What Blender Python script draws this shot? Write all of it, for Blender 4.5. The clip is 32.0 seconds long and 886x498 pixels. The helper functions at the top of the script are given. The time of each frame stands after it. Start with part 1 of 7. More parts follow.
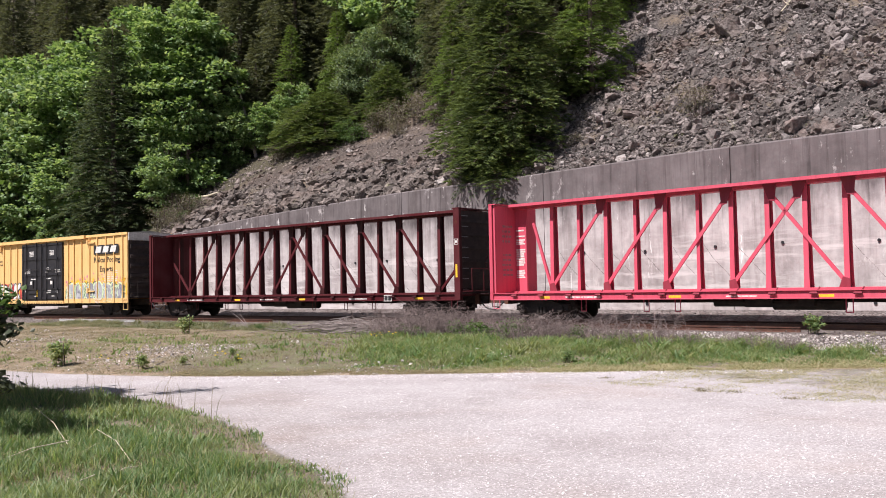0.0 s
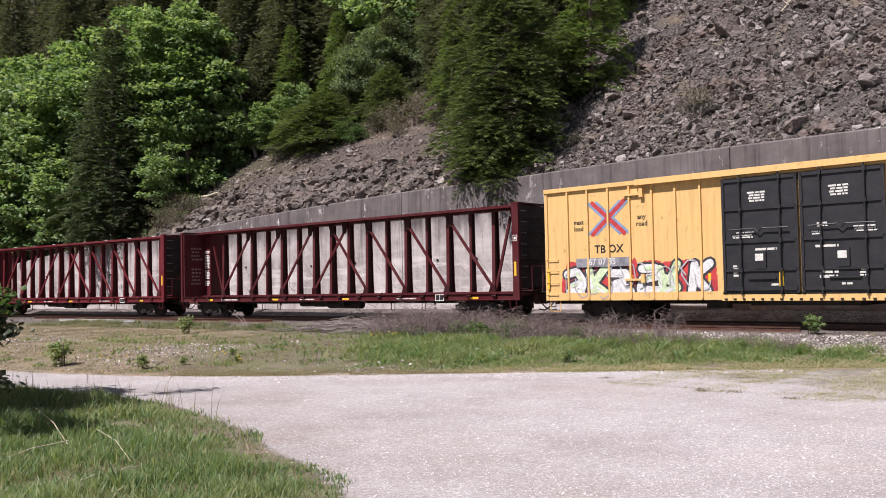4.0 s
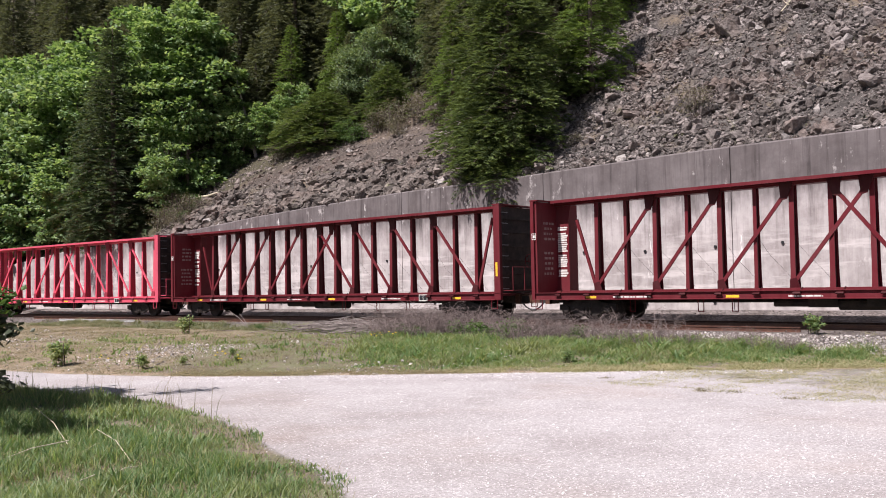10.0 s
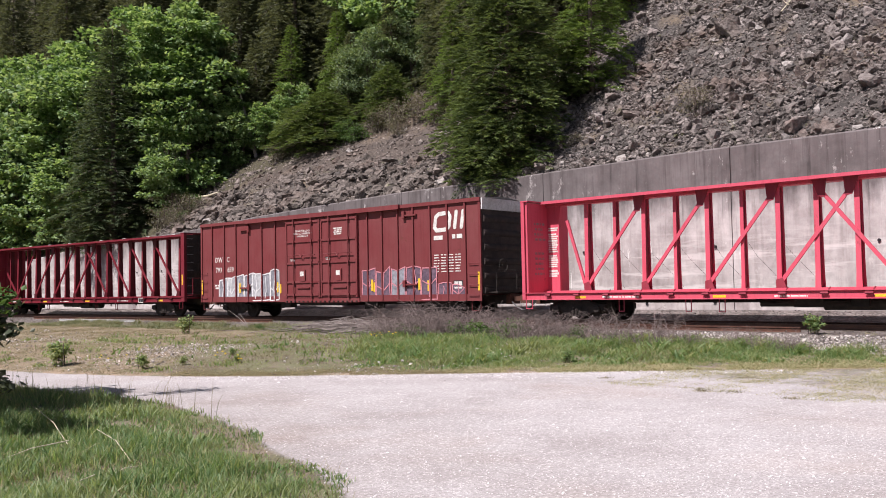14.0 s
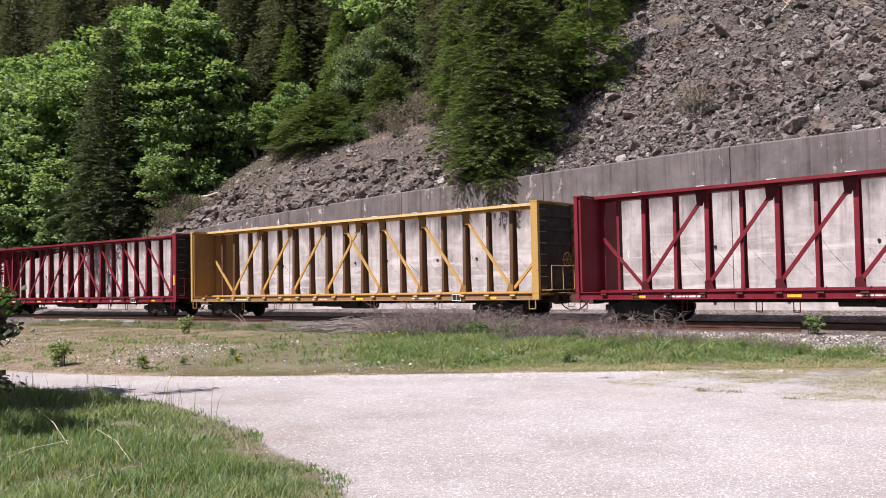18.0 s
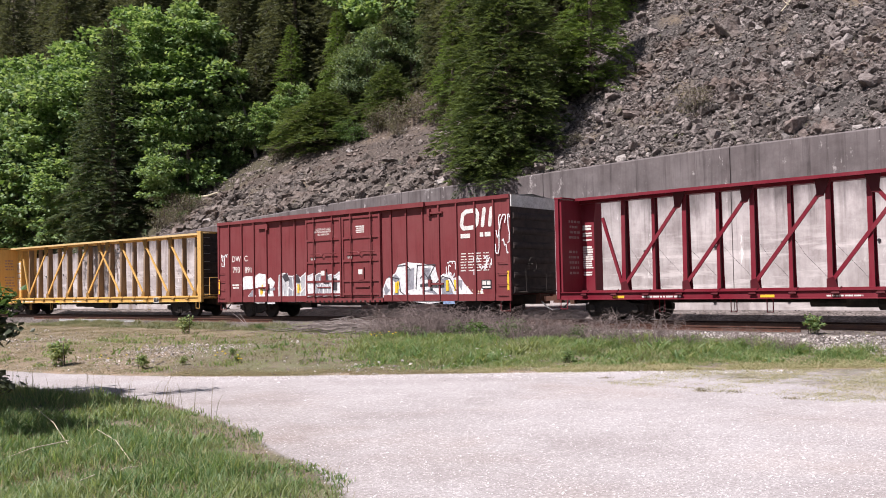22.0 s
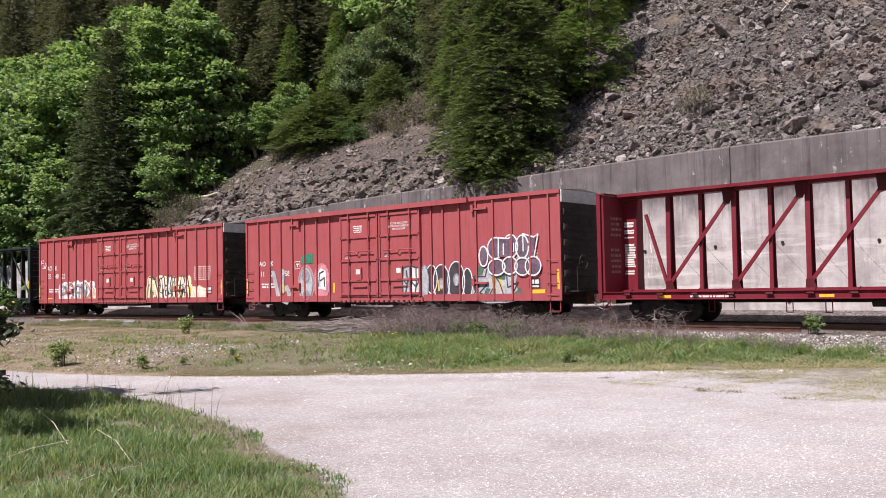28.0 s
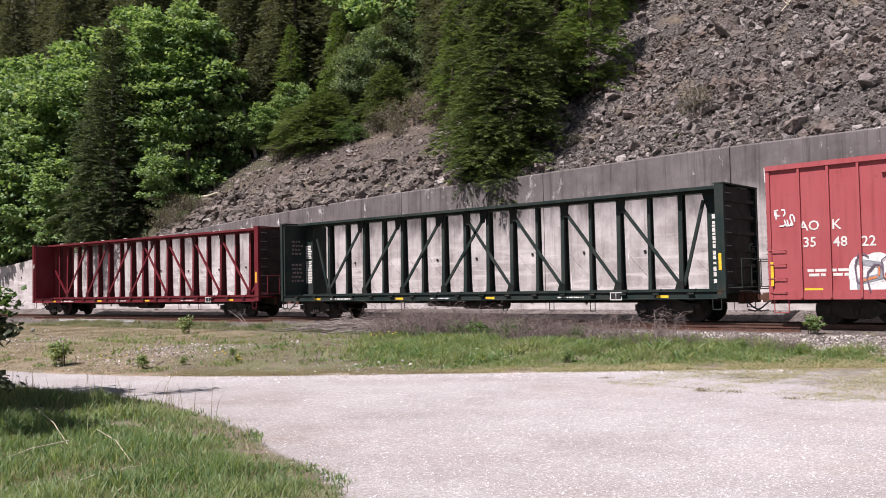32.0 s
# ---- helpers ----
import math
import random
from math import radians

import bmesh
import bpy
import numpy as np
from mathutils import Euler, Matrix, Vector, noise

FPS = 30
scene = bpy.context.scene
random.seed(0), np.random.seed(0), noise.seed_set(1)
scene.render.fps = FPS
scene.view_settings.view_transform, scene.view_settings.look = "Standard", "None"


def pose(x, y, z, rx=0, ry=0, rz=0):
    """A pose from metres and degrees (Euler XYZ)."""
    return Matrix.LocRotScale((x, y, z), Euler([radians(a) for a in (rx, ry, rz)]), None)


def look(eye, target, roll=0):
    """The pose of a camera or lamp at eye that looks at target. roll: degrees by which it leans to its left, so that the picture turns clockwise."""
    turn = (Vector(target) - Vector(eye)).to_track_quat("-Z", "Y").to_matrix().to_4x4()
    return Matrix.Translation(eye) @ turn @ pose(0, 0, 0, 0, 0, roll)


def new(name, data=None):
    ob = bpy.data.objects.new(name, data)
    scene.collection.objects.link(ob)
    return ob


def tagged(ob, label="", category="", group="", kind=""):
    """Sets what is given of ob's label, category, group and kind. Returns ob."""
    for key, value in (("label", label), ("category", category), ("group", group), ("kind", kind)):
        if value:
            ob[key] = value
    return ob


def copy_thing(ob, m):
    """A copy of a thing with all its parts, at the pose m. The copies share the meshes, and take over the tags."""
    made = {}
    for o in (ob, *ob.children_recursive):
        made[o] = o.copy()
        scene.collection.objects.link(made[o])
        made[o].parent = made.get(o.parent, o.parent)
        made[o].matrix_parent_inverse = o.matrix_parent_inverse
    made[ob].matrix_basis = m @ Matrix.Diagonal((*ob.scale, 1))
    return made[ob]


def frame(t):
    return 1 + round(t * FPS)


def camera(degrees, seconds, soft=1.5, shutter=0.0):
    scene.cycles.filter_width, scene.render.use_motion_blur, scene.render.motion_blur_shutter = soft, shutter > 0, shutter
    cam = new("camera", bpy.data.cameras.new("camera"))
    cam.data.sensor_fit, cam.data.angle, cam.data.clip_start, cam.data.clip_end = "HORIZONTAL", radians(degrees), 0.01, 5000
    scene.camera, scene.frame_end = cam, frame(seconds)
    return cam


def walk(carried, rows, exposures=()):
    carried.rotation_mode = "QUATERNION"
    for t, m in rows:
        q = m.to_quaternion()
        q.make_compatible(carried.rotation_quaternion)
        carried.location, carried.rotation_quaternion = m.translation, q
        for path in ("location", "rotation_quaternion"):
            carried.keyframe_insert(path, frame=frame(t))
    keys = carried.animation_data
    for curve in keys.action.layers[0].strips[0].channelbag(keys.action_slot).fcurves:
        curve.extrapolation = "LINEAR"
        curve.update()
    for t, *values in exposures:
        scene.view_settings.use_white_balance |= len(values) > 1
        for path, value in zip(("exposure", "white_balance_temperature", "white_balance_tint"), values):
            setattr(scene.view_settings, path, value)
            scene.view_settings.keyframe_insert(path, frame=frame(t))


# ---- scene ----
cam = camera(52.76, 32.0, soft=0.95)
EYE = (0.0, 0.0, 1.40)
STAND = look(EYE, (0.0, 10.0, 1.40 + 10 * math.tan(radians(2.377))), roll=-1.113)
walk(cam, [(0, STAND), (32, STAND)], exposures=[(t, e - 0.01, 6350, 17) for t, e in ((0, 0.77), (1.5, 0.75), (2.3, 0.70), (3, 0.59), (3.5, 0.58), (5, 0.68), (6, 0.77), (12, 0.76), (14, 0.71), (15.5, 0.75), (17, 0.82), (18, 0.80), (20, 0.76), (23, 0.77), (25, 0.69), (26.5, 0.69), (28, 0.71), (32, 0.71))])

# ---- daylight: sun high behind the camera and to its left ----
SUN_AZ, SUN_EL = radians(230), radians(57)
SUN_DIR = Vector((math.sin(SUN_AZ) * math.cos(SUN_EL), math.cos(SUN_AZ) * math.cos(SUN_EL), math.sin(SUN_EL)))
world = bpy.data.worlds.new("sky")
scene.world = world
world.use_nodes = True
wn = world.node_tree.nodes
sky = wn.new("ShaderNodeTexSky")
sky.sky_type, sky.sun_disc = "NISHITA", False
sky.sun_elevation, sky.sun_rotation = SUN_EL, SUN_AZ
world.node_tree.links.new(sky.outputs[0], wn["Background"].inputs[0])
wn["Background"].inputs[1].default_value = 0.042
sun = new("sun", bpy.data.lights.new("sun", "SUN"))
sun.data.energy, sun.data.angle, sun.data.color = 5.0, radians(0.53), (1.0, 0.95, 0.88)
sun.matrix_world = look(SUN_DIR * 80, (0, 0, 0))

# ---- materials ----
class Shader:
    """A node material: a Principled surface fed by mixes of noises."""

    def __init__(self, name, rough=0.8, metal=0.0, space="object"):
        self.m = bpy.data.materials.new(name)
        self.m.use_nodes = True
        self.n, self.l = self.m.node_tree.nodes, self.m.node_tree.links
        self.b = self.n["Principled BSDF"]
        self.b.inputs["Roughness"].default_value = rough
        self.b.inputs["Metallic"].default_value = metal
        if space == "world":
            self.at = self.n.new("ShaderNodeNewGeometry").outputs["Position"]
        else:
            tc, info = self.n.new("ShaderNodeTexCoord"), self.n.new("ShaderNodeObjectInfo")
            add, mul = self.n.new("ShaderNodeVectorMath"), self.n.new("ShaderNodeMath")
            mul.operation, mul.inputs[1].default_value = "MULTIPLY", 37.0
            self.l.new(info.outputs["Random"], mul.inputs[0])
            self.l.new(tc.outputs["Object"], add.inputs[0])
            self.l.new(mul.outputs[0], add.inputs[1])
            self.at = add.outputs[0]

    def stretch(self, sx, sy, sz):
        mp = self.n.new("ShaderNodeMapping")
        mp.inputs["Scale"].default_value = (sx, sy, sz)
        self.l.new(self.at, mp.inputs[0])
        return mp.outputs[0]

    def noise(self, scale, detail=4, rough=0.6, at=None, lo=None, hi=None):
        t = self.n.new("ShaderNodeTexNoise")
        t.inputs["Scale"].default_value, t.inputs["Detail"].default_value, t.inputs["Roughness"].default_value = scale, detail, rough
        self.l.new(at or self.at, t.inputs["Vector"])
        return self.ramp(t.outputs["Fac"], lo, hi) if lo is not None else t.outputs["Fac"]

    def cells(self, scale, out="Color", at=None):
        t = self.n.new("ShaderNodeTexVoronoi")
        t.inputs["Scale"].default_value = scale
        self.l.new(at or self.at, t.inputs["Vector"])
        return t.outputs[out]

    def ramp(self, fac, lo, hi, a=0.0, b=1.0):
        r = self.n.new("ShaderNodeMapRange")
        r.inputs["From Min"].default_value, r.inputs["From Max"].default_value = lo, hi
        r.inputs["To Min"].default_value, r.inputs["To Max"].default_value = a, b
        self.l.new(fac, r.inputs["Value"])
        return r.outputs[0]

    def mix(self, a, b, fac, blend="MIX"):
        x = self.n.new("ShaderNodeMix")
        x.data_type, x.blend_type = "RGBA", blend
        for value, i in ((fac, 0), (a, 6), (b, 7)):
            if isinstance(value, (int, float)):
                x.inputs[i].default_value = value
            elif isinstance(value, tuple):
                x.inputs[i].default_value = (*value[:3], 1)
            else:
                self.l.new(value, x.inputs[i])
        return x.outputs[2]

    def math(self, op, a, b):
        x = self.n.new("ShaderNodeMath")
        x.operation = op
        for value, i in ((a, 0), (b, 1)):
            if isinstance(value, (int, float)):
                x.inputs[i].default_value = value
            else:
                self.l.new(value, x.inputs[i])
        return x.outputs[0]

    def attr(self, name):
        x = self.n.new("ShaderNodeAttribute")
        x.attribute_name = name
        return x.outputs["Fac"]

    def island(self):
        return self.n.new("ShaderNodeNewGeometry").outputs["Random Per Island"]

    def random(self):
        return self.n.new("ShaderNodeObjectInfo").outputs["Random"]

    def colour(self, c):
        if isinstance(c, tuple):
            self.b.inputs["Base Color"].default_value = (*c[:3], 1)
        else:
            self.l.new(c, self.b.inputs["Base Color"])
        return self

    def rough(self, r):
        self.l.new(r, self.b.inputs["Roughness"])
        return self

    def bump(self, height, strength=0.4, dist=0.02):
        x = self.n.new("ShaderNodeBump")
        x.inputs["Strength"].default_value, x.inputs["Distance"].default_value = strength, dist
        self.l.new(height, x.inputs["Height"])
        self.l.new(x.outputs[0], self.b.inputs["Normal"])
        return self

    def translucent(self, c, share):
        t, mx = self.n.new("ShaderNodeBsdfTranslucent"), self.n.new("ShaderNodeMixShader")
        if isinstance(c, tuple):
            t.inputs[0].default_value = (*c, 1)
        else:
            self.l.new(c, t.inputs[0])
        mx.inputs[0].default_value = share
        self.l.new(self.b.outputs[0], mx.inputs[1])
        self.l.new(t.outputs[0], mx.inputs[2])
        self.l.new(mx.outputs[0], self.n["Material Output"].inputs[0])
        return self


def two_tone(name, a, b, scale, rough=0.8, metal=0.0, space="object", fine=6.0, bump=0.3, dist=0.01):
    s = Shader(name, rough, metal, space)
    c = s.mix(a, b, s.noise(scale, 5, 0.65, lo=0.35, hi=0.65))
    grain = s.noise(scale * fine, 4, 0.7)
    c = s.mix(c, s.mix(c, (0.5, 0.5, 0.5), 1.0, "MULTIPLY"), s.ramp(grain, 0.45, 0.7, 0.0, 0.7))
    s.colour(c).bump(grain, bump, dist)
    return s.m


def car_paint(name, dull=1.0):
    """Freight car paint in the object's own colour: faded, streaked, rusty and grimy."""
    s = Shader(name, 0.55)
    s.b.inputs["Specular IOR Level"].default_value = 0.12
    info = s.n.new("ShaderNodeObjectInfo")
    base = info.outputs["Color"]
    fade = s.noise(0.7, 4, 0.6, lo=0.35, hi=0.75)
    c = s.mix(base, s.mix(base, (0.55, 0.42, 0.40), 0.05), fade)
    streak = s.noise(2.4, 5, 0.65, at=s.stretch(3.0, 3.0, 0.22), lo=0.48, hi=0.78)
    c = s.mix(c, s.mix(c, (0.42, 0.36, 0.34), 1.0, "MULTIPLY"), s.math("MULTIPLY", streak, 0.38 * dull))
    rust = s.noise(3.1, 7, 0.72, lo=0.61, hi=0.72)
    c = s.mix(c, (0.10, 0.045, 0.025), s.math("MULTIPLY", rust, 0.6 * dull))
    grit = s.noise(60, 3, 0.7)
    c = s.mix(c, s.mix(c, (0.6, 0.58, 0.56), 1.0, "MULTIPLY"), s.ramp(grit, 0.5, 0.75, 0, 0.5))
    s.colour(c).rough(s.ramp(rust, 0, 1, 0.5, 0.9)).bump(s.noise(9, 5, 0.6), 0.18, 0.01)
    return s.m


PAINT = car_paint("weathered car paint")
STENCIL = two_tone("stencil white", (0.72, 0.71, 0.68), (0.55, 0.52, 0.5), 4, 0.7)
FADED = two_tone("faded stencil", (0.30, 0.22, 0.22), (0.2, 0.12, 0.12), 4, 0.8)
YELLOW = two_tone("reflective yellow", (0.85, 0.55, 0.03), (0.7, 0.42, 0.03), 5, 0.45)
BLACK = two_tone("black paint", (0.012, 0.012, 0.016), (0.025, 0.024, 0.028), 3, 0.5)
GRIME = two_tone("oily black underframe", (0.013, 0.010, 0.009), (0.046, 0.034, 0.029), 3, 0.8, 0.1)
# for the cars' ends: grime, with their shade put into the dark colour
END_SHADE = two_tone("end grime with painted shade", (0.018, 0.013, 0.013), (0.055, 0.036, 0.033), 2.5, 0.8)
ZINC = two_tone("bare zinc sheet", (0.66, 0.66, 0.66), (0.50, 0.49, 0.48), 2, 0.45)
RUST = two_tone("rusty steel", (0.13, 0.055, 0.035), (0.075, 0.035, 0.025), 5, 0.8, 0.3)
RAIL = two_tone("rail steel", (0.15, 0.085, 0.06), (0.09, 0.05, 0.04), 4, 0.65, 0.5)
GALV = two_tone("galvanised steel", (0.36, 0.36, 0.37), (0.27, 0.27, 0.28), 2, 0.5, 0.5)
TIMBER = two_tone("creosoted timber", (0.07, 0.05, 0.038), (0.12, 0.095, 0.075), 6, 0.9)
BARK = two_tone("bark", (0.085, 0.065, 0.05), (0.16, 0.13, 0.11), 6, 0.95, bump=0.8, dist=0.03)
DEADWOOD = two_tone("bleached dead wood", (0.30, 0.26, 0.245), (0.17, 0.14, 0.13), 7, 0.9)
REED = two_tone("bleached reed", (0.55, 0.50, 0.38), (0.42, 0.36, 0.26), 8, 0.8)
BRUSH = two_tone("dry brown twigs", (0.235, 0.185, 0.175), (0.12, 0.09, 0.085), 3, 0.95)


def foliage(name, a, b, tips, share=0.3, fresh=False):
    s = Shader(name, 0.55, 0.0, "world")
    one = s.island()
    c = s.mix(a, b, one)
    if fresh:
        # this year's growth at the ends of the boughs
        c = s.mix(c, tips, s.math("MULTIPLY", s.ramp(s.attr("tip"), 0.5, 0.95), s.ramp(one, 0.1, 0.9, 0.3, 1.0)))
        s.b.inputs["Specular IOR Level"].default_value = 0.2
    else:
        c = s.mix(c, tips, s.math("MAXIMUM", s.ramp(one, 0.72, 0.8, 0, 0.9), s.noise(0.45, 3, 0.6, lo=0.5, hi=0.75)))
    s.colour(c).translucent(s.mix(c, (1.35, 1.25, 0.7), 1.0, "MULTIPLY"), share)
    return s.m


NEEDLE = foliage("fir needles", (0.040, 0.062, 0.028), (0.070, 0.100, 0.040), (0.175, 0.240, 0.070), 0.36, True)
NEEDLE_MID = foliage("mid green fir needles", (0.050, 0.078, 0.028), (0.090, 0.130, 0.042), (0.170, 0.230, 0.070), 0.36, True)
NEEDLE_BRIGHT = foliage("fresh fir needles", (0.070, 0.115, 0.034), (0.120, 0.185, 0.050), (0.200, 0.290, 0.075), 0.4, True)
NEEDLE_DARK = foliage("dark fir needles", (0.064, 0.074, 0.048), (0.096, 0.110, 0.066), (0.150, 0.172, 0.090), 0.38, True)
NEEDLE_DEEP = foliage("deep green fir needles", (0.044, 0.064, 0.036), (0.068, 0.094, 0.050), (0.115, 0.155, 0.075), 0.34, True)
MAPLE = foliage("maple leaves", (0.085, 0.160, 0.056), (0.185, 0.295, 0.105), (0.290, 0.395, 0.200), 0.48)
THIN = foliage("thin grey-brown leaves", (0.13, 0.115, 0.09), (0.19, 0.17, 0.135), (0.16, 0.165, 0.10), 0.25)
ALDER = foliage("grey green leaves", (0.095, 0.150, 0.070), (0.155, 0.215, 0.11), (0.18, 0.24, 0.12), 0.4)
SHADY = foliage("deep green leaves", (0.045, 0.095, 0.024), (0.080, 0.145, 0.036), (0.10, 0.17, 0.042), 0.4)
# hanging leaves darkened in colour for the shade of their own crown
HANG_SHADE = foliage("hanging leaves with shade in the colour", (0.024, 0.034, 0.016), (0.042, 0.055, 0.025), (0.06, 0.07, 0.035), 0.15)
GRASS = foliage("grass blades", (0.108, 0.188, 0.080), (0.205, 0.310, 0.132), (0.325, 0.365, 0.200), 0.5)
VERGE = foliage("yellowish short grass", (0.235, 0.245, 0.125), (0.345, 0.335, 0.19), (0.45, 0.40, 0.27), 0.35)
OLIVE = foliage("short dull growth", (0.125, 0.115, 0.066), (0.195, 0.170, 0.104), (0.25, 0.205, 0.140), 0.3)
LUSH = foliage("lush grass", (0.115, 0.195, 0.075), (0.205, 0.310, 0.120), (0.30, 0.32, 0.160), 0.5)
SEDGE = foliage("dull green grass", (0.125, 0.150, 0.080), (0.20, 0.225, 0.125), (0.29, 0.265, 0.18), 0.35)
STRAW = foliage("dry grass", (0.22, 0.18, 0.11), (0.32, 0.26, 0.165), (0.17, 0.17, 0.10), 0.25)
FLOWER = foliage("yellow petals", (0.75, 0.55, 0.02), (0.8, 0.62, 0.03), (0.8, 0.6, 0.03), 0.2)


def ground_material():
    s = Shader("ground: gravel road, grass soil, ballast and scree", 0.95, 0.0, "world")
    road, rock, bed, dirt, litter, bare = s.attr("road"), s.attr("scree"), s.attr("ballast"), s.attr("dirt"), s.attr("litter"), s.attr("bare")
    ragged = s.noise(1.6, 6, 0.7)
    soil = s.mix((0.108, 0.088, 0.064), (0.205, 0.168, 0.128), s.noise(1.3, 5, 0.6, lo=0.35, hi=0.65))
    soil = s.mix(soil, s.mix((0.100, 0.112, 0.052), (0.17, 0.16, 0.09), s.noise(7, 4, 0.7)), s.noise(0.9, 7, 0.72, lo=0.44, hi=0.56))
    soil = s.mix(soil, s.mix(soil, (0.55, 0.52, 0.5), 1.0, "MULTIPLY"), s.noise(9, 5, 0.8, lo=0.5, hi=0.7))
    stones = s.cells(42)
    bits = s.n.new("ShaderNodeSeparateColor")
    s.l.new(stones, bits.inputs[0])
    g = s.mix((0.305, 0.283, 0.288), (0.425, 0.400, 0.409), bits.outputs[0])
    g = s.mix(g, s.mix(g, (0.99, 0.94, 0.90), 1.0, "MULTIPLY"), s.noise(0.3, 5, 0.6, lo=0.5, hi=0.7))
    g = s.mix(g, (0.64, 0.612, 0.622), s.ramp(bits.outputs[1], 0.84, 0.97, 0, 0.7))
    g = s.mix(g, s.mix(g, (0.80, 0.78, 0.77), 1.0, "MULTIPLY"), s.noise(0.45, 6, 0.62, lo=0.42, hi=0.68))
    g = s.mix(g, s.mix(g, (0.56, 0.54, 0.53), 1.0, "MULTIPLY"), s.noise(30, 3, 0.8, lo=0.52, hi=0.72))
    # fine earth washed off the lawn over the gravel
    g = s.mix(g, s.mix(g, (0.80, 0.775, 0.755), 1.0, "MULTIPLY"), s.math("MULTIPLY", s.attr("wash"), s.noise(0.6, 6, 0.7, lo=0.25, hi=0.6)))
    k = s.cells(16)
    kb = s.n.new("ShaderNodeSeparateColor")
    s.l.new(k, kb.inputs[0])
    b = s.mix((0.045, 0.036, 0.034), (0.22, 0.19, 0.18), kb.outputs[0])
    b = s.mix(b, s.mix(b, (0.5, 0.46, 0.44), 1.0, "MULTIPLY"), s.noise(0.8, 6, 0.7, lo=0.45, hi=0.6))
    # scree ground is extra dark to paint the shade between the stones
    r = s.mix((0.026, 0.021, 0.019), (0.060, 0.050, 0.046), s.noise(2.0, 6, 0.7, lo=0.3, hi=0.7))
    rc = s.n.new("ShaderNodeSeparateColor")
    s.l.new(s.cells(5.5), rc.inputs[0])
    r = s.mix(r, s.mix((0.02, 0.017, 0.015), (0.12, 0.105, 0.098), rc.outputs[0]), 0.7)
    r = s.mix(r, (0.15, 0.112, 0.075), s.noise(0.25, 4, 0.6, lo=0.5, hi=0.68))
    d = s.mix((0.20, 0.143, 0.098), (0.35, 0.262, 0.185), s.noise(2.1, 7, 0.75, lo=0.3, hi=0.7))
    d = s.mix(d, (0.115, 0.115, 0.065), s.noise(1.7, 7, 0.75, lo=0.5, hi=0.62))
    hill = s.mix(s.mix((0.044, 0.034, 0.029), (0.098, 0.076, 0.064), s.noise(1.3, 7, 0.75, lo=0.3, hi=0.7)), (0.125, 0.092, 0.066), s.noise(0.3, 4, 0.6, lo=0.52, hi=0.7))

    def edge(mask, soft=0.12):
        shifted = s.math("ADD", mask, s.math("MULTIPLY", s.math("SUBTRACT", ragged, 0.5), 0.9))
        return s.ramp(shifted, 0.5 - soft, 0.5 + soft)

    c = s.mix(soil, d, edge(dirt, 0.3))
    c = s.mix(c, hill, edge(bare, 0.3))
    c = s.mix(c, s.mix((0.035, 0.028, 0.018), (0.06, 0.055, 0.025), s.noise(0.8, 5, 0.7)), litter)
    c = s.mix(c, r, edge(rock, 0.2))
    c = s.mix(c, b, edge(bed, 0.15))
    c = s.mix(c, g, edge(road))
    rough = s.math("ADD", s.noise(5, 6, 0.7), s.cells(5.5, "Distance"))
    rough = s.math("MULTIPLY", rough, s.ramp(edge(road), 0, 1, 1.0, 0.06))
    s.colour(c).bump(s.math("ADD", s.math("MULTIPLY", s.cells(42, "Distance"), 0.3), rough), 0.7, 0.05)
    return s.m


def rock_material(name="basalt scree", dark=(0.050, 0.041, 0.037), light=(0.315, 0.270, 0.255)):
    s = Shader(name, 0.9, 0.0, "world")
    tint = s.island()
    c = s.mix(dark, light, tint)
    c = s.mix(c, (0.17, 0.122, 0.102), s.ramp(s.noise(0.35, 3, 0.6), 0.50, 0.68, 0, 0.7))
    c = s.mix(c, (0.40, 0.37, 0.355), s.ramp(tint, 0.955, 0.98, 0, 0.7))
    c = s.mix(c, s.mix(c, (0.5, 0.5, 0.5), 1.0, "MULTIPLY"), s.noise(5, 6, 0.75, lo=0.45, hi=0.7))
    c = s.mix(c, (0.14, 0.15, 0.06), s.ramp(s.noise(1.2, 5, 0.65), 0.62, 0.7, 0, 0.45))
    s.colour(c).bump(s.math("ADD", s.noise(5, 8, 0.8), s.cells(4.5, "Distance")), 1.0, 0.10)
    return s.m


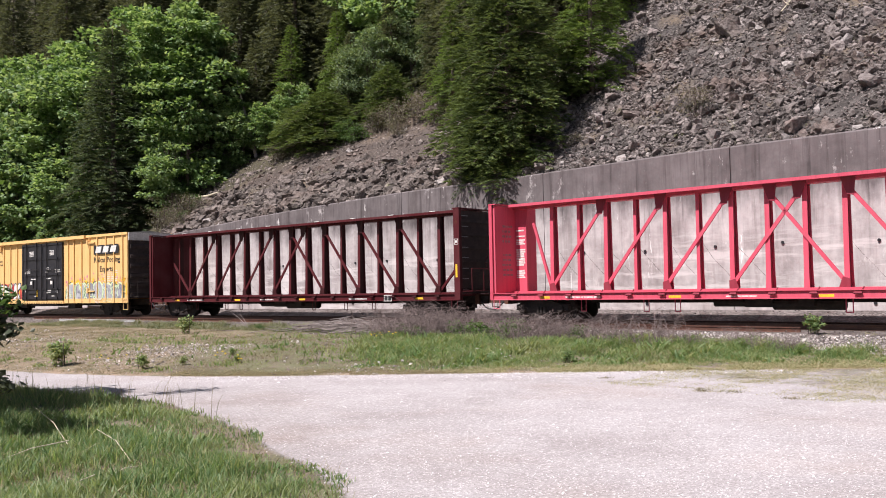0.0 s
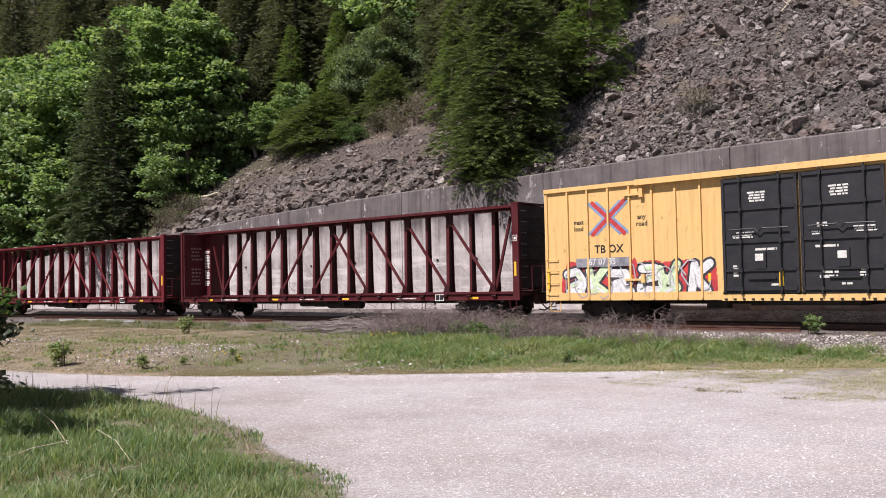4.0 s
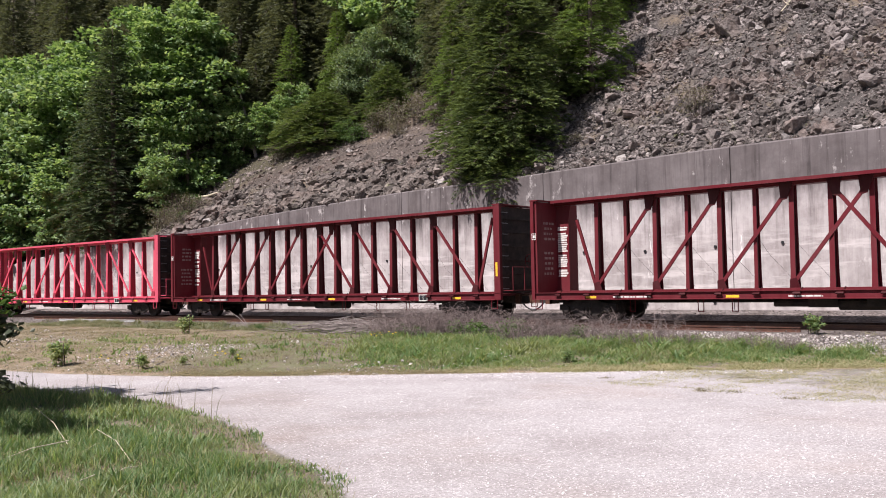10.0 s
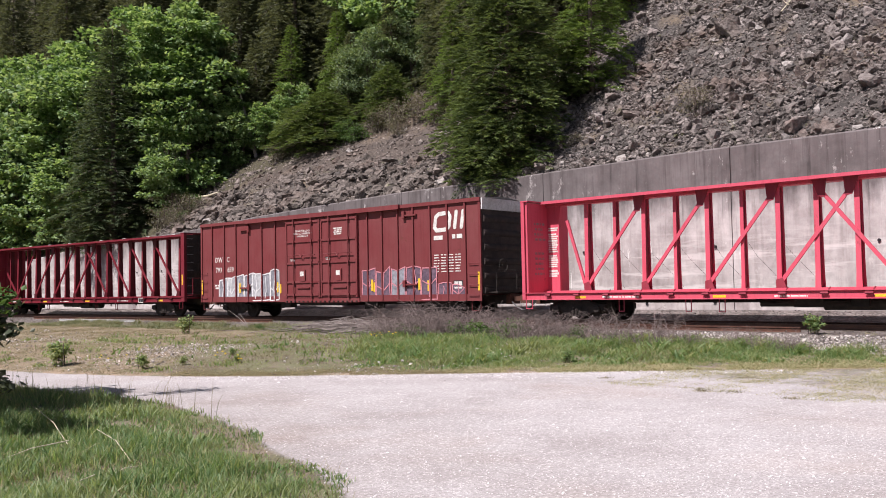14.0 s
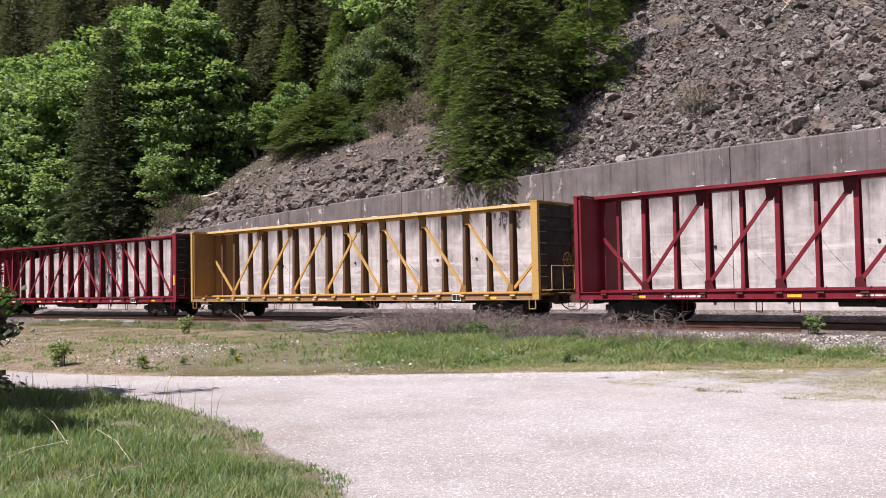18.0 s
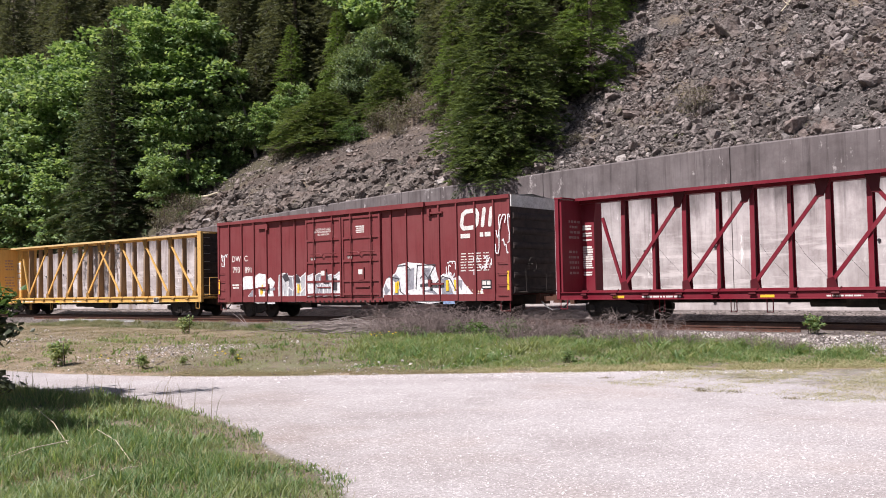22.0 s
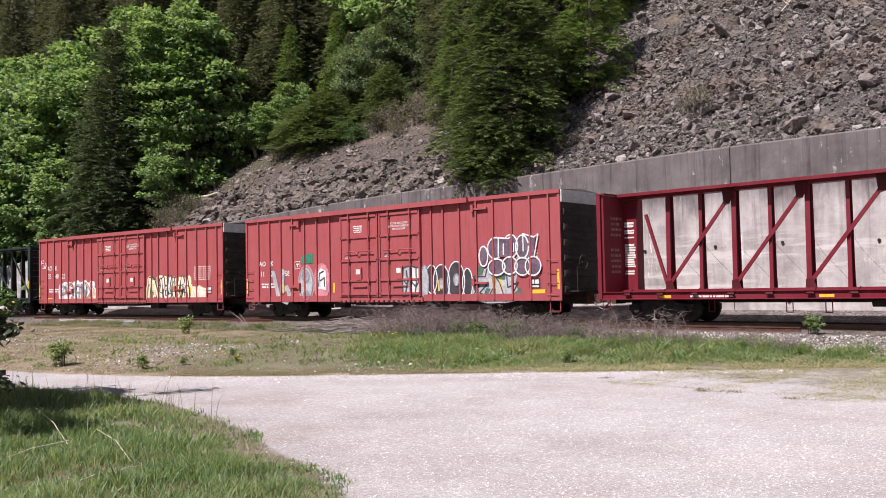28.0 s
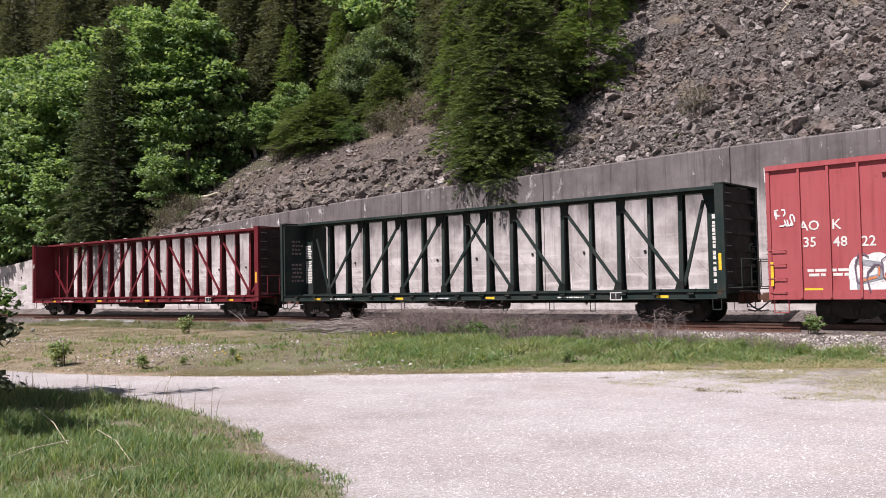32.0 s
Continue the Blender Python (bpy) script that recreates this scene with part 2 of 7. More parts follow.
def concrete_material():
    s = Shader("weathered concrete", 0.9, 0.0, "world")
    pos = s.n.new("ShaderNodeSeparateXYZ")
    s.l.new(s.at, pos.inputs[0])
    c = s.mix((0.40, 0.363, 0.361), (0.53, 0.486, 0.483), s.noise(0.8, 6, 0.65, lo=0.35, hi=0.65))
    run = s.noise(1.1, 5, 0.7, at=s.stretch(1.6, 1.6, 0.14), lo=0.45, hi=0.72)
    c = s.mix(c, s.mix(c, (0.64, 0.61, 0.60), 1.0, "MULTIPLY"), run)
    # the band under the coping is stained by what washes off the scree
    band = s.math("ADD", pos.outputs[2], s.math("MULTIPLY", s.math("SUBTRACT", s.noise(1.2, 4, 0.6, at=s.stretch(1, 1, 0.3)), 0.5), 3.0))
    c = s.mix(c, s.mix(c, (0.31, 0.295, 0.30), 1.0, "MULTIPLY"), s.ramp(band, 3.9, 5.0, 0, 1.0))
    lime = s.noise(1.1, 6, 0.75, at=s.stretch(1, 1, 0.6), lo=0.60, hi=0.68)
    c = s.mix(c, (0.66, 0.62, 0.61), s.math("MULTIPLY", lime, 0.6))
    blot = s.noise(0.7, 7, 0.72, lo=0.42, hi=0.68)
    c = s.mix(c, s.mix(c, (0.66, 0.635, 0.635), 1.0, "MULTIPLY"), blot)
    # pour lines, and dark drips from the coping
    lift = s.noise(1.0, 5, 0.7, at=s.stretch(0.25, 0.25, 2.2), lo=0.50, hi=0.60)
    low = s.ramp(pos.outputs[2], 2.6, 3.8, 1.0, 0.0)
    c = s.mix(c, (0.66, 0.61, 0.605), s.math("MULTIPLY", s.math("MULTIPLY", lift, low), 0.55))
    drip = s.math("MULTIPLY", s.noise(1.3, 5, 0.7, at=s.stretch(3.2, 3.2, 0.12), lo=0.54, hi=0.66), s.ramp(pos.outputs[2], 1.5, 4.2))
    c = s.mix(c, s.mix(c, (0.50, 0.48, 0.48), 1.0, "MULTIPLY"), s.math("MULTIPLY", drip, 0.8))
    streak = s.noise(1.0, 6, 0.75, at=s.stretch(2.0, 2.0, 0.35), lo=0.655, hi=0.675)
    c = s.mix(c, (0.78, 0.74, 0.73), s.math("MULTIPLY", streak, 0.7))
    spots = s.noise(9, 5, 0.75, lo=0.62, hi=0.74)
    c = s.mix(c, (0.15, 0.135, 0.13), s.math("MULTIPLY", spots, 0.6))
    s.colour(c).bump(s.noise(12, 6, 0.7), 0.3, 0.02)
    return s.m


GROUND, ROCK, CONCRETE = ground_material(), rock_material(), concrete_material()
TALUS = rock_material("earth-stained talus", (0.060, 0.048, 0.042), (0.255, 0.212, 0.192))


def gravel_material():
    s = Shader("pale road gravel", 0.9, 0.0, "world")
    s.colour(s.mix((0.34, 0.315, 0.32), (0.68, 0.65, 0.66), s.island())).bump(s.noise(60, 3, 0.7), 0.3, 0.004)
    return s.m


GRIT = gravel_material()
TAN = rock_material("tan and pinkish gravel", (0.30, 0.26, 0.24), (0.84, 0.78, 0.75))


# ---- mesh helpers ----
def box(bm, x0, x1, y0, y1, z0, z1, m=None):
    v = [bm.verts.new(m @ Vector(p) if m else p) for p in ((x0, y0, z0), (x1, y0, z0), (x1, y1, z0), (x0, y1, z0), (x0, y0, z1), (x1, y0, z1), (x1, y1, z1), (x0, y1, z1))]
    for f in ((0, 3, 2, 1), (4, 5, 6, 7), (0, 1, 5, 4), (1, 2, 6, 5), (2, 3, 7, 6), (3, 0, 4, 7)):
        bm.faces.new([v[i] for i in f])


def rod(bm, a, b, r, n=8, r2=None):
    a, b = Vector(a), Vector(b)
    q = (b - a).to_track_quat("Z", "Y")
    rings = []
    for p, rr in ((a, r), (b, r if r2 is None else r2)):
        rings.append([bm.verts.new(p + q @ Vector((rr * math.cos(i * math.tau / n), rr * math.sin(i * math.tau / n), 0))) for i in range(n)])
    for i in range(n):
        bm.faces.new((rings[0][i], rings[0][(i + 1) % n], rings[1][(i + 1) % n], rings[1][i]))
    bm.faces.new(rings[0][::-1])
    bm.faces.new(rings[1])


def beam(bm, a, b, wide, deep):
    """A bar of rectangular section from a to b; deep is its size across the car."""
    a, b = Vector(a), Vector(b)
    d = (b - a).normalized()
    side = Vector((0, 1, 0))
    up = d.cross(side).normalized()
    v = []
    for p in (a, b):
        for i, j in ((-1, -1), (1, -1), (1, 1), (-1, 1)):
            v.append(bm.verts.new(p + up * (i * wide / 2) + side * (j * deep / 2)))
    for f in ((0, 3, 2, 1), (4, 5, 6, 7), (0, 1, 5, 4), (1, 2, 6, 5), (2, 3, 7, 6), (3, 0, 4, 7)):
        bm.faces.new([v[i] for i in f])
    bmesh.ops.recalc_face_normals(bm, faces=bm.faces)


def tube(bm, pts, radii, n=7):
    """A tapered, bending stem."""
    rings = []
    for i, p in enumerate(pts):
        p = Vector(p)
        d = (Vector(pts[min(i + 1, len(pts) - 1)]) - Vector(pts[max(i - 1, 0)])).normalized()
        q = d.to_track_quat("Z", "Y")
        rings.append([bm.verts.new(p + q @ Vector((radii[i] * math.cos(k * math.tau / n), radii[i] * math.sin(k * math.tau / n), 0))) for k in range(n)])
    for a, b in zip(rings, rings[1:]):
        for i in range(n):
            bm.faces.new((a[i], a[(i + 1) % n], b[(i + 1) % n], b[i]))
    bm.faces.new(rings[0][::-1])
    bm.faces.new(rings[-1])


def finish(bm, name, material):
    me = bpy.data.meshes.new(name)
    bm.to_mesh(me)
    bm.free()
    me.materials.append(material)
    return me


def part(name, bm, material, parent, label=""):
    me = bm if isinstance(bm, bpy.types.Mesh) else finish(bm, name, material)
    ob = new(name, me)
    ob.parent = parent
    return tagged(ob, label)


def boxes(*bs):
    bm = bmesh.new()
    for b in bs:
        box(bm, *b)
    return bm


def mesh_arrays(name, verts, faces, material):
    """A mesh from arrays; all faces have the same number of corners."""
    verts, faces = np.asarray(verts, np.float32), np.asarray(faces, np.int32)
    me = bpy.data.meshes.new(name)
    me.vertices.add(len(verts))
    me.vertices.foreach_set("co", verts.ravel())
    k = faces.shape[1]
    me.loops.add(faces.size)
    me.loops.foreach_set("vertex_index", faces.ravel())
    me.polygons.add(len(faces))
    me.polygons.foreach_set("loop_start", np.arange(0, faces.size, k, dtype=np.int32))
    me.polygons.foreach_set("use_smooth", np.zeros(len(faces), bool))
    me.update(calc_edges=True)
    me.materials.append(material)
    return me


def empty(name, m=None):
    ob = new(name)
    ob.empty_display_size = 0.5
    if m:
        ob.matrix_basis = m
    return ob


# ---- the plan: the line bends gently, and everything follows it ----
TURN0, BEND, AWAY = 0.71627, 0.0020326, 37.079
CX, CY, RAD = -math.sin(TURN0) / BEND, AWAY - math.cos(TURN0) / BEND, 1 / BEND


def line_xy(s, w):
    """The place s metres along the line and w metres beyond the near side of the cars."""
    a = TURN0 + BEND * s
    return CX + (RAD + w) * np.sin(a), CY + (RAD + w) * np.cos(a)


def line_sw(x, y):
    a = np.arctan2(x - CX, y - CY)
    return (a - TURN0) / BEND, np.hypot(x - CX, y - CY) - RAD


def line_pose(s, w, z=0.0):
    x, y = line_xy(s, w)
    return pose(float(x), float(y), z, 0, 0, -math.degrees(TURN0 + BEND * s))


MID = 1.42   # the track's middle
WALL = 6.0   # the retaining wall's face
ROAD_Z = -0.75


def wall_top(s):
    return np.interp(s, (-90, -50, -41, -26, -20, -14, -8, 0, 8, 14, 30, 90), (2.6, 3.7, 4.6, 5.4, 5.85, 6.15, 6.38, 6.5, 6.68, 6.7, 6.75, 6.8))


def smooth(t):
    t = np.clip(t, 0, 1)
    return t * t * (3 - 2 * t)


def far_edge(x):
    return 22.0 - 0.06 * x + np.where(x < -4, 0.036 * np.minimum(-4 - x, 12) ** 2 + np.maximum(-16 - x, 0) * 0.8, 0)


def lawn_edge(y):
    """The x at which the grass in the foreground ends."""
    return np.interp(y, (-30, 0, 5, 9.2, 10.8, 11.9, 13.6, 14.9, 17.2, 18.3, 19.5, 21, 25, 40), (-3, -1.6, -0.9, -1.0, -1.6, -2.3, -3.0, -3.8, -5.3, -6.8, -8.5, -10.4, -17, -45))


def waves(x, y, f, seed=0.0):
    return (np.sin(x * f + seed) * np.cos(y * f * 1.13 + seed * 1.7) + 0.6 * np.sin(x * f * 2.1 - y * f * 1.7 + seed * 2.3) + 0.35 * np.cos(x * f * 4.3 + y * f * 3.9 + seed)) / 1.95


def height(s, w):
    """The ground's height at a place on the plan."""
    s, w = np.asarray(s, float), np.asarray(w, float)
    x, y = line_xy(s, w)
    toe = far_edge(x)
    up = smooth((y - toe) / 6.0)
    low = ROAD_Z + 0.30 * up + 0.035 * waves(x, y, 0.9) * up
    lawn = smooth((lawn_edge(y) - x) / 2.0) * np.where(y < toe - 1, 1, 0)
    low = low + 0.10 * lawn + 0.03 * waves(x, y, 1.3, 2.0) * lawn
    bank = smooth((w + 2.8) / 1.9)
    low = low * (1 - bank) + -0.178 * bank
    foot = smooth((w - 3.6) / 2.2) * 0.42
    low = low + foot
    rise = np.maximum(w - WALL - 0.35, 0)
    hill = wall_top(s) - 0.12 + 0.70 * rise + np.minimum(rise, 4) * 0.03 + 0.35 * waves(x, y, 0.33, 1.0) * smooth(rise / 4) + 0.9 * waves(x, y, 0.085, 3.0) * smooth(rise / 14)
    return np.where(w > WALL + 0.2, hill, low)


def graded(*stops):
    out = []
    for a, b, step in stops:
        out += list(np.arange(a, b, step))
    return np.array(out + [stops[-1][1]])


# ---- ground: one sheet ----
def build_ground():
    ss = graded((-700, -200, 50), (-200, -60, 8), (-60, -32, 1.2), (-32, 30, 0.22), (30, 60, 1.5), (60, 200, 8), (200, 640, 44))
    ww = graded((-470, -60, 30), (-60, -34, 2.0), (-34, -4, 0.22), (-4, 6.0, 0.28), (6.0, 6.36, 0.09), (6.36, 30, 0.6), (30, 80, 2.5), (80, 400, 20), (400, 1600, 150))
    S, W = np.meshgrid(ss, ww, indexing="ij")
    X, Y = line_xy(S, W)
    Z = height(S, W)
    n, k = S.shape
    idx = np.arange(n * k).reshape(n, k)
    faces = np.stack([idx[:-1, :-1], idx[:-1, 1:], idx[1:, 1:], idx[1:, :-1]], -1).reshape(-1, 4)[:, ::-1]
    me = mesh_arrays("ground", np.stack([X, Y, Z], -1).reshape(-1, 3), faces, GROUND)
    road = smooth((far_edge(X) - Y) / 0.9 + 0.5) * smooth((X - lawn_edge(Y)) / 0.7 + 0.5)
    # the verge at the right is half grown over
    verge = smooth((X - 4.2) / 2.0) * smooth((Y - (22.5 - 0.95 * (X - 3.0)) + 3.0) / 4.0)
    road = road * (1 - 0.5 * verge)
    scree = smooth((W - WALL - 0.2) / 0.3) * smooth((34 + S) / 6)
    bed = smooth((W + 2.6) / 0.9) * np.where(W < WALL + 0.2, 1, 0)
    dirt = smooth((Y - far_edge(X) + 0.3) / 0.4) * smooth((far_edge(X) + 1.0 - Y) / 0.8) + 0.55 * smooth((-6 - X) / 3) * smooth((Y - far_edge(X)) / 1.0) * np.where(W < -3, 1, 0)
    litter = smooth((W - WALL - 0.2) / 0.3) * (1 - smooth((36 + S) / 5) * smooth((34 + 1.1 * S + 8 - W) / 3 + smooth((S + 4) / 3) * 30))
    bare = smooth((W - 9.0) / 2.2) * smooth((-2.5 - S) / 3) + 0.6 * smooth((W - 19) / 3) * smooth((5 - S) / 3) * smooth((S + 3) / 2)
    scree = scree * (1 - litter) * (1 - 0.8 * bare)
    dirt = dirt * np.where(W > WALL, 0, 1)
    wash = 1 - smooth((X - lawn_edge(Y) - 0.4) / 4.5)
    for name, values in (("wash", wash), ("bare", np.clip(bare, 0, 1)), ("litter", litter), ("road", road), ("scree", scree), ("ballast", bed), ("dirt", np.clip(dirt, 0, 1))):
        me.attributes.new(name, "FLOAT", "POINT").data.foreach_set("value", values.astype(np.float32).ravel())
    me.polygons.foreach_set("use_smooth", np.ones(len(faces), bool))
    tagged(new("ground", me), "pale gravel road, grassy bank, ballast and a steep scree slope", "ground", kind="structure")


build_ground()


def build_wall():
    """A long concrete retaining wall, cast in bays with open joints, weep holes and a rough coping."""
    wall = tagged(empty("wall_retaining"), "tall weathered grey concrete retaining wall with streaks and bay joints", "wall", kind="structure")
    bay, gap = 8.86, 0.03
    for i in range(-9, 8):
        a, b = 0.95 + i * bay + gap / 2, 0.95 + (i + 1) * bay - gap / 2
        bm = bmesh.new()
        cols = []
        for s in np.linspace(a, b, 8):
            top = float(wall_top(s))
            ring = []
            for w, z in ((WALL, -0.6), (WALL, top - 0.06), (WALL + 0.05, top), (WALL + 0.42, top), (WALL + 0.42, -0.6)):
                x, y = line_xy(s, w)
                ring.append(bm.verts.new((x, y, z)))
            cols.append(ring)
        for p, q in zip(cols, cols[1:]):
            for j in range(4):
                bm.faces.new((p[j], q[j], q[j + 1], p[j + 1]))
        bm.faces.new(cols[0])
        bm.faces.new(cols[-1][::-1])
        bmesh.ops.recalc_face_normals(bm, faces=bm.faces)
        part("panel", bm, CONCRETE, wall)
    for s in np.arange(-50, 30, 2.95):
        for z, jig in ((0.55, 0.05), (2.75, 0.3)):
            q = s + jig * math.sin(s * 3.1)
            p0, p1 = line_xy(q, WALL - 0.05), line_xy(q, WALL + 0.05)
            bm = bmesh.new()
            rod(bm, (*p0, z + 0.05 * math.sin(s * 7)), (*p1, z + 0.05 * math.sin(s * 7)), 0.06, 8)
            part("weep_pipe", bm, BLACK, wall, "small black drain pipe stub")


build_wall()


def build_track():
    track = tagged(empty("railway_track"), "rusty railway track on timber sleepers and ballast", "railway track", kind="structure")
    prof = [(-0.075, -0.17), (0.075, -0.17), (0.075, -0.155), (0.012, -0.135), (0.012, -0.045), (0.036, -0.035), (0.036, 0.0), (-0.036, 0.0), (-0.036, -0.035), (-0.012, -0.045), (-0.012, -0.135), (-0.075, -0.155)]

    def rail(s0, s1, w, z, step):
        bm, rings = bmesh.new(), []
        for s in np.arange(s0, s1 + 0.01, step):
            ring = []
            for u, v in prof:
                x, y = line_xy(s, w + u)
                ring.append(bm.verts.new((x, y, z + v)))
            rings.append(ring)
        for p, q in zip(rings, rings[1:]):
            for j in range(len(prof)):
                k = (j + 1) % len(prof)
                bm.faces.new((p[j], p[k], q[k], q[j]))
        bm.faces.new(rings[0])
        bm.faces.new(rings[-1][::-1])
        bmesh.ops.recalc_face_normals(bm, faces=bm.faces)
        return bm

    for w in (MID - 0.7175, MID + 0.7175):
        part("rail", rail(-320, 320, w, 0.0, 4.0), RAIL, track, "brown rusty rail with a worn head")
    tie = finish(boxes((-0.11, 0.11, -1.3, 1.3, -0.32, -0.172)), "tie", TIMBER)
    plate = finish(boxes((-0.1, 0.1, -0.85, -0.58, -0.174, -0.16), (-0.1, 0.1, 0.58, 0.85, -0.174, -0.16)), "tie_plate", RUST)
    for i, s in enumerate(np.arange(-52, 28, 0.53)):
        t = part("tie", tie, None, track)
        t.matrix_basis = line_pose(float(s), MID) @ pose(0, random.uniform(-0.05, 0.05), 0, 0, 0, random.uniform(-1, 1))
    # loose rails laid along the bench in front of the track
    for a, b, w, z, label in ((6.9, 15.7, -0.80, -0.02, "loose rusty rail lying beside the track"), (-33.0, -9.2, -0.95, -0.03, "loose rusty rail lying beside the track"), (-29.0, -20.4, -1.5, -0.13, "bleached pale rail lying beside the track")):
        me = finish(rail(a, b, w, z, 1.0), "loose_rail", ZINC if "pale" in label else RUST)
        tagged(new("loose_rail", me), label, "rail", "loose rails")


build_track()


# ---- railway cars; x runs along the car towards its front, y away from the road, z up from the rail ----
def lettering(text, size, material, squeeze=1.0):
    """Words as a thin mesh that faces the road side of a car."""
    cu = bpy.data.curves.new("lettering", "FONT")
    cu.body, cu.size, cu.align_x, cu.align_y = text, size, "CENTER", "CENTER"
    cu.extrude, cu.offset, cu.resolution_u = 0.001, size * 0.012, 2
    ob = bpy.data.objects.new("lettering", cu)
    me = bpy.data.meshes.new_from_object(ob)
    bpy.data.objects.remove(ob)
    me.transform(Matrix.Diagonal((squeeze, 1, 1, 1)))
    me.transform(Matrix.Rotation(radians(90), 4, "X"))
    me.materials.clear()
    me.materials.append(material)
    return me


def put_words(parent, text, size, x, z, y, material, label="", squeeze=1.0):
    ob = part("lettering", lettering(text, size, material, squeeze), None, parent, label)
    ob.location = (x, y, z)
    return ob


def bars(x0, x1, z0, z1, y, rows, seed=1, fill=0.62, cols=1):
    """Rows of small bars in place of writing too small to read, on a side at y."""
    rnd = random.Random(seed)
    bm = bmesh.new()
    h = (z1 - z0) / rows
    for c in range(cols):
        cx0, cx1 = x0 + (x1 - x0) * c / cols, x0 + (x1 - x0) * (c + 0.85) / cols
        for r in range(rows):
            z = z0 + (r + 0.5) * h
            a, end = cx0 + rnd.uniform(0, 0.15) * (cx1 - cx0), cx1 - rnd.uniform(0, 0.15) * (cx1 - cx0)
            while a < end:
                b = min(end, a + rnd.uniform(0.5, 2.2) * h * 1.4)
                box(bm, a, b, y - 0.003, y, z - h * fill / 2, z + h * fill / 2)
                a = b + h * 0.35
    return bm


def make_truck(parent, x):
    """A two-axle bogie: side frames with spring nests, bolster, wheelsets, brake beams."""
    t = part("truck", boxes((x - 0.2, x + 0.2, -1.1, 1.1, 0.42, 0.66)), GRIME, parent, "black oily two-axle bogie")
    for y in (-1.0, 1.0):
        bm = bmesh.new()
        out = [(-1.22, 0.40), (-1.22, 0.62), (-0.75, 0.66), (-0.38, 0.80), (0.38, 0.80), (0.75, 0.66), (1.22, 0.62), (1.22, 0.40), (0.80, 0.40), (0.36, 0.19), (-0.36, 0.19), (-0.80, 0.40)]
        f = [[bm.verts.new((x + u, y + dy, v)) for u, v in out] for dy in (-0.09, 0.09)]
        bm.faces.new(f[0])
        bm.faces.new(f[1][::-1])
        for i in range(len(out)):
            k = (i + 1) % len(out)
            bm.faces.new((f[0][i], f[1][i], f[1][k], f[0][k]))
        bmesh.ops.recalc_face_normals(bm, faces=bm.faces)
        for dx in (-0.15, 0.0, 0.15):
            rod(bm, (x + dx, y - 0.11, 0.28), (x + dx, y - 0.11, 0.52), 0.06, 8)
        for dx in (-0.89, 0.89):
            rod(bm, (x + dx, y - 0.17, 0.46), (x + dx, y, 0.46), 0.13, 10)
        part("sideframe", bm, GRIME, t)
    for dx in (-0.89, 0.89):
        bm = bmesh.new()
        rod(bm, (0, -0.95, 0), (0, 0.95, 0), 0.085, 8)
        for y in (-0.72, 0.72):
            k = 1 if y > 0 else -1
            rod(bm, (0, y - 0.065, 0), (0, y + 0.065, 0), 0.455, 24)
            rod(bm, (0, y - k * 0.10, 0), (0, y - k * 0.064, 0), 0.485, 24)
            rod(bm, (0, y + k * 0.064, 0), (0, y + k * 0.08, 0), 0.36, 20)
            for a in range(3):
                rod(bm, (0.24 * math.cos(a * 2.1), y + k * 0.07, 0.24 * math.sin(a * 2.1)), (0.24 * math.cos(a * 2.1), y + k * 0.095, 0.24 * math.sin(a * 2.1)), 0.05, 8)
        ob = part("wheelset", bm, GRIME, t, "dark steel wheels on an axle")
        ob.location = (x + dx, 0, 0.46)
    return t


def make_coupler(parent, x, k):
    bm = boxes()
    box(bm, min(x, x + k * 0.75), max(x, x + k * 0.75), -0.09, 0.09, 0.74, 0.92)
    box(bm, min(x + k * 0.62, x + k * 0.95), max(x + k * 0.62, x + k * 0.95), -0.2, 0.2, 0.66, 0.98)
    box(bm, min(x - k * 0.15, x + k * 0.05), max(x - k * 0.15, x + k * 0.05), -0.35, 0.35, 0.62, 1.02)
    part("coupler", bm, RUST, parent, "rusty knuckle coupler")
    bm = bmesh.new()
    tube(bm, [(x + k * 0.1, -0.3, 0.72), (x + k * 0.35, -0.32, 0.5), (x + k * 0.6, -0.3, 0.38), (x + k * 0.85, -0.28, 0.42)], [0.028] * 4, 6)
    part("air_hose", bm, BLACK, parent)


def ladder(parent, x, y, z0, z1, wide, axis, rungs, material=PAINT):
    for i in range(rungs):
        bm = bmesh.new()
        z = z0 + (z1 - z0) * i / (rungs - 1)
        a, b = ((x, y - 0.07, z), (x + wide, y - 0.07, z)) if axis == "x" else ((x, y, z), (x, y + wide, z))
        rod(bm, a, b, 0.014, 6)
        if axis == "x":
            for q in (x, x + wide):
                rod(bm, (q, y - 0.07, z), (q, y + 0.01, z), 0.014, 5)
        part("rung", bm, material, parent)


def stirrup(parent, x, y, wide=0.3, drop=0.36, top=0.82):
    bm = bmesh.new()
    for q in (x - wide / 2, x + wide / 2):
        rod(bm, (q, y, top), (q, y, top - drop), 0.018, 6)
    rod(bm, (x - wide / 2, y, top - drop), (x + wide / 2, y, top - drop), 0.018, 6)
    return part("stirrup", bm, PAINT, parent)


POSTS = [0.617 + 1.235 * i for i in range(8)]


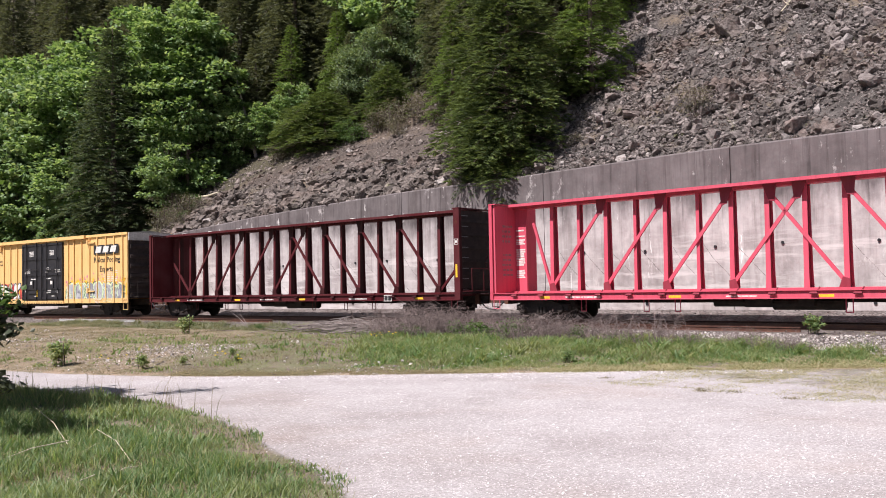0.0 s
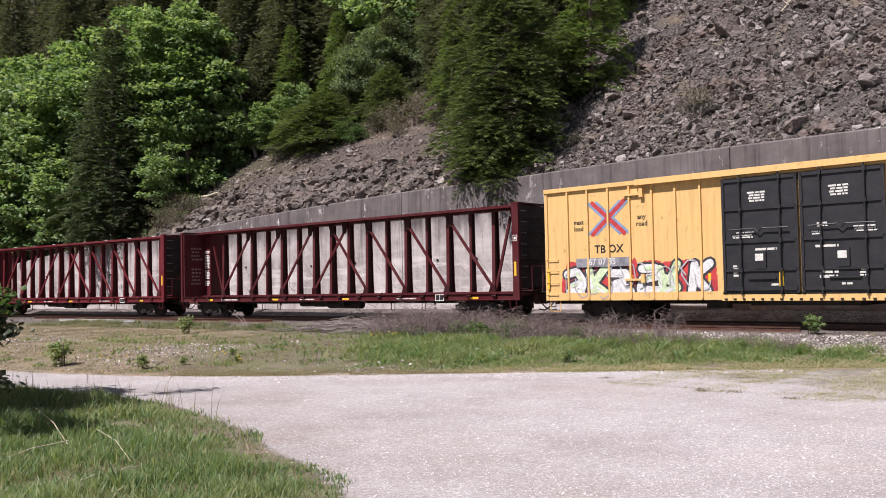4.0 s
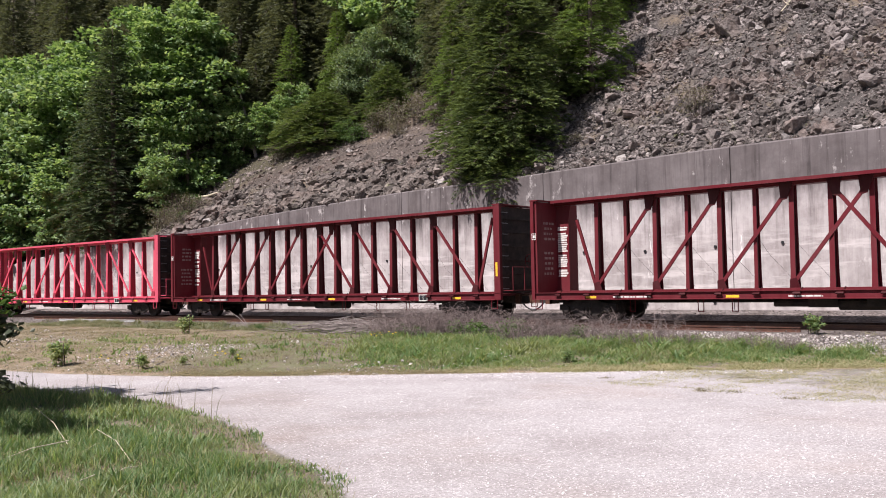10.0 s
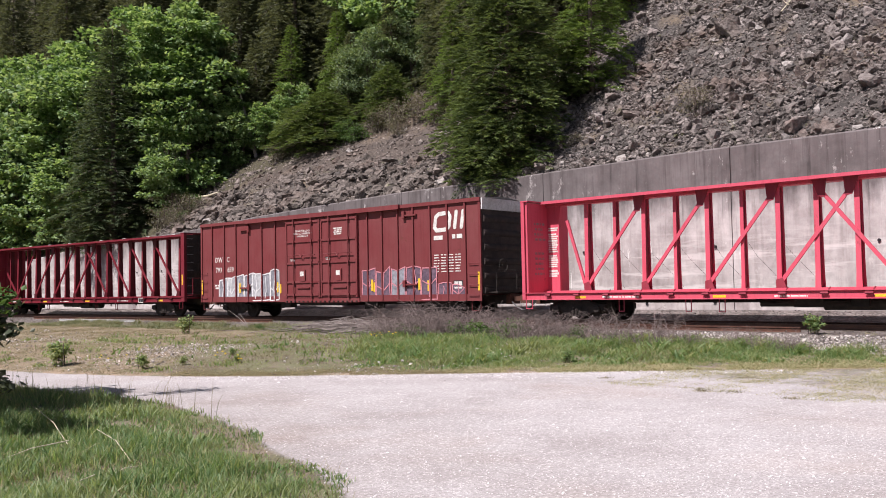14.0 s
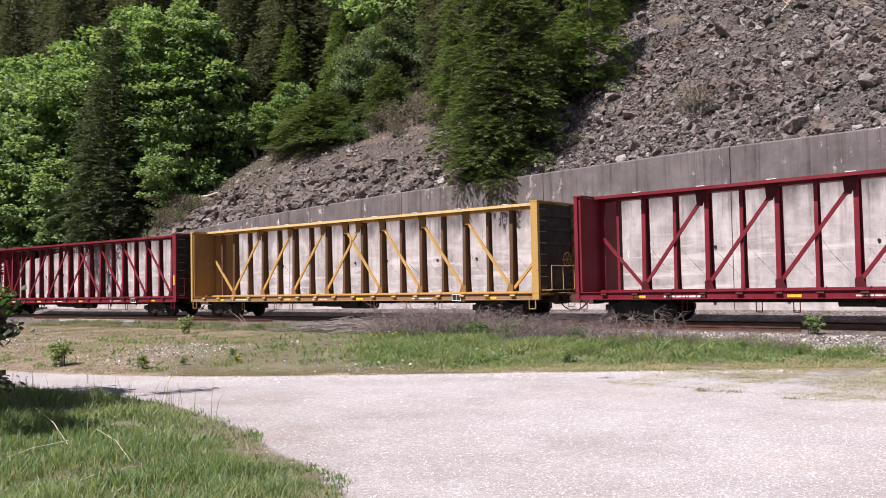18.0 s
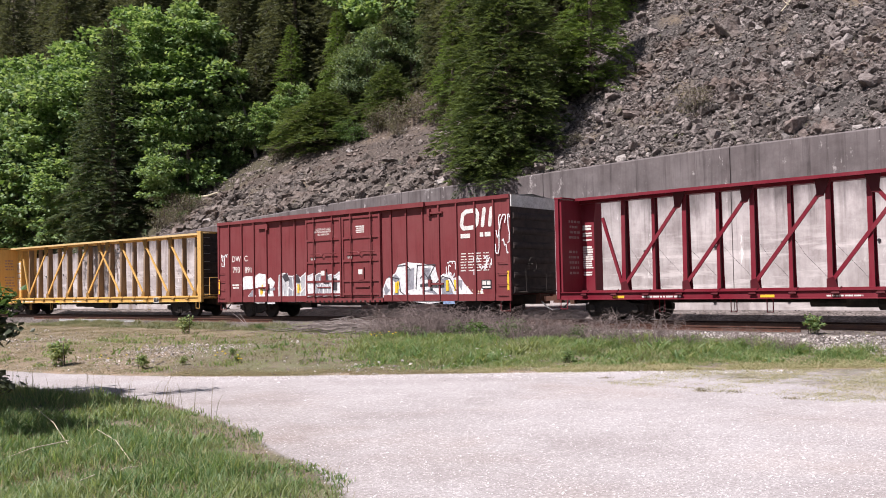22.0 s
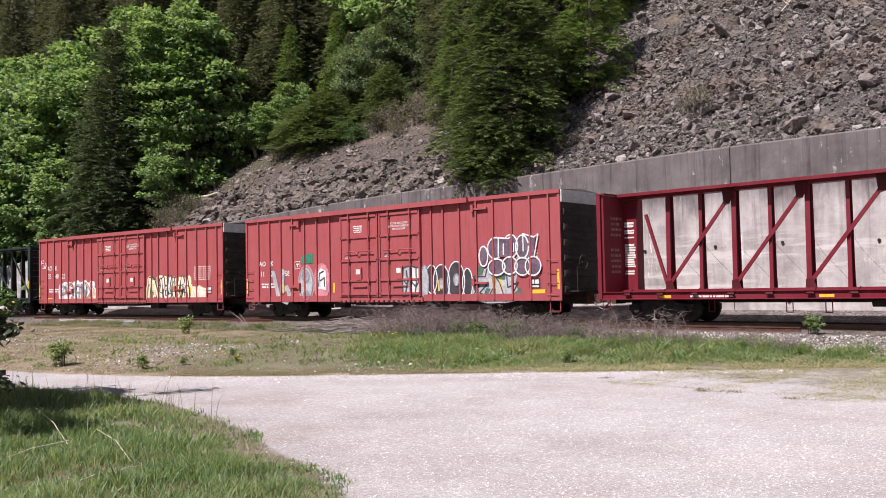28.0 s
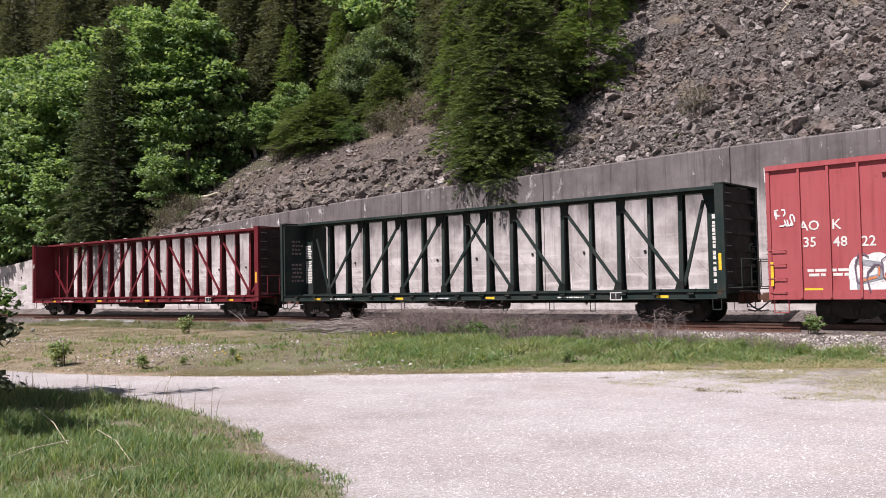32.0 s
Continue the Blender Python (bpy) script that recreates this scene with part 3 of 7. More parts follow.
def make_centerbeam(short=False):
    """An empty centre-beam flat car for lumber: two bulkheads and a braced spine between them; the other make has short end braces."""
    car = empty("centerbeam_flatcar")
    H, L, Y = 4.58, 11.42, 1.42
    part("deck", boxes((-L + 0.02, L - 0.02, -Y + 0.11, Y - 0.11, 0.97, 1.05)), PAINT, car)
    for k in (-1, 1):
        bm = bmesh.new()
        sec = [(Y - 0.10, 0.80), (Y, 0.80), (Y, 0.825), (Y - 0.06, 0.835), (Y - 0.06, 1.04), (Y, 1.05), (Y, 1.075), (Y - 0.10, 1.075)]
        a, b = [[bm.verts.new((q, k * u, v)) for u, v in sec] for q in (-L, L)]
        for i in range(8):
            bm.faces.new((a[i], a[(i + 1) % 8], b[(i + 1) % 8], b[i]))
        bm.faces.new(a)
        bm.faces.new(b[::-1])
        bmesh.ops.recalc_face_normals(bm, faces=bm.faces)
        part("side_sill", bm, PAINT, car)
    bm = boxes((-L - 0.5, L + 0.5, -0.2, 0.2, 0.66, 0.95))
    for x in np.linspace(-10, 10, 13):
        box(bm, x - 0.06, x + 0.06, -1.3, 1.3, 0.80, 0.96)
    part("center_sill", bm, GRIME, car)
    for x in (-9.14, 9.14):
        make_truck(car, x)
    for k in (-1, 1):
        make_coupler(car, k * (L + 0.1), k)
        b = part("bulkhead", boxes((min(k * 11.16, k * 11.24), max(k * 11.16, k * 11.24), -1.36, 1.36, 1.06, H - 0.03)), PAINT, car)
        for y0, y1 in ((-Y, -Y + 0.16), (Y - 0.16, Y)):
            inner = 11.12 if k > 0 else 11.27
            part("side_post", boxes((min(k * inner, k * L), max(k * inner, k * L), y0, y1, 0.80, H)), PAINT, b)
        part("cap", boxes((min(k * 11.08, k * (L + 0.01)), max(k * 11.08, k * (L + 0.01)), -Y - 0.01, Y + 0.01, H, H + 0.05)), PAINT, b)
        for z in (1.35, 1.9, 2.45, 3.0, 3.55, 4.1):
            part("rib", boxes((min(k * 11.262, k * 11.36), max(k * 11.262, k * 11.36), -1.25, 1.25, z - 0.06, z + 0.06)), END_SHADE, b)
        part("end_sheet", boxes((min(k * 11.244, k * 11.26), max(k * 11.244, k * 11.26), -1.25, 1.25, 1.07, H - 0.05)), END_SHADE, b, "grimy end sheet with shade put into its colour")
        ladder(b, k * 11.40, -1.2, 1.25, 4.3, 0.4, "y", 8, GALV)
        ladder(b, k * 11.40, 0.85, 1.25, 4.3, 0.4, "y", 8, END_SHADE)
        stirrup(car, k * 11.1, -Y + 0.02)
        stirrup(car, k * 11.1, Y - 0.02)
    # brake stand on the front end
    bm = boxes((L + 0.02, L + 0.5, -1.25, 1.25, 1.16, 1.19))
    for y in (-1.2, -0.4, 0.4, 1.2):
        rod(bm, (L + 0.46, y, 1.19), (L + 0.46, y, 2.1), 0.018, 6)
    rod(bm, (L + 0.46, -1.2, 2.1), (L + 0.46, 1.2, 2.1), 0.018, 6)
    part("end_platform", bm, PAINT, car)
    bm = bmesh.new()
    for i in range(16):
        a, b = i * math.tau / 16, (i + 1) * math.tau / 16
        rod(bm, (L + 0.22, 0.3 + 0.28 * math.cos(a), 2.35 + 0.28 * math.sin(a)), (L + 0.22, 0.3 + 0.28 * math.cos(b), 2.35 + 0.28 * math.sin(b)), 0.016, 5)
    for a in (0, 1.05, 2.09):
        rod(bm, (L + 0.22, 0.3 - 0.28 * math.cos(a), 2.35 - 0.28 * math.sin(a)), (L + 0.22, 0.3 + 0.28 * math.cos(a), 2.35 + 0.28 * math.sin(a)), 0.012, 5)
    rod(bm, (L, 0.3, 2.35), (L + 0.22, 0.3, 2.35), 0.03, 6)
    part("brake_wheel", bm, PAINT, car)
    # the spine
    part("top_chord", boxes((-11.15, 11.15, -0.20, 0.20, 4.44, 4.583)), PAINT, car)
    part("top_plate", boxes((-11.15, 11.15, -0.56, 0.56, 4.585, 4.635), (-11.15, 11.15, -0.56, -0.525, 4.525, 4.585), (-11.15, 11.15, 0.525, 0.56, 4.525, 4.585)), PAINT, car)
    part("bottom_chord", boxes((-11.15, 11.15, -0.34, 0.34, 1.05, 1.13)), PAINT, car)
    for k in (-1, 1):
        for i, x in enumerate(POSTS):
            main = i % 2 == 1 or i == 0
            wx, y0, y1 = (0.080, 0.21, 0.14) if main else (0.060, 0.17, 0.12)
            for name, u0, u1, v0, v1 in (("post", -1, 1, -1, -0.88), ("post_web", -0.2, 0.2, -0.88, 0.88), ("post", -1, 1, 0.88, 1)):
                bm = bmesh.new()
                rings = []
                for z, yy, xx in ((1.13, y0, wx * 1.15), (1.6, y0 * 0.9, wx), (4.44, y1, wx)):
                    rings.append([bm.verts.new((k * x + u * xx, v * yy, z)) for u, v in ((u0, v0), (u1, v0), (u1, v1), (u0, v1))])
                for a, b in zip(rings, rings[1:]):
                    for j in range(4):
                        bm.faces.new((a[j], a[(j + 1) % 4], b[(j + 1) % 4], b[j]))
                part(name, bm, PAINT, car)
        ends = [(POSTS[1], -POSTS[0]), (POSTS[3], POSTS[1]), (POSTS[5], POSTS[3]), (POSTS[7], POSTS[5])]
        for foot, head in ends:
            for y in (-0.19,):
                bm = bmesh.new()
                beam(bm, (k * foot, y, 1.25), (k * head, y, 4.40), 0.12, 0.06)
                part("diagonal", bm, PAINT, car)
            # gusset plates at head and foot
            d = 1 if foot > head else -1
            for y in (-0.235,):
                for tri in (((head - 0.10 * d, 4.536), (head + 0.36 * d, 4.536), (head + 0.30 * d, 3.95), (head + 0.10 * d, 4.0)), ((foot - 0.24 * d, 1.13), (foot + 0.10 * d, 1.13), (foot + 0.10 * d, 1.40), (foot - 0.12 * d, 1.46))):
                    bm = bmesh.new()
                    f0 = [bm.verts.new((k * u, y, v)) for u, v in tri]
                    f1 = [bm.verts.new((k * u, y + 0.03, v)) for u, v in tri]
                    bm.faces.new(f0)
                    bm.faces.new(f1[::-1])
                    for i in range(4):
                        bm.faces.new((f0[i], f0[(i + 1) % 4], f1[(i + 1) % 4], f1[i]))
                    bmesh.ops.recalc_face_normals(bm, faces=bm.faces)
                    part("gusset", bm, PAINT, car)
        bm = bmesh.new()
        tip = ((10.70, 2.65) if k > 0 else (11.02, 3.08)) if short else ((10.14, 4.2) if k > 0 else (10.16, 3.85))
        beam(bm, (k * (POSTS[7] + 0.08), -0.12, 1.25), (k * tip[0], -0.12, tip[1]), 0.11, 0.08)
        part("diagonal", bm, PAINT, car)
        if short:
            part("post", boxes((min(k * 10.30, k * 10.40), max(k * 10.30, k * 10.40), -0.14, -0.11, 1.13, 4.44)), PAINT, car)
            part("post_web", boxes((min(k * 10.34, k * 10.36), max(k * 10.34, k * 10.36), -0.11, 0.14, 1.13, 4.44)), PAINT, car)
            for x in POSTS[1::2]:
                part("pad", boxes((k * x - 0.16, k * x + 0.16, -0.57, -0.50, 4.637, 4.665)), STENCIL, car, "small pale worn pad on the top plate")
        # plate between the spine and the bulkhead
        bm = bmesh.new()
        outline = [(11.16, 1.06), (10.98, 1.06), (10.98, 3.9), (10.9, 4.44), (11.16, 4.44)] if short else [(11.16, 1.06), (10.22, 1.06), (10.22, 3.9), (10.05, 4.44), (11.16, 4.44)] if k > 0 else [(11.16, 1.06), (10.60, 1.06), (10.60, 3.85), (10.5, 4.44), (11.16, 4.44)]
        f0 = [bm.verts.new((k * u, -0.05, v)) for u, v in outline]
        f1 = [bm.verts.new((k * u, 0.05, v)) for u, v in outline]
        bm.faces.new(f0)
        bm.faces.new(f1[::-1])
        for i in range(5):
            bm.faces.new((f0[i], f0[(i + 1) % 5], f1[(i + 1) % 5], f1[i]))
        bmesh.ops.recalc_face_normals(bm, faces=bm.faces)
        part("end_plate", bm, PAINT, car)
    # winches along the sill, with slack cables up to the spine
    for i, x in enumerate(np.linspace(-10.2, 10.2, 17)):
        bm = boxes((x - 0.10, x + 0.10, -Y - 0.03, -Y + 0.06, 0.945, 1.03))
        rod(bm, (x - 0.12, -Y - 0.025, 0.97), (x + 0.12, -Y - 0.025, 0.97), 0.035, 8)
        rod(bm, (x + 0.1, -Y + 0.03, 1.06), (x + 0.17, -Y + 0.05, 1.16), 0.022, 5)
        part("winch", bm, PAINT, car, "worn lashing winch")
    for i, x in enumerate(POSTS[1:] + [-p for p in POSTS[1:]]):
        bm = bmesh.new()
        tube(bm, [(x - 0.12, 0.3, 2.75 + 0.15 * math.sin(i * 5)), (x + 0.25, 0.45, 2.2), (x + 0.62, 0.7, 1.7), (x + 0.95, 0.95, 1.2)], [0.004] * 4, 4)
        part("cable", bm, GRIME, car)
    for x in (-7.2, -4.6, -3.4, 2.2, 4.4, 6.2):
        stirrup(car, x, -Y + 0.3, 0.2, 0.42, 0.80)
    # brake gear slung under the middle
    bm = boxes((-1.2, -0.3, -0.75, -0.3, 0.52, 0.80), (0.6, 1.1, -0.95, -0.45, 0.56, 0.80))
    rod(bm, (-0.3, -0.55, 0.62), (1.9, -0.55, 0.62), 0.19, 12)
    rod(bm, (-2.3, -0.6, 0.66), (-1.1, -0.6, 0.66), 0.13, 10)
    rod(bm, (-6.5, -0.5, 0.70), (6.5, -0.5, 0.70), 0.02, 5)
    part("brake_gear", bm, GRIME, car)
    # reflectors and stencils on the near sill and side posts
    for x in (-9.0, -3.6, 1.4, 8.9):
        part("reflector", boxes((x, x + 0.45, -Y + 0.054, -Y + 0.059, 0.85, 0.935)), YELLOW, car, "yellow reflective strip")
    part("reflector", boxes((11.20, 11.30, -Y - 0.004, -Y - 0.001, 1.75, 2.3)), YELLOW, car, "yellow reflective strip")
    part("stencil_block", bars(-7.9, -5.9, 0.845, 0.945, -Y + 0.058, 1, 3), STENCIL, car, "white stencilled bars")
    part("stencil_block", bars(-1.6, -0.3, 0.85, 0.93, -Y + 0.058, 1, 4), STENCIL, car, "white stencilled bars")
    part("stencil_block", bars(4.7, 6.4, 0.85, 0.93, -Y + 0.058, 1, 5), STENCIL, car, "white stencilled bars")
    plate = part("placard", boxes((7.12, 7.59, -Y - 0.012, -Y - 0.002, 0.78, 1.06)), BLACK, car, "black placard framed in white")
    part("frame", boxes((7.12, 7.59, -Y - 0.016, -Y - 0.0125, 1.03, 1.06), (7.12, 7.59, -Y - 0.016, -Y - 0.0125, 0.78, 0.81), (7.12, 7.15, -Y - 0.016, -Y - 0.0125, 0.811, 1.029), (7.56, 7.59, -Y - 0.016, -Y - 0.0125, 0.811, 1.029), (7.345, 7.365, -Y - 0.016, -Y - 0.0125, 0.811, 1.029)), STENCIL, plate)
    return car


def add_panel_notes(car, rows, white):
    """The loading notes on the inner face of the rear bulkhead and up the front end plate."""
    bm = bmesh.new()
    rnd = random.Random(rows)
    z = 3.62
    while z > 1.7:
        h = rnd.choice((0.05, 0.06, 0.06, 0.08))
        if rnd.random() > 0.14:
            a = -11.12 + rnd.uniform(0, 0.02)
            box(bm, a, a + rnd.uniform(0.38, 0.46), -0.056, -0.053, z - h, z)
        z -= h + 0.025
    part("stencil_block", bm, white, car, "block of small white stencilled lines")
    bm = bmesh.new()
    for i in range(9):
        z = 3.75 - 0.2 * i - (0.35 if i > 3 else 0)
        a = -0.95 + rnd.uniform(0, 0.1)
        while a < -0.35:
            b = a + rnd.uniform(0.06, 0.2)
            box(bm, -11.157, -11.154, a, b, z - 0.045, z + 0.045)
            a = b + 0.06
    part("stencil_block", bm, FADED, car, "faded stencilled lines on the bulkhead")
    bm = bmesh.new()
    z = 3.7
    while z > 1.45:
        h = rnd.uniform(0.06, 0.16)
        box(bm, 10.40, 10.54, -0.056, -0.053, z - h, z)
        z -= h + rnd.choice((0.03, 0.03, 0.09))
    part("stencil_block", bm, white, car, "column of white stencilled marks")


RIBS = {"plate": [-8.47, -7.6, -6.73, -5.86, -4.98, -4.1, -3.2, 3.1, 3.75, 4.62, 5.5, 6.35, 7.25, 8.12, 8.98], "smooth": [-8.5, -7.45, -6.46, -5.45, -4.35, -3.3, 3.1, 4.0, 4.95, 5.85, 6.8, 7.75, 8.7]}


def make_boxcar(kind, black_doors=False):
    """A tall double plug-door boxcar: ribbed sides, corrugated ends, framed doors with lock rods."""
    car = empty("boxcar")
    L, Y, Z0, Z1 = 9.5, 1.54, 0.78, 4.92
    body = part("body", boxes((-L, L, -Y, Y, Z0 + 0.25, Z1 - 0.12)), PAINT, car)
    for k in (-1, 1):
        y0, y1 = (-Y - 0.03, -Y + 0.02) if k < 0 else (Y - 0.02, Y + 0.03)
        part("side_sill", boxes((-L, -2.5, y0, y1, Z0, Z0 + 0.28), (2.6, L, y0, y1, Z0, Z0 + 0.28), (-2.5, 2.6, y0 - (0.06 if k < 0 else 0), y1 + (0.06 if k > 0 else 0), Z0 - 0.03, Z0 + 0.17)), PAINT, body)
        for x in RIBS[kind]:
            part("rib", boxes((x - 0.035, x + 0.035, min(k * Y, k * (Y + 0.07)), max(k * Y, k * (Y + 0.07)), Z0 + 0.05, Z1 - 0.13)), PAINT, body)
        for x in (-L + 0.06, L - 0.06):
            part("corner_post", boxes((x - 0.06, x + 0.06, min(k * Y, k * (Y + 0.05)), max(k * Y, k * (Y + 0.05)), Z0, Z1 - 0.1)), PAINT, body)
        # eave: plain at the ends, a deep door track in the middle
        part("eave", boxes((-L, -5.55, min(k * (Y - 0.1), k * (Y + 0.085)), max(k * (Y - 0.1), k * (Y + 0.085)), Z1 - 0.13, Z1 + 0.02), (5.15, L, min(k * (Y - 0.1), k * (Y + 0.085)), max(k * (Y - 0.1), k * (Y + 0.085)), Z1 - 0.13, Z1 + 0.02), (-5.55, 5.15, min(k * (Y - 0.1), k * (Y + 0.20)), max(k * (Y - 0.1), k * (Y + 0.20)), Z1 - 0.17, Z1 + 0.03)), PAINT, body)
    # roof with a low ridge and cross seams
    bm = bmesh.new()
    for x0, x1 in [(-L + i * 19 / 16, -L + (i + 1) * 19 / 16 - 0.02) for i in range(16)]:
        v = [bm.verts.new(p) for p in ((x0, -Y, Z1), (x1, -Y, Z1), (x1, 0, Z1 + 0.13), (x0, 0, Z1 + 0.13), (x1, Y, Z1), (x0, Y, Z1))]
        bm.faces.new((v[0], v[1], v[2], v[3]))
        bm.faces.new((v[3], v[2], v[4], v[5]))
    bmesh.ops.solidify(bm, geom=bm.faces[:], thickness=0.03)
    part("roof", bm, GALV, car, "grey galvanised roof sheets")
    for k in (-1, 1):
        x = k * L
        part("end_sheet", boxes((min(x + k * 0.002, x + k * 0.012), max(x + k * 0.002, x + k * 0.012), -Y + 0.03, Y - 0.03, Z0 + 0.26, Z1 - 0.465)), END_SHADE, body, "grimy end wall with shade put into its colour")
        part("end_cap", boxes((min(x, x + k * 0.06), max(x, x + k * 0.06), -Y, Y, Z1 - 0.46, Z1)), ZINC, body, "bare grey top of the end wall")
        for z in np.linspace(1.2, 4.1, 6):
            bm = bmesh.new()
            p = [(0, -0.16), (0.07, -0.09), (0.09, 0), (0.07, 0.09), (0, 0.16)]
            a = [bm.verts.new((x + k * u, -Y + 0.12, z + v)) for u, v in p]
            b = [bm.verts.new((x + k * u, Y - 0.12, z + v)) for u, v in p]
            for i in range(4):
                bm.faces.new((a[i], a[i + 1], b[i + 1], b[i]))
            bm.faces.new(a)
            bm.faces.new(b[::-1])
            bmesh.ops.recalc_face_normals(bm, faces=bm.faces)
            part("corrugation", bm, END_SHADE, body, "grimy end corrugation with shade put into its colour")
        ladder(body, x + k * 0.10, -1.40, 1.0, 2.6, 0.4, "y", 5, END_SHADE)
        ladder(body, x + k * 0.10, 0.95, 1.0, 4.4, 0.4, "y", 9, END_SHADE)
        ladder(car, x - k * 0.62 if k > 0 else x + 0.06, -Y, 1.0, 2.3, 0.5, "x", 4)
        make_coupler(car, x + k * 0.45, k)
        stirrup(car, x - k * 0.35, -Y + 0.05, 0.45, 0.42, 0.80)
        make_truck(car, k * 7.05)
        bm = boxes((min(x, x + k * 0.5), max(x, x + k * 0.5), -1.2, 1.2, 1.1, 1.14))
        rod(bm, (x + k * 0.45, -1.2, 1.14), (x + k * 0.45, -1.2, 2.0), 0.016, 5)
        rod(bm, (x + k * 0.45, 0.2, 1.14), (x + k * 0.45, 0.2, 2.0), 0.016, 5)
        rod(bm, (x + k * 0.45, -1.2, 2.0), (x + k * 0.45, 0.2, 2.0), 0.016, 5)
        part("end_platform", bm, GRIME, car)
        # lift brackets high and low on the side
        for z, rx in ((4.46, k * 5.35), (1.5, k * 5.35)):
            bm = boxes((min(rx, rx + k * 0.72), max(rx, rx + k * 0.72), -Y - 0.10, -Y, z - 0.04, z + 0.03), (rx - 0.07, rx + 0.07, -Y - 0.13, -Y, z - 0.12, z + 0.18))
            part("bracket", bm, PAINT, car)
    part("center_sill", boxes((-L - 0.4, L + 0.4, -0.2, 0.2, 0.62, 0.98), (-1.6, 1.7, -1.5, 1.5, 0.60, 0.76), (2.6, 3.4, -1.3, -0.8, 0.45, 0.78), (-3.2, -2.5, -1.3, -0.9, 0.5, 0.78)), GRIME, car)
    bm = bmesh.new()
    tube(bm, [(L + 0.3, -0.5 + 0.28 * math.cos(i * math.tau / 16), 2.2 + 0.28 * math.sin(i * math.tau / 16)) for i in range(17)], [0.016] * 17, 5)
    rod(bm, (L, -0.5, 2.2), (L + 0.3, -0.5, 2.2), 0.03, 6)
    part("brake_wheel", bm, GRIME, car)
    # two plug doors on each side; the far side is out of sight but the same
    for k in (-1, 1):
        for x0, x1 in ((-2.42, 0.02), (0.08, 2.52)):
            f = k * (Y + 0.0)
            g = k * (Y + 0.085)
            d = part("door", boxes((x0, x1, min(f, g), max(f, g), 0.98, 4.66)), BLACK if black_doors else PAINT, car, "black double plug door" if black_doors else "")
            h, h2 = k * (Y + 0.072), k * (Y + 0.13)
            for z in (1.12, 1.72, 2.62, 3.66, 4.58):
                tall = 0.05 if z in (1.12, 4.58) else 0.045
                part("rail", boxes((x0 + 0.04, x1 - 0.04, min(h, h2), max(h, h2), z - tall, z + tall)), BLACK if black_doors else PAINT, d)
            for x in (x0 + 0.05, x1 - 0.05):
                part("stile", boxes((x - 0.045, x + 0.045, min(h, h2), max(h, h2), 0.99, 4.65)), BLACK if black_doors else PAINT, d)
            if k < 0:
                for x in (x0 + 0.62, x1 - 0.55):
                    bm = bmesh.new()
                    rod(bm, (x, -Y - 0.17, 0.95), (x, -Y - 0.17, 4.85), 0.03, 6)
                    for z in (1.12, 1.72, 2.62, 3.66, 4.58):
                        box(bm, x - 0.06, x + 0.06, -Y - 0.2, -Y - 0.131, z - 0.06, z + 0.06)
                    part("lock_rod", bm, BLACK if black_doors else PAINT, d)
                xm = (x0 + x1) / 2
                part("lock_box", boxes((xm - 0.12, xm + 0.2, -Y - 0.15, -Y - 0.072, 1.75, 2.3)), BLACK if black_doors else PAINT, d)
                part("lock_bar", boxes((xm - 0.4, xm + 0.5, -Y - 0.14, -Y - 0.072, 1.42, 1.47)), BLACK if black_doors else PAINT, d)
                bm = bmesh.new()
                tube(bm, [(xm - 0.95, -Y - 0.19, 3.0), (xm - 0.12, -Y - 0.19, 3.02), (xm, -Y - 0.19, 2.9), (xm + 0.12, -Y - 0.19, 3.02), (xm + 0.95, -Y - 0.19, 3.0)], [0.022] * 5, 6)
                part("lock_link", bm, BLACK if black_doors else PAINT, d)
                if not black_doors and (x0 > 0) == (kind == "plate"):
                    put_words(d, "CLOSE AND LOCK\nBOTH DOORS BEFORE\nMOVING CAR", 0.125, xm, 4.03, -Y - 0.089, STENCIL, "white stencilled warning")
                else:
                    part("stencil_block", bars(xm - 0.38, xm + 0.38, 3.85, 4.2, -Y - 0.087, 4, 7 + k), STENCIL, d, "small white stencilled lines")
                part("stencil_block", bars(xm - 0.9, xm - 0.5, 2.72, 2.86, -Y - 0.087, 2, 9), STENCIL, d)
                part("placard", boxes((xm - 0.14, xm + 0.12, -Y - 0.155, -Y - 0.151, 2.0, 2.22)), STENCIL, d, "white paper placard")
    for x in np.arange(-2.4, 2.5, 0.3):
        part("door_lug", boxes((x, x + 0.08, -Y - 0.14, -Y - 0.09, Z0 - 0.01, Z0 + 0.05)), GRIME, car)
    plate = part("placard", boxes((8.02, 8.52, -Y - 0.008, -Y - 0.002, 1.25, 1.62)), BLACK, car, "black placard with white marks")
    part("marks", boxes((8.07, 8.25, -Y - 0.012, -Y - 0.0085, 1.42, 1.58), (8.29, 8.47, -Y - 0.012, -Y - 0.0085, 1.42, 1.58), (8.07, 8.47, -Y - 0.012, -Y - 0.0085, 1.29, 1.36)), STENCIL, plate)
    for x in (-9.42, 9.33):
        part("reflector", boxes((x, x + 0.09, -Y - 0.056, -Y - 0.051, 1.2, 1.95)), YELLOW, car, "yellow reflective strip")
    for x in (-5.9, -3.0, 3.4, 6.6):
        part("reflector", boxes((x, x + 0.1, -Y - 0.011, -Y - 0.008, 1.2, 1.65)), YELLOW, car, "yellow reflective strip")
    part("stencil_block", bars(-8.3, -6.9, 1.45, 1.72, -Y - 0.003, 2, 12, cols=2), STENCIL, car, "small white stencilled lines")
    part("stencil_block", bars(6.95, 8.5, 1.95, 2.75, -Y - 0.003, 7, 13, 0.35, cols=4), STENCIL, car, "small white stencilled lines")
    return car


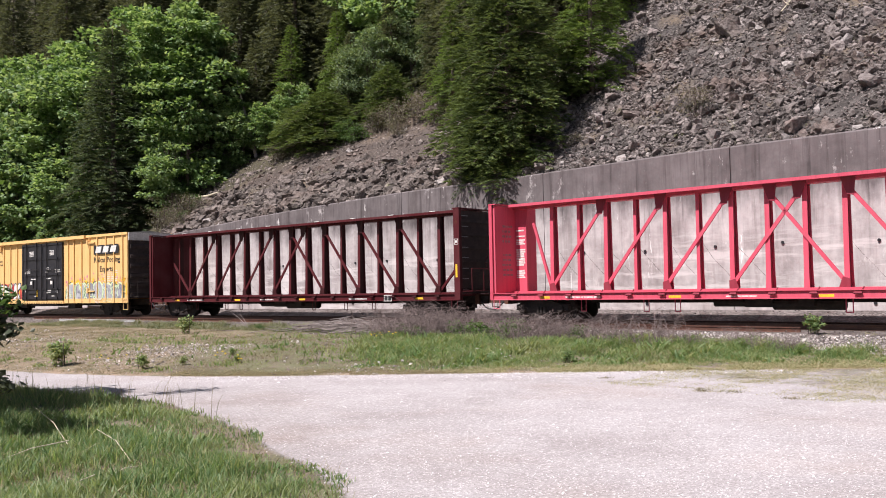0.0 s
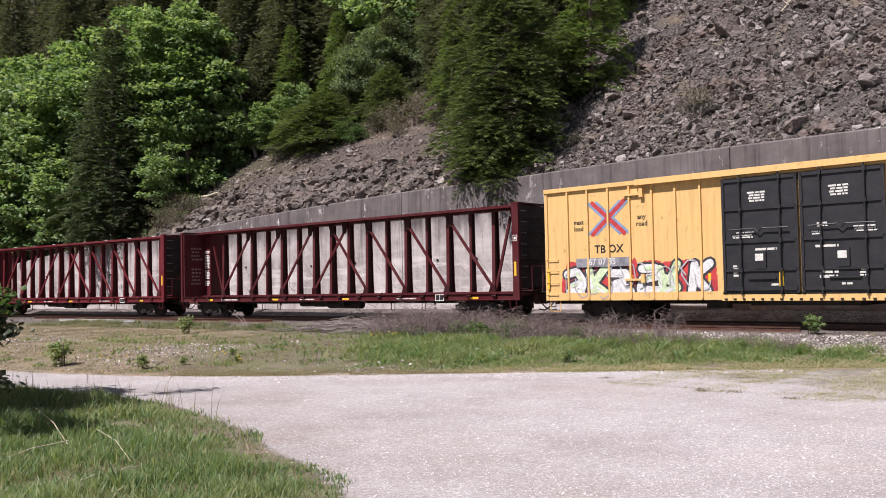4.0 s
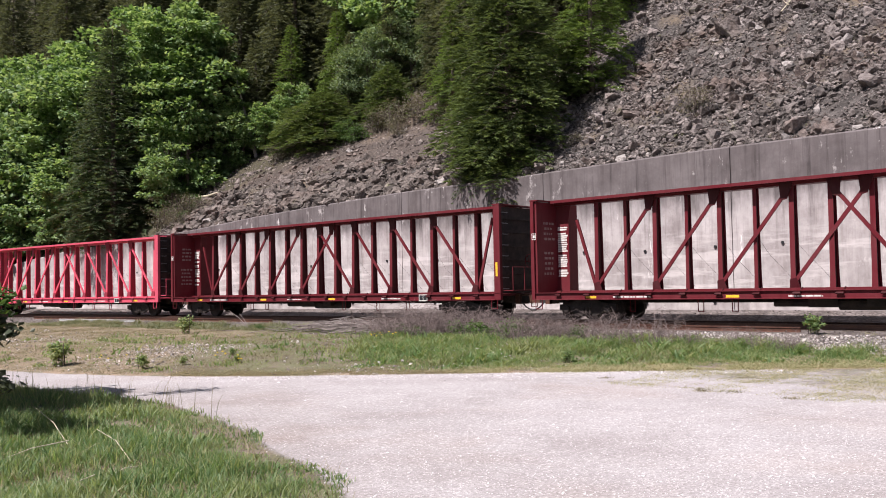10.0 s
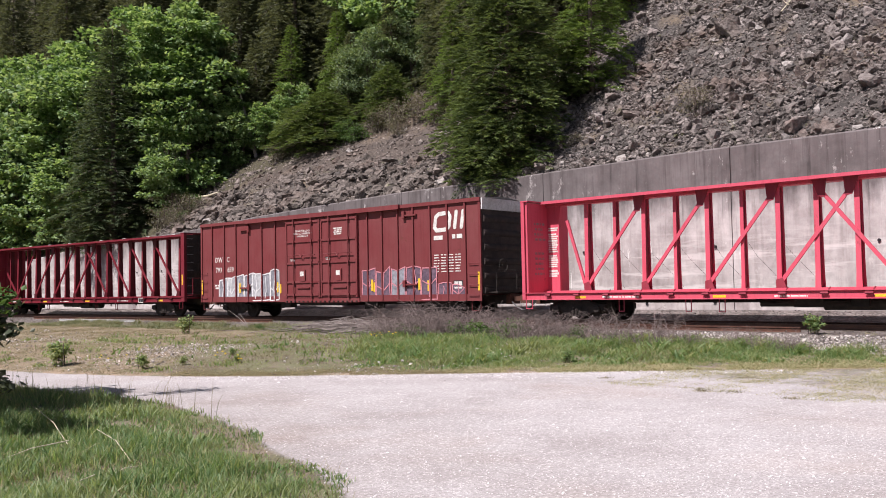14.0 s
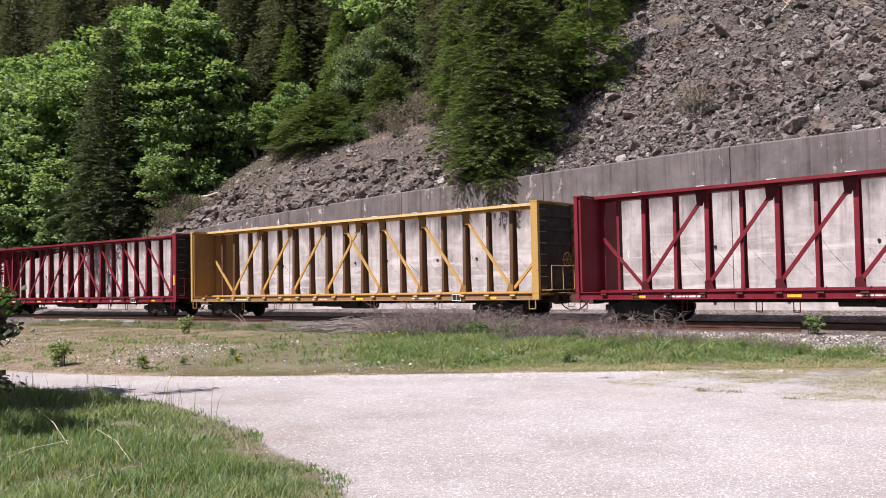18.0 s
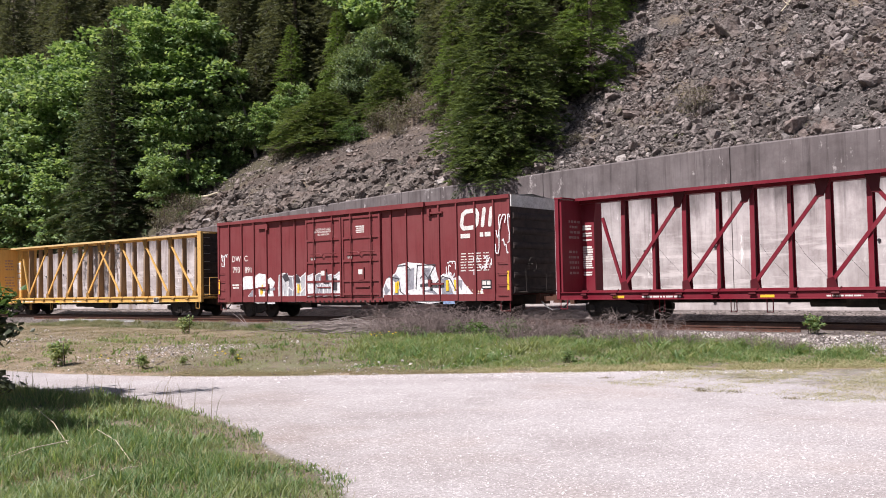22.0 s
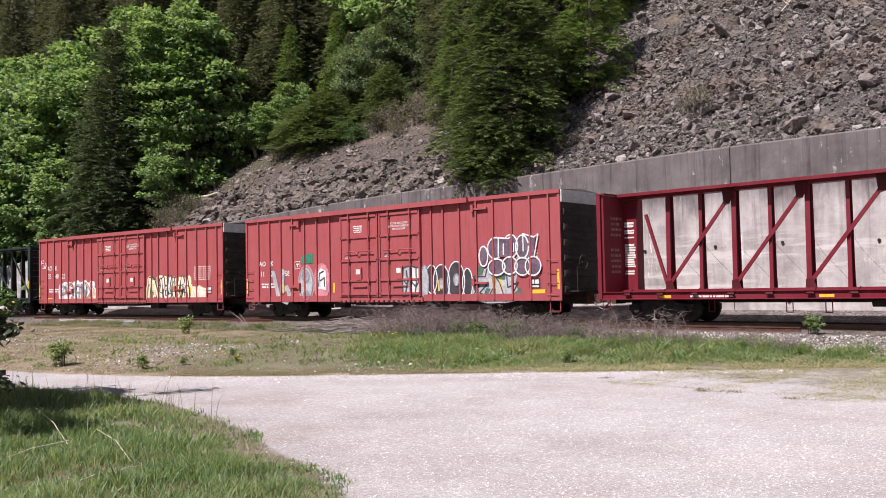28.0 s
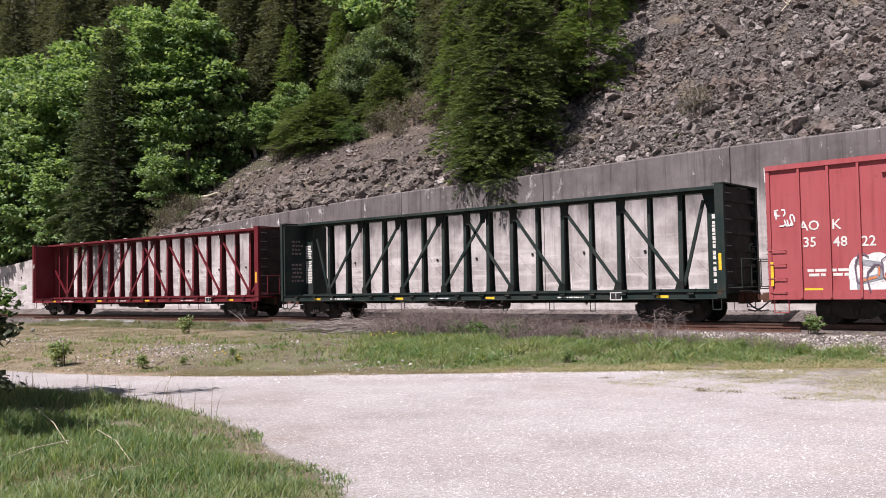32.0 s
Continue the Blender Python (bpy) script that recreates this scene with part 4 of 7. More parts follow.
# ---- spray paint ----
def spray(name, a, b):
    return two_tone("spray paint " + name, a, b, 2.2, 0.6, fine=4, bump=0.05)


SPRAY = {"white": spray("white", (0.74, 0.73, 0.74), (0.6, 0.6, 0.62)), "grey": spray("grey", (0.30, 0.30, 0.34), (0.18, 0.18, 0.21)), "silver": spray("silver", (0.45, 0.46, 0.48), (0.33, 0.33, 0.36)), "black": spray("black", (0.03, 0.028, 0.035), (0.06, 0.05, 0.06)), "cream": spray("cream", (0.80, 0.72, 0.50), (0.7, 0.6, 0.38)), "green": spray("green", (0.09, 0.16, 0.11), (0.05, 0.09, 0.07)), "lime": spray("lime", (0.62, 0.74, 0.50), (0.5, 0.62, 0.38)), "red": spray("red", (0.55, 0.05, 0.05), (0.4, 0.04, 0.05)), "orange": spray("orange", (0.62, 0.22, 0.09), (0.5, 0.15, 0.07)), "violet": spray("violet", (0.16, 0.10, 0.14), (0.09, 0.06, 0.09)), "blue": spray("blue", (0.16, 0.26, 0.45), (0.25, 0.33, 0.5)), "pink": spray("pink", (0.62, 0.24, 0.28), (0.5, 0.2, 0.24)), "teal": spray("teal", (0.02, 0.22, 0.12), (0.03, 0.16, 0.1))}


def flat_shape(bm, pts, y, thick=0.002):
    """A thin sheet of paint on the near side: outline in x, z."""
    f0 = [bm.verts.new((x, y, z)) for x, z in pts]
    face = bm.faces.new(f0)
    face.normal_update()
    if face.normal.y > 0:
        face.normal_flip()


def stroke(bm, pts, wide, y, lift=0.0003):
    """A painted line through the points; each piece lies a hair above the one before."""
    for (x0, z0), (x1, z1) in zip(pts, pts[1:]):
        d = Vector((x1 - x0, z1 - z0))
        if d.length < 1e-5:
            continue
        d.normalize()
        r = wide / 2
        a = math.atan2(d.y, d.x)
        out = [(x0 + r * math.cos(a + q), z0 + r * math.sin(a + q)) for q in (1.571, 2.356, 3.142, 3.927, 4.712)] + [(x1 + r * math.cos(a + q), z1 + r * math.sin(a + q)) for q in (-1.571, -0.785, 0, 0.785, 1.571)]
        flat_shape(bm, out, y)
        y -= lift
    return y


def blob(cx, cz, rx, rz, rnd, n=22, lumps=0.22, power=0.62):
    """A bulging outline."""
    ph, k = rnd.uniform(0, 6.28), rnd.choice((2, 3, 3, 4))
    out = []
    for i in range(n):
        a = i * math.tau / n
        c, s = math.cos(a), math.sin(a)
        r = 1 + lumps * math.sin(k * a + ph) * 0.6 + rnd.uniform(-0.04, 0.04)
        out.append((cx + rx * r * math.copysign(abs(c) ** power, c), cz + rz * r * math.copysign(abs(s) ** power, s)))
    return out


# bent spines for painted shapes, in a unit square
SPINES = [
    [[(0.0, 0.0), (0.25, 1.0), (0.5, 0.35), (0.8, 0.95), (1.0, 0.05)]],
    [[(1.0, 0.9), (0.15, 0.85), (0.1, 0.55), (0.9, 0.45), (0.85, 0.1), (0.0, 0.05)]],
    [[(0.1, 0.0), (0.15, 1.0)], [(0.95, 1.0), (0.2, 0.55), (1.0, 0.0)]],
    [[(0.95, 0.85), (0.25, 1.0), (0.05, 0.5), (0.3, 0.0), (1.0, 0.15)], [(0.15, 0.5), (0.8, 0.6)]],
    [[(0.5, 1.0), (0.05, 0.65), (0.15, 0.15), (0.6, 0.0), (0.95, 0.35), (0.85, 0.85), (0.5, 1.0)]],
    [[(0.0, 0.95), (0.3, 0.0), (0.55, 0.7), (0.75, 0.05), (1.0, 1.0)]],
    [[(0.05, 0.05), (0.1, 1.0), (0.9, 0.85), (0.6, 0.5), (1.0, 0.0)], [(0.15, 0.45), (0.6, 0.5)]],
]


def jagged(x0, x1, z0, z1, rnd, rise=0.35):
    """An outline with a torn, spiky top that is highest in the middle, and a ragged foot."""
    top, n = [], max(8, int((x1 - x0) * 5))
    for i in range(n + 1):
        q = i / n
        h = (1 - rise) + rise * math.sin(math.pi * min(1, max(0, q * 1.1 - 0.05))) ** 0.7
        top.append((x0 + (x1 - x0) * q, z0 + (z1 - z0) * h * (rnd.uniform(0.92, 1.06) if i % 2 else rnd.uniform(0.78, 0.92))))
    foot = [(x1 - (x1 - x0) * i / n, z0 + rnd.uniform(0.0, 0.07) * (z1 - z0)) for i in range(n + 1)]
    return top + foot


def graffiti(car, x0, x1, z0, z1, letters, fills, outline, seed, y=-1.543, halo=None, fat=0.30, line=None):
    """A row of fat twisting painted shapes that cannot be read: a cloud, outlines, fills and glints."""
    rnd = random.Random(seed)
    step = (x1 - x0) / letters
    tall = z1 - z0
    layers = {}

    def layer(tone, deep):
        return layers.setdefault((tone, deep), bmesh.new())

    wide = min(fat * step, 0.36 * tall)
    edge = min(0.11, wide * 0.42)
    y1, y2, y3, y4 = y - 0.001, y - 0.007, y - 0.019, y - 0.031
    for i in range(letters):
        a, b = x0 + i * step - 0.06 * step, x0 + (i + 1) * step + 0.06 * step
        lift = rnd.uniform(-0.08, 0.08) * tall
        tilt = rnd.uniform(-0.18, 0.18)
        flip, turn = rnd.random() < 0.5, rnd.random() < 0.4
        fill = fills[i % len(fills)]
        other = fills[(i + 1) % len(fills)]
        if halo:
            flat_shape(layer(halo, 0), [(u, max(z0 - 0.02, v)) for u, v in blob((a + b) / 2, z0 + tall * 0.48, step * 0.68, tall * 0.54, rnd)], y1)
            y1 -= 0.0004
        for spine in SPINES[rnd.randrange(len(SPINES))]:
            pts = []
            for u, v in spine:
                u = 1 - u if flip else u
                v = 1 - v if turn else v
                u, v = u + rnd.uniform(-0.09, 0.09), v + rnd.uniform(-0.07, 0.07)
                z = z0 + wide * 0.55 + v * (tall - wide * 1.1) + lift
                pts.append((a + wide * 0.5 + u * (b - a - wide) + tilt * (z - z0), min(max(z, z0 + wide * 0.55), z1)))
            y2 = stroke(layer(outline, 1), pts, wide + edge, y2, 0.00018)
            y3 = stroke(layer(fill, 2), pts, max(wide - edge * 0.5, 0.05), y3, 0.00018)
            for (u0, v0), (u1, v1) in list(zip(pts, pts[1:]))[:3]:
                if rnd.random() < 0.75:
                    f0, f1 = rnd.uniform(0.1, 0.4), rnd.uniform(0.6, 0.9)
                    o = wide * 0.16
                    y4 = stroke(layer(other, 3), [(u0 + (u1 - u0) * f0 - o, v0 + (v1 - v0) * f0), (u0 + (u1 - u0) * f1 - o, v0 + (v1 - v0) * f1)], wide * rnd.uniform(0.22, 0.4), y4, 0.0001)
    if halo:
        flat_shape(layer(halo, 0), jagged(x0 - 0.18, x1 + 0.22, max(z0 - 0.02, 0.80), z1 + 0.10, rnd), y - 0.0006)
    if line:
        # quick thin contour lines over everything
        y5 = y - 0.036
        for i in range(letters * 2):
            cx, cz = x0 + (i + 0.5) * step / 2, z0 + tall * rnd.uniform(0.3, 0.7)
            pts, a = [], rnd.uniform(0, 6.28)
            for k in range(6):
                a += rnd.uniform(0.2, 1.2)
                pts.append((min(max(cx + 0.34 * step * math.cos(a), x0), x1), min(max(cz + 0.36 * tall * math.sin(a), z0), z1)))
            y5 = stroke(layer(line, 4), pts, rnd.uniform(0.03, 0.055), y5, 0.0001)
    for (tone, deep), bm in layers.items():
        tagged(part("graffiti", bm, SPRAY[tone], car, tone + " spray-painted graffiti shapes that cannot be read"), kind="stuff")


def paint(car, tone, y, *outlines):
    """Flat painted patches, each given by its corners along and up the side."""
    bm = bmesh.new()
    for i, pts in enumerate(outlines):
        flat_shape(bm, pts, y - 0.0003 * i)
    tagged(part("graffiti", bm, SPRAY[tone], car, tone + " spray-painted patch"), kind="stuff")


def contour(car, tone, y, wide, *lines):
    """Painted lines through a few points each."""
    bm = bmesh.new()
    for pts in lines:
        y = stroke(bm, pts, wide, y, 0.0002)
    tagged(part("graffiti", bm, SPRAY[tone], car, tone + " spray-painted lines"), kind="stuff")


def ring(x, z, rx, rz, n=18):
    return [(x + rx * math.cos(i * math.tau / n), z + rz * math.sin(i * math.tau / n)) for i in range(n + 1)]


def bubbles(car, fill, rim, wide, y, *eggs):
    """Swollen rounded shapes with a drawn rim."""
    paint(car, fill, y, *[ring(*e)[:-1] for e in eggs])
    contour(car, rim, y - 0.0003 * len(eggs) - 0.004, wide, *[ring(*e) for e in eggs])


def columns(car, x0, x1, n, z0, z1, fills, rim, seed, y, wide=0.05, climb=0.0):
    """Upright leaning panels side by side with drawn edges, a kink and a bar in each."""
    rnd = random.Random(seed)
    step = (x1 - x0) / n
    edges, by_tone = [], {}
    for i in range(n):
        a, b = x0 + i * step, x0 + (i + 0.94) * step
        t0, t1 = z1 + climb * i / n + rnd.uniform(-0.12, 0.08), z1 + climb * (i + 1) / n + rnd.uniform(-0.12, 0.10)
        m, k = a + step * rnd.uniform(0.35, 0.6), rnd.uniform(0.4, 0.65)
        zm = z0 + (z1 - z0) * k
        pts = [(a, z0), (a + rnd.uniform(-0.05, 0.05), zm), (a + 0.03, t0), (m, t0 + rnd.uniform(-0.1, 0.1)), (b, t1), (b + rnd.uniform(-0.06, 0.03), zm), (b, z0 + rnd.uniform(0, 0.05))]
        by_tone.setdefault(fills[i % len(fills)], []).append(pts)
        edges += [pts + pts[:1], [(m, t0 - 0.1), (m + rnd.uniform(-0.08, 0.08), zm), (m - 0.05, z0 + 0.12)]]
        if rnd.random() < 0.6:
            edges.append([(a + 0.05, zm), (m, zm - 0.18), (b - 0.04, zm + 0.1)])
    for j, (tone, shapes) in enumerate(by_tone.items()):
        paint(car, tone, y - 0.003 * j, *shapes)
    contour(car, rim, y - 0.012, wide, *edges)


def mist(car, x0, x1, z0, z1, tones, seed, y=-1.5425):
    """Overspray: many small dabs of paint."""
    rnd = random.Random(seed)
    for k, tone in enumerate(tones):
        bm = bmesh.new()
        for i in range(int((x1 - x0) * 16)):
            u, v, r = rnd.uniform(x0, x1), z0 + abs(rnd.gauss(0, 0.45)) * (z1 - z0), rnd.uniform(0.02, 0.10)
            flat_shape(bm, blob(u, v, r, r, rnd, 8, 0.3, 1.0), y - 0.0001 * i - 0.003 * k)
        tagged(part("overspray", bm, SPRAY[tone] if tone in SPRAY else YELLOW, car, tone + " dabs of sprayed paint"), kind="stuff")


def scrawl(car, cx, cz, wide, tall, tone, seed, y=-1.548, n=4):
    """A thin quick tag of joined strokes."""
    rnd = random.Random(seed)
    bm = bmesh.new()
    n = n + 2
    for i in range(n):
        u, v = cx - wide / 2 + wide * (i + 0.3) / n, cz + rnd.uniform(-0.4, 0.4) * tall
        pts, a = [(u, v)], rnd.uniform(0, 6.28)
        for _ in range(7):
            a += rnd.uniform(-1.3, 1.3)
            u, v = min(max(u + 0.25 * wide / n * 2 * math.cos(a), cx - wide / 2), cx + wide / 2), min(max(v + 0.24 * tall * math.sin(a), cz - tall / 2), cz + tall / 2)
            pts.append((u, v))
        y = stroke(bm, pts, 0.045, y)
    part("graffiti", bm, SPRAY[tone], car, "thin " + tone + " scrawled tag")


def tint(car, colour):
    for ob in (car, *car.children_recursive):
        ob.color = (*colour, 1)


CHERRY, MAROON, DARK, PINK = (0.160, 0.014, 0.026), (0.118, 0.013, 0.020), (0.074, 0.011, 0.015), (0.54, 0.082, 0.128)
GOLD, GREEN, BROWN, SCARLET, TTYELLOW = (0.56, 0.345, 0.110), (0.015, 0.027, 0.025), (0.165, 0.037, 0.041), (0.335, 0.076, 0.084), (0.70, 0.45, 0.185)

# rear and front ends along the line at the clip's middle, kind, colour, label
TRAIN = [
    (194.6, "beam", PINK, "bright pinkish-red empty centre-beam flat car for lumber"),
    (170.2, "short beam", DARK, "dark maroon empty centre-beam flat car with shaded bulkheads"),
    (149.3, "yellow box", TTYELLOW, "yellow boxcar with black plug doors and graffiti along the bottom"),
    (125.05, "beam", DARK, "dark maroon empty centre-beam flat car, plain and weathered"),
    (100.6, "short beam", MAROON, "maroon empty centre-beam flat car with white notes on its bulkhead"),
    (76.35, "beam", MAROON, "maroon empty centre-beam flat car with yellow sill strips"),
    (52.0, "beam", MAROON, "maroon empty centre-beam flat car with yellow sill strips"),
    (27.9, "beam", PINK, "bright pinkish-red empty centre-beam flat car with rust-blushed braces"),
    (7.05, "brown box", BROWN, "brown-red boxcar with grey and white graffiti panels"),
    (-17.6, "short beam", CHERRY, "dark cherry-red empty centre-beam flat car"),
    (-42.1, "short beam", GOLD, "rusty yellow empty centre-beam flat car with dark posts"),
    (-66.32, "beam", CHERRY, "dark cherry-red empty centre-beam flat car"),
    (-87.3, "brown box", BROWN, "brown-red boxcar with large white bubble graffiti"),
    (-111.9, "beam", GOLD, "yellow empty centre-beam flat car with a clean bulkhead"),
    (-136.2, "beam", CHERRY, "cherry-red empty centre-beam flat car"),
    (-156.65, "red box", SCARLET, "faded red boxcar with dark violet and silver graffiti"),
    (-177.57, "red box", SCARLET, "faded red boxcar with cream and white graffiti"),
    (-201.92, "beam", GREEN, "dark green empty centre-beam flat car"),
    (-226.5, "short beam", MAROON, "dull maroon empty centre-beam flat car, last of the train"),
]


def strip_logo(car, pts, wide, y, material, label):
    bm = bmesh.new()
    stroke(bm, pts, wide, y)
    return part("emblem", bm, material, car, label)


def build_train():
    boxes_made = {"beam": make_centerbeam(), "short beam": make_centerbeam(True), "yellow box": make_boxcar("plate", True), "brown box": make_boxcar("smooth"), "red box": make_boxcar("plate")}
    used, made = set(), []
    for i, (rear, kind, colour, label) in enumerate(TRAIN):
        base = boxes_made[kind]
        if kind in used:
            car = copy_thing(base, Matrix())
        else:
            car = base
        used.add(kind)
        made.append((car, rear + (11.42 if kind.endswith("beam") else 9.5)))
        tagged(car, label, "flatcar" if kind.endswith("beam") else "boxcar", "cars of the passing train")
    # the marks that differ are added once all copies are taken
    for (car, mid), (rear, kind, colour, label) in zip(made, TRAIN):
        Y = -1.545
        n = len(label) + int(rear)
        if kind.endswith("beam"):
            if kind == "beam":
                add_panel_notes(car, 40 + int(rear) % 7, STENCIL)
            if colour in (DARK, MAROON):
                a = 11.16 if colour == DARK else -11.36
                part("emblem", boxes((a, a + 0.02, -1.426, -1.421, 3.1, 3.34), (a + 0.18, a + 0.2, -1.426, -1.421, 3.1, 3.34), (a + 0.02, a + 0.18, -1.426, -1.421, 3.32, 3.34), (a + 0.02, a + 0.18, -1.426, -1.421, 3.1, 3.12), (a + 0.05, a + 0.15, -1.426, -1.421, 3.17, 3.27)), STENCIL, car, "small white framed mark on the end post")
        if kind == "yellow box":
            b = part("emblem", boxes((6.0, 8.62, Y - 0.063, Y - 0.058, 3.72, 4.28)), BLACK, car, "black board with a white three-part emblem")
            bm = bmesh.new()
            for x in (6.5, 7.28, 8.06):
                flat_shape(bm, [(x - 0.34, 3.82), (x - 0.20, 4.2), (x + 0.36, 4.2), (x + 0.22, 3.82)], Y - 0.066)
            part("emblem_marks", bm, STENCIL, b)
            put_words(car, "Railcar Pooling", 0.46, 7.3, 3.38, Y - 0.004, BLACK, "black painted words")
            put_words(car, "Experts", 0.46, 7.25, 2.82, Y - 0.004, BLACK, "black painted words")
            for i, (x, z, wide, tall, rows) in enumerate(((-2.0, 2.72, 0.75, 0.22, 3), (0.55, 2.95, 0.45, 0.16, 2), (1.6, 2.75, 0.8, 0.2, 3), (-1.4, 2.3, 0.9, 0.12, 1), (0.45, 2.32, 0.95, 0.12, 1), (-2.1, 1.5, 0.22, 0.4, 4), (1.75, 1.45, 0.3, 0.25, 3), (0.6, 1.4, 0.7, 0.28, 2), (-0.9, 1.2, 0.35, 0.1, 1), (1.2, 1.2, 0.4, 0.1, 1))):
                part("stencil_block", bars(x, x + wide, z, z + tall, Y - 0.088, rows, 60 + i), STENCIL, car, "small white stencilled lines on the door")
            part("reflector", boxes((-0.62, -0.48, Y - 0.096, Y - 0.088, 1.2, 1.75)), YELLOW, car, "faded yellow strip on the door")
            put_words(car, "TB OX", 0.40, -6.75, 2.60, Y - 0.004, BLACK, "black painted letters")
            put_words(car, "next\nload", 0.24, -8.0, 3.5, Y - 0.004, BLACK, "black painted words")
            put_words(car, "any\nroad", 0.24, -5.4, 3.55, Y - 0.004, BLACK, "black painted words")
            part("number_board", boxes((-8.1, -5.9, Y - 0.062, Y - 0.057, 1.98, 2.3)), SPRAY["grey"], car, "grey board with white figures")
            put_words(car, "67 07 85", 0.32, -7.0, 2.15, Y - 0.064, STENCIL)
            bm = bmesh.new()
            stroke(bm, [(-7.4, 4.28), (-6.1, 3.15)], 0.16, Y - 0.004)
            stroke(bm, [(-7.4, 3.15), (-6.1, 4.28)], 0.16, Y - 0.0045)
            part("emblem", bm, SPRAY["red"], car, "red crossed stripes")
            bm = bmesh.new()
            for d in (-0.17, 0.17):
                stroke(bm, [(-7.4 + d, 4.28), (-6.1 + d, 3.15)], 0.11, Y - 0.0022)
                stroke(bm, [(-7.4 + d, 3.15), (-6.1 + d, 4.28)], 0.09, Y - 0.0027)
            part("emblem", bm, SPRAY["blue"], car, "pale blue crossed stripes")
            graffiti(car, -8.6, -2.9, 0.84, 2.1, 6, ["white", "lime", "white"], "black", 4, halo="red", fat=0.36, line="silver")
            graffiti(car, 2.9, 8.9, 0.84, 2.05, 6, ["silver", "silver", "grey"], "lime", 9, halo="green", fat=0.38, line="lime")
            mist(car, 2.7, 9.1, 1.85, 2.4, ["pink", "yellow"], 19)
            put_words(car, "EXCESSIVE\nHEIGHT", 0.16, 6.4, 0.92, Y - 0.062, STENCIL)
        elif kind == "brown box":
            worm = [(7.3, 4.40), (7.12, 4.28), (7.05, 3.85), (7.15, 3.72), (7.68, 3.74), (7.84, 3.86), (7.90, 4.26), (7.80, 4.42), (7.3, 4.40)]
            for x in (8.18, 8.54):
                strip_logo(car, [(x - 0.05, 3.8), (x + 0.05, 4.44)], 0.17, Y - 0.004, STENCIL, "white slanted bar of the emblem")
            strip_logo(car, worm, 0.17, Y - 0.004, STENCIL, "white looping ribbon emblem")
            part("stencil_block", bars(6.98, 7.65, 3.30, 3.52, Y - 0.002, 1, 21, 0.8), STENCIL, car, "white painted bars")
            part("stencil_block", bars(7.9, 8.65, 3.32, 3.54, Y - 0.002, 1, 22, 0.8), STENCIL, car, "white painted bars")
            if rear < 0:
                put_words(car, "DW", 0.42, -7.95, 2.98, Y - 0.004, STENCIL)
                put_words(car, "C", 0.42, -7.15, 2.98, Y - 0.004, STENCIL)
                put_words(car, "793", 0.42, -7.95, 2.42, Y - 0.004, STENCIL)
                put_words(car, "891", 0.42, -6.95, 2.40, Y - 0.004, STENCIL)
                paint(car, "white", Y - 0.004, [(-7.4, 1.42), (-7.42, 2.02), (-7.2, 2.10), (-6.62, 2.08), (-6.6, 1.45)], [(-6.4, 1.48), (-6.45, 2.05), (-6.1, 2.22), (-5.55, 2.15), (-5.55, 1.5)], [(-7.15, 0.98), (-6.6, 1.40), (-6.1, 0.70), (-6.25, 0.70)], [(-5.45, 0.68), (-5.6, 1.35), (-5.75, 1.72), (-5.2, 2.0), (-4.85, 1.75), (-5.05, 1.4), (-4.85, 0.68)], [(-6.15, 1.42), (-5.65, 1.42), (-5.65, 0.72), (-6.1, 0.72)])
                paint(car, "grey", Y - 0.008, [(-6.95, 1.10), (-6.55, 1.42), (-6.5, 0.95)], [(-6.0, 1.05), (-5.75, 1.05), (-5.75, 0.75), (-6.0, 0.75)], [(-5.45, 1.42), (-4.85, 1.5), (-4.85, 1.36), (-5.45, 1.32)])
                columns(car, -4.55, -2.5, 3, 0.80, 2.08, ["silver", "grey"], "white", 35, Y - 0.004, 0.06, 0.05)
                paint(car, "black", Y - 0.022, [(-4.3, 2.02), (-3.95, 2.2), (-3.7, 1.85), (-4.05, 1.75)], [(-3.45, 2.0), (-3.1, 2.1), (-2.9, 1.7), (-3.3, 1.7)])
                columns(car, -2.35, -0.05, 4, 1.05, 2.05, ["white", "grey", "silver"], "white", 36, -1.640, 0.05)
                paint(car, "black", -1.66, [(-1.25, 2.0), (-0.95, 2.15), (-0.8, 1.6), (-1.2, 1.6)], [(-0.62, 1.85), (-0.28, 1.85), (-0.28, 1.3), (-0.62, 1.3)])
                part("graffiti", boxes((-3.16, -3.02, Y - 0.03, Y - 0.027, 1.2, 1.62)), YELLOW, car, "yellow painted mark")
                part("graffiti", boxes((-5.98, -5.86, Y - 0.03, Y - 0.027, 1.15, 1.45)), YELLOW, car, "yellow painted mark")
                paint(car, "white", Y - 0.004, [(2.25, 0.84), (2.5, 1.25), (2.75, 1.75), (3.3, 2.0), (3.5, 2.35), (4.0, 2.45), (4.75, 2.38), (5.2, 2.32), (5.6, 2.22), (5.72, 1.75), (6.05, 1.92), (6.35, 1.85), (6.6, 1.72), (6.9, 1.8), (7.2, 1.42), (7.5, 1.15), (7.9, 0.82), (6.4, 0.80), (5.2, 0.66), (4.0, 0.80)])
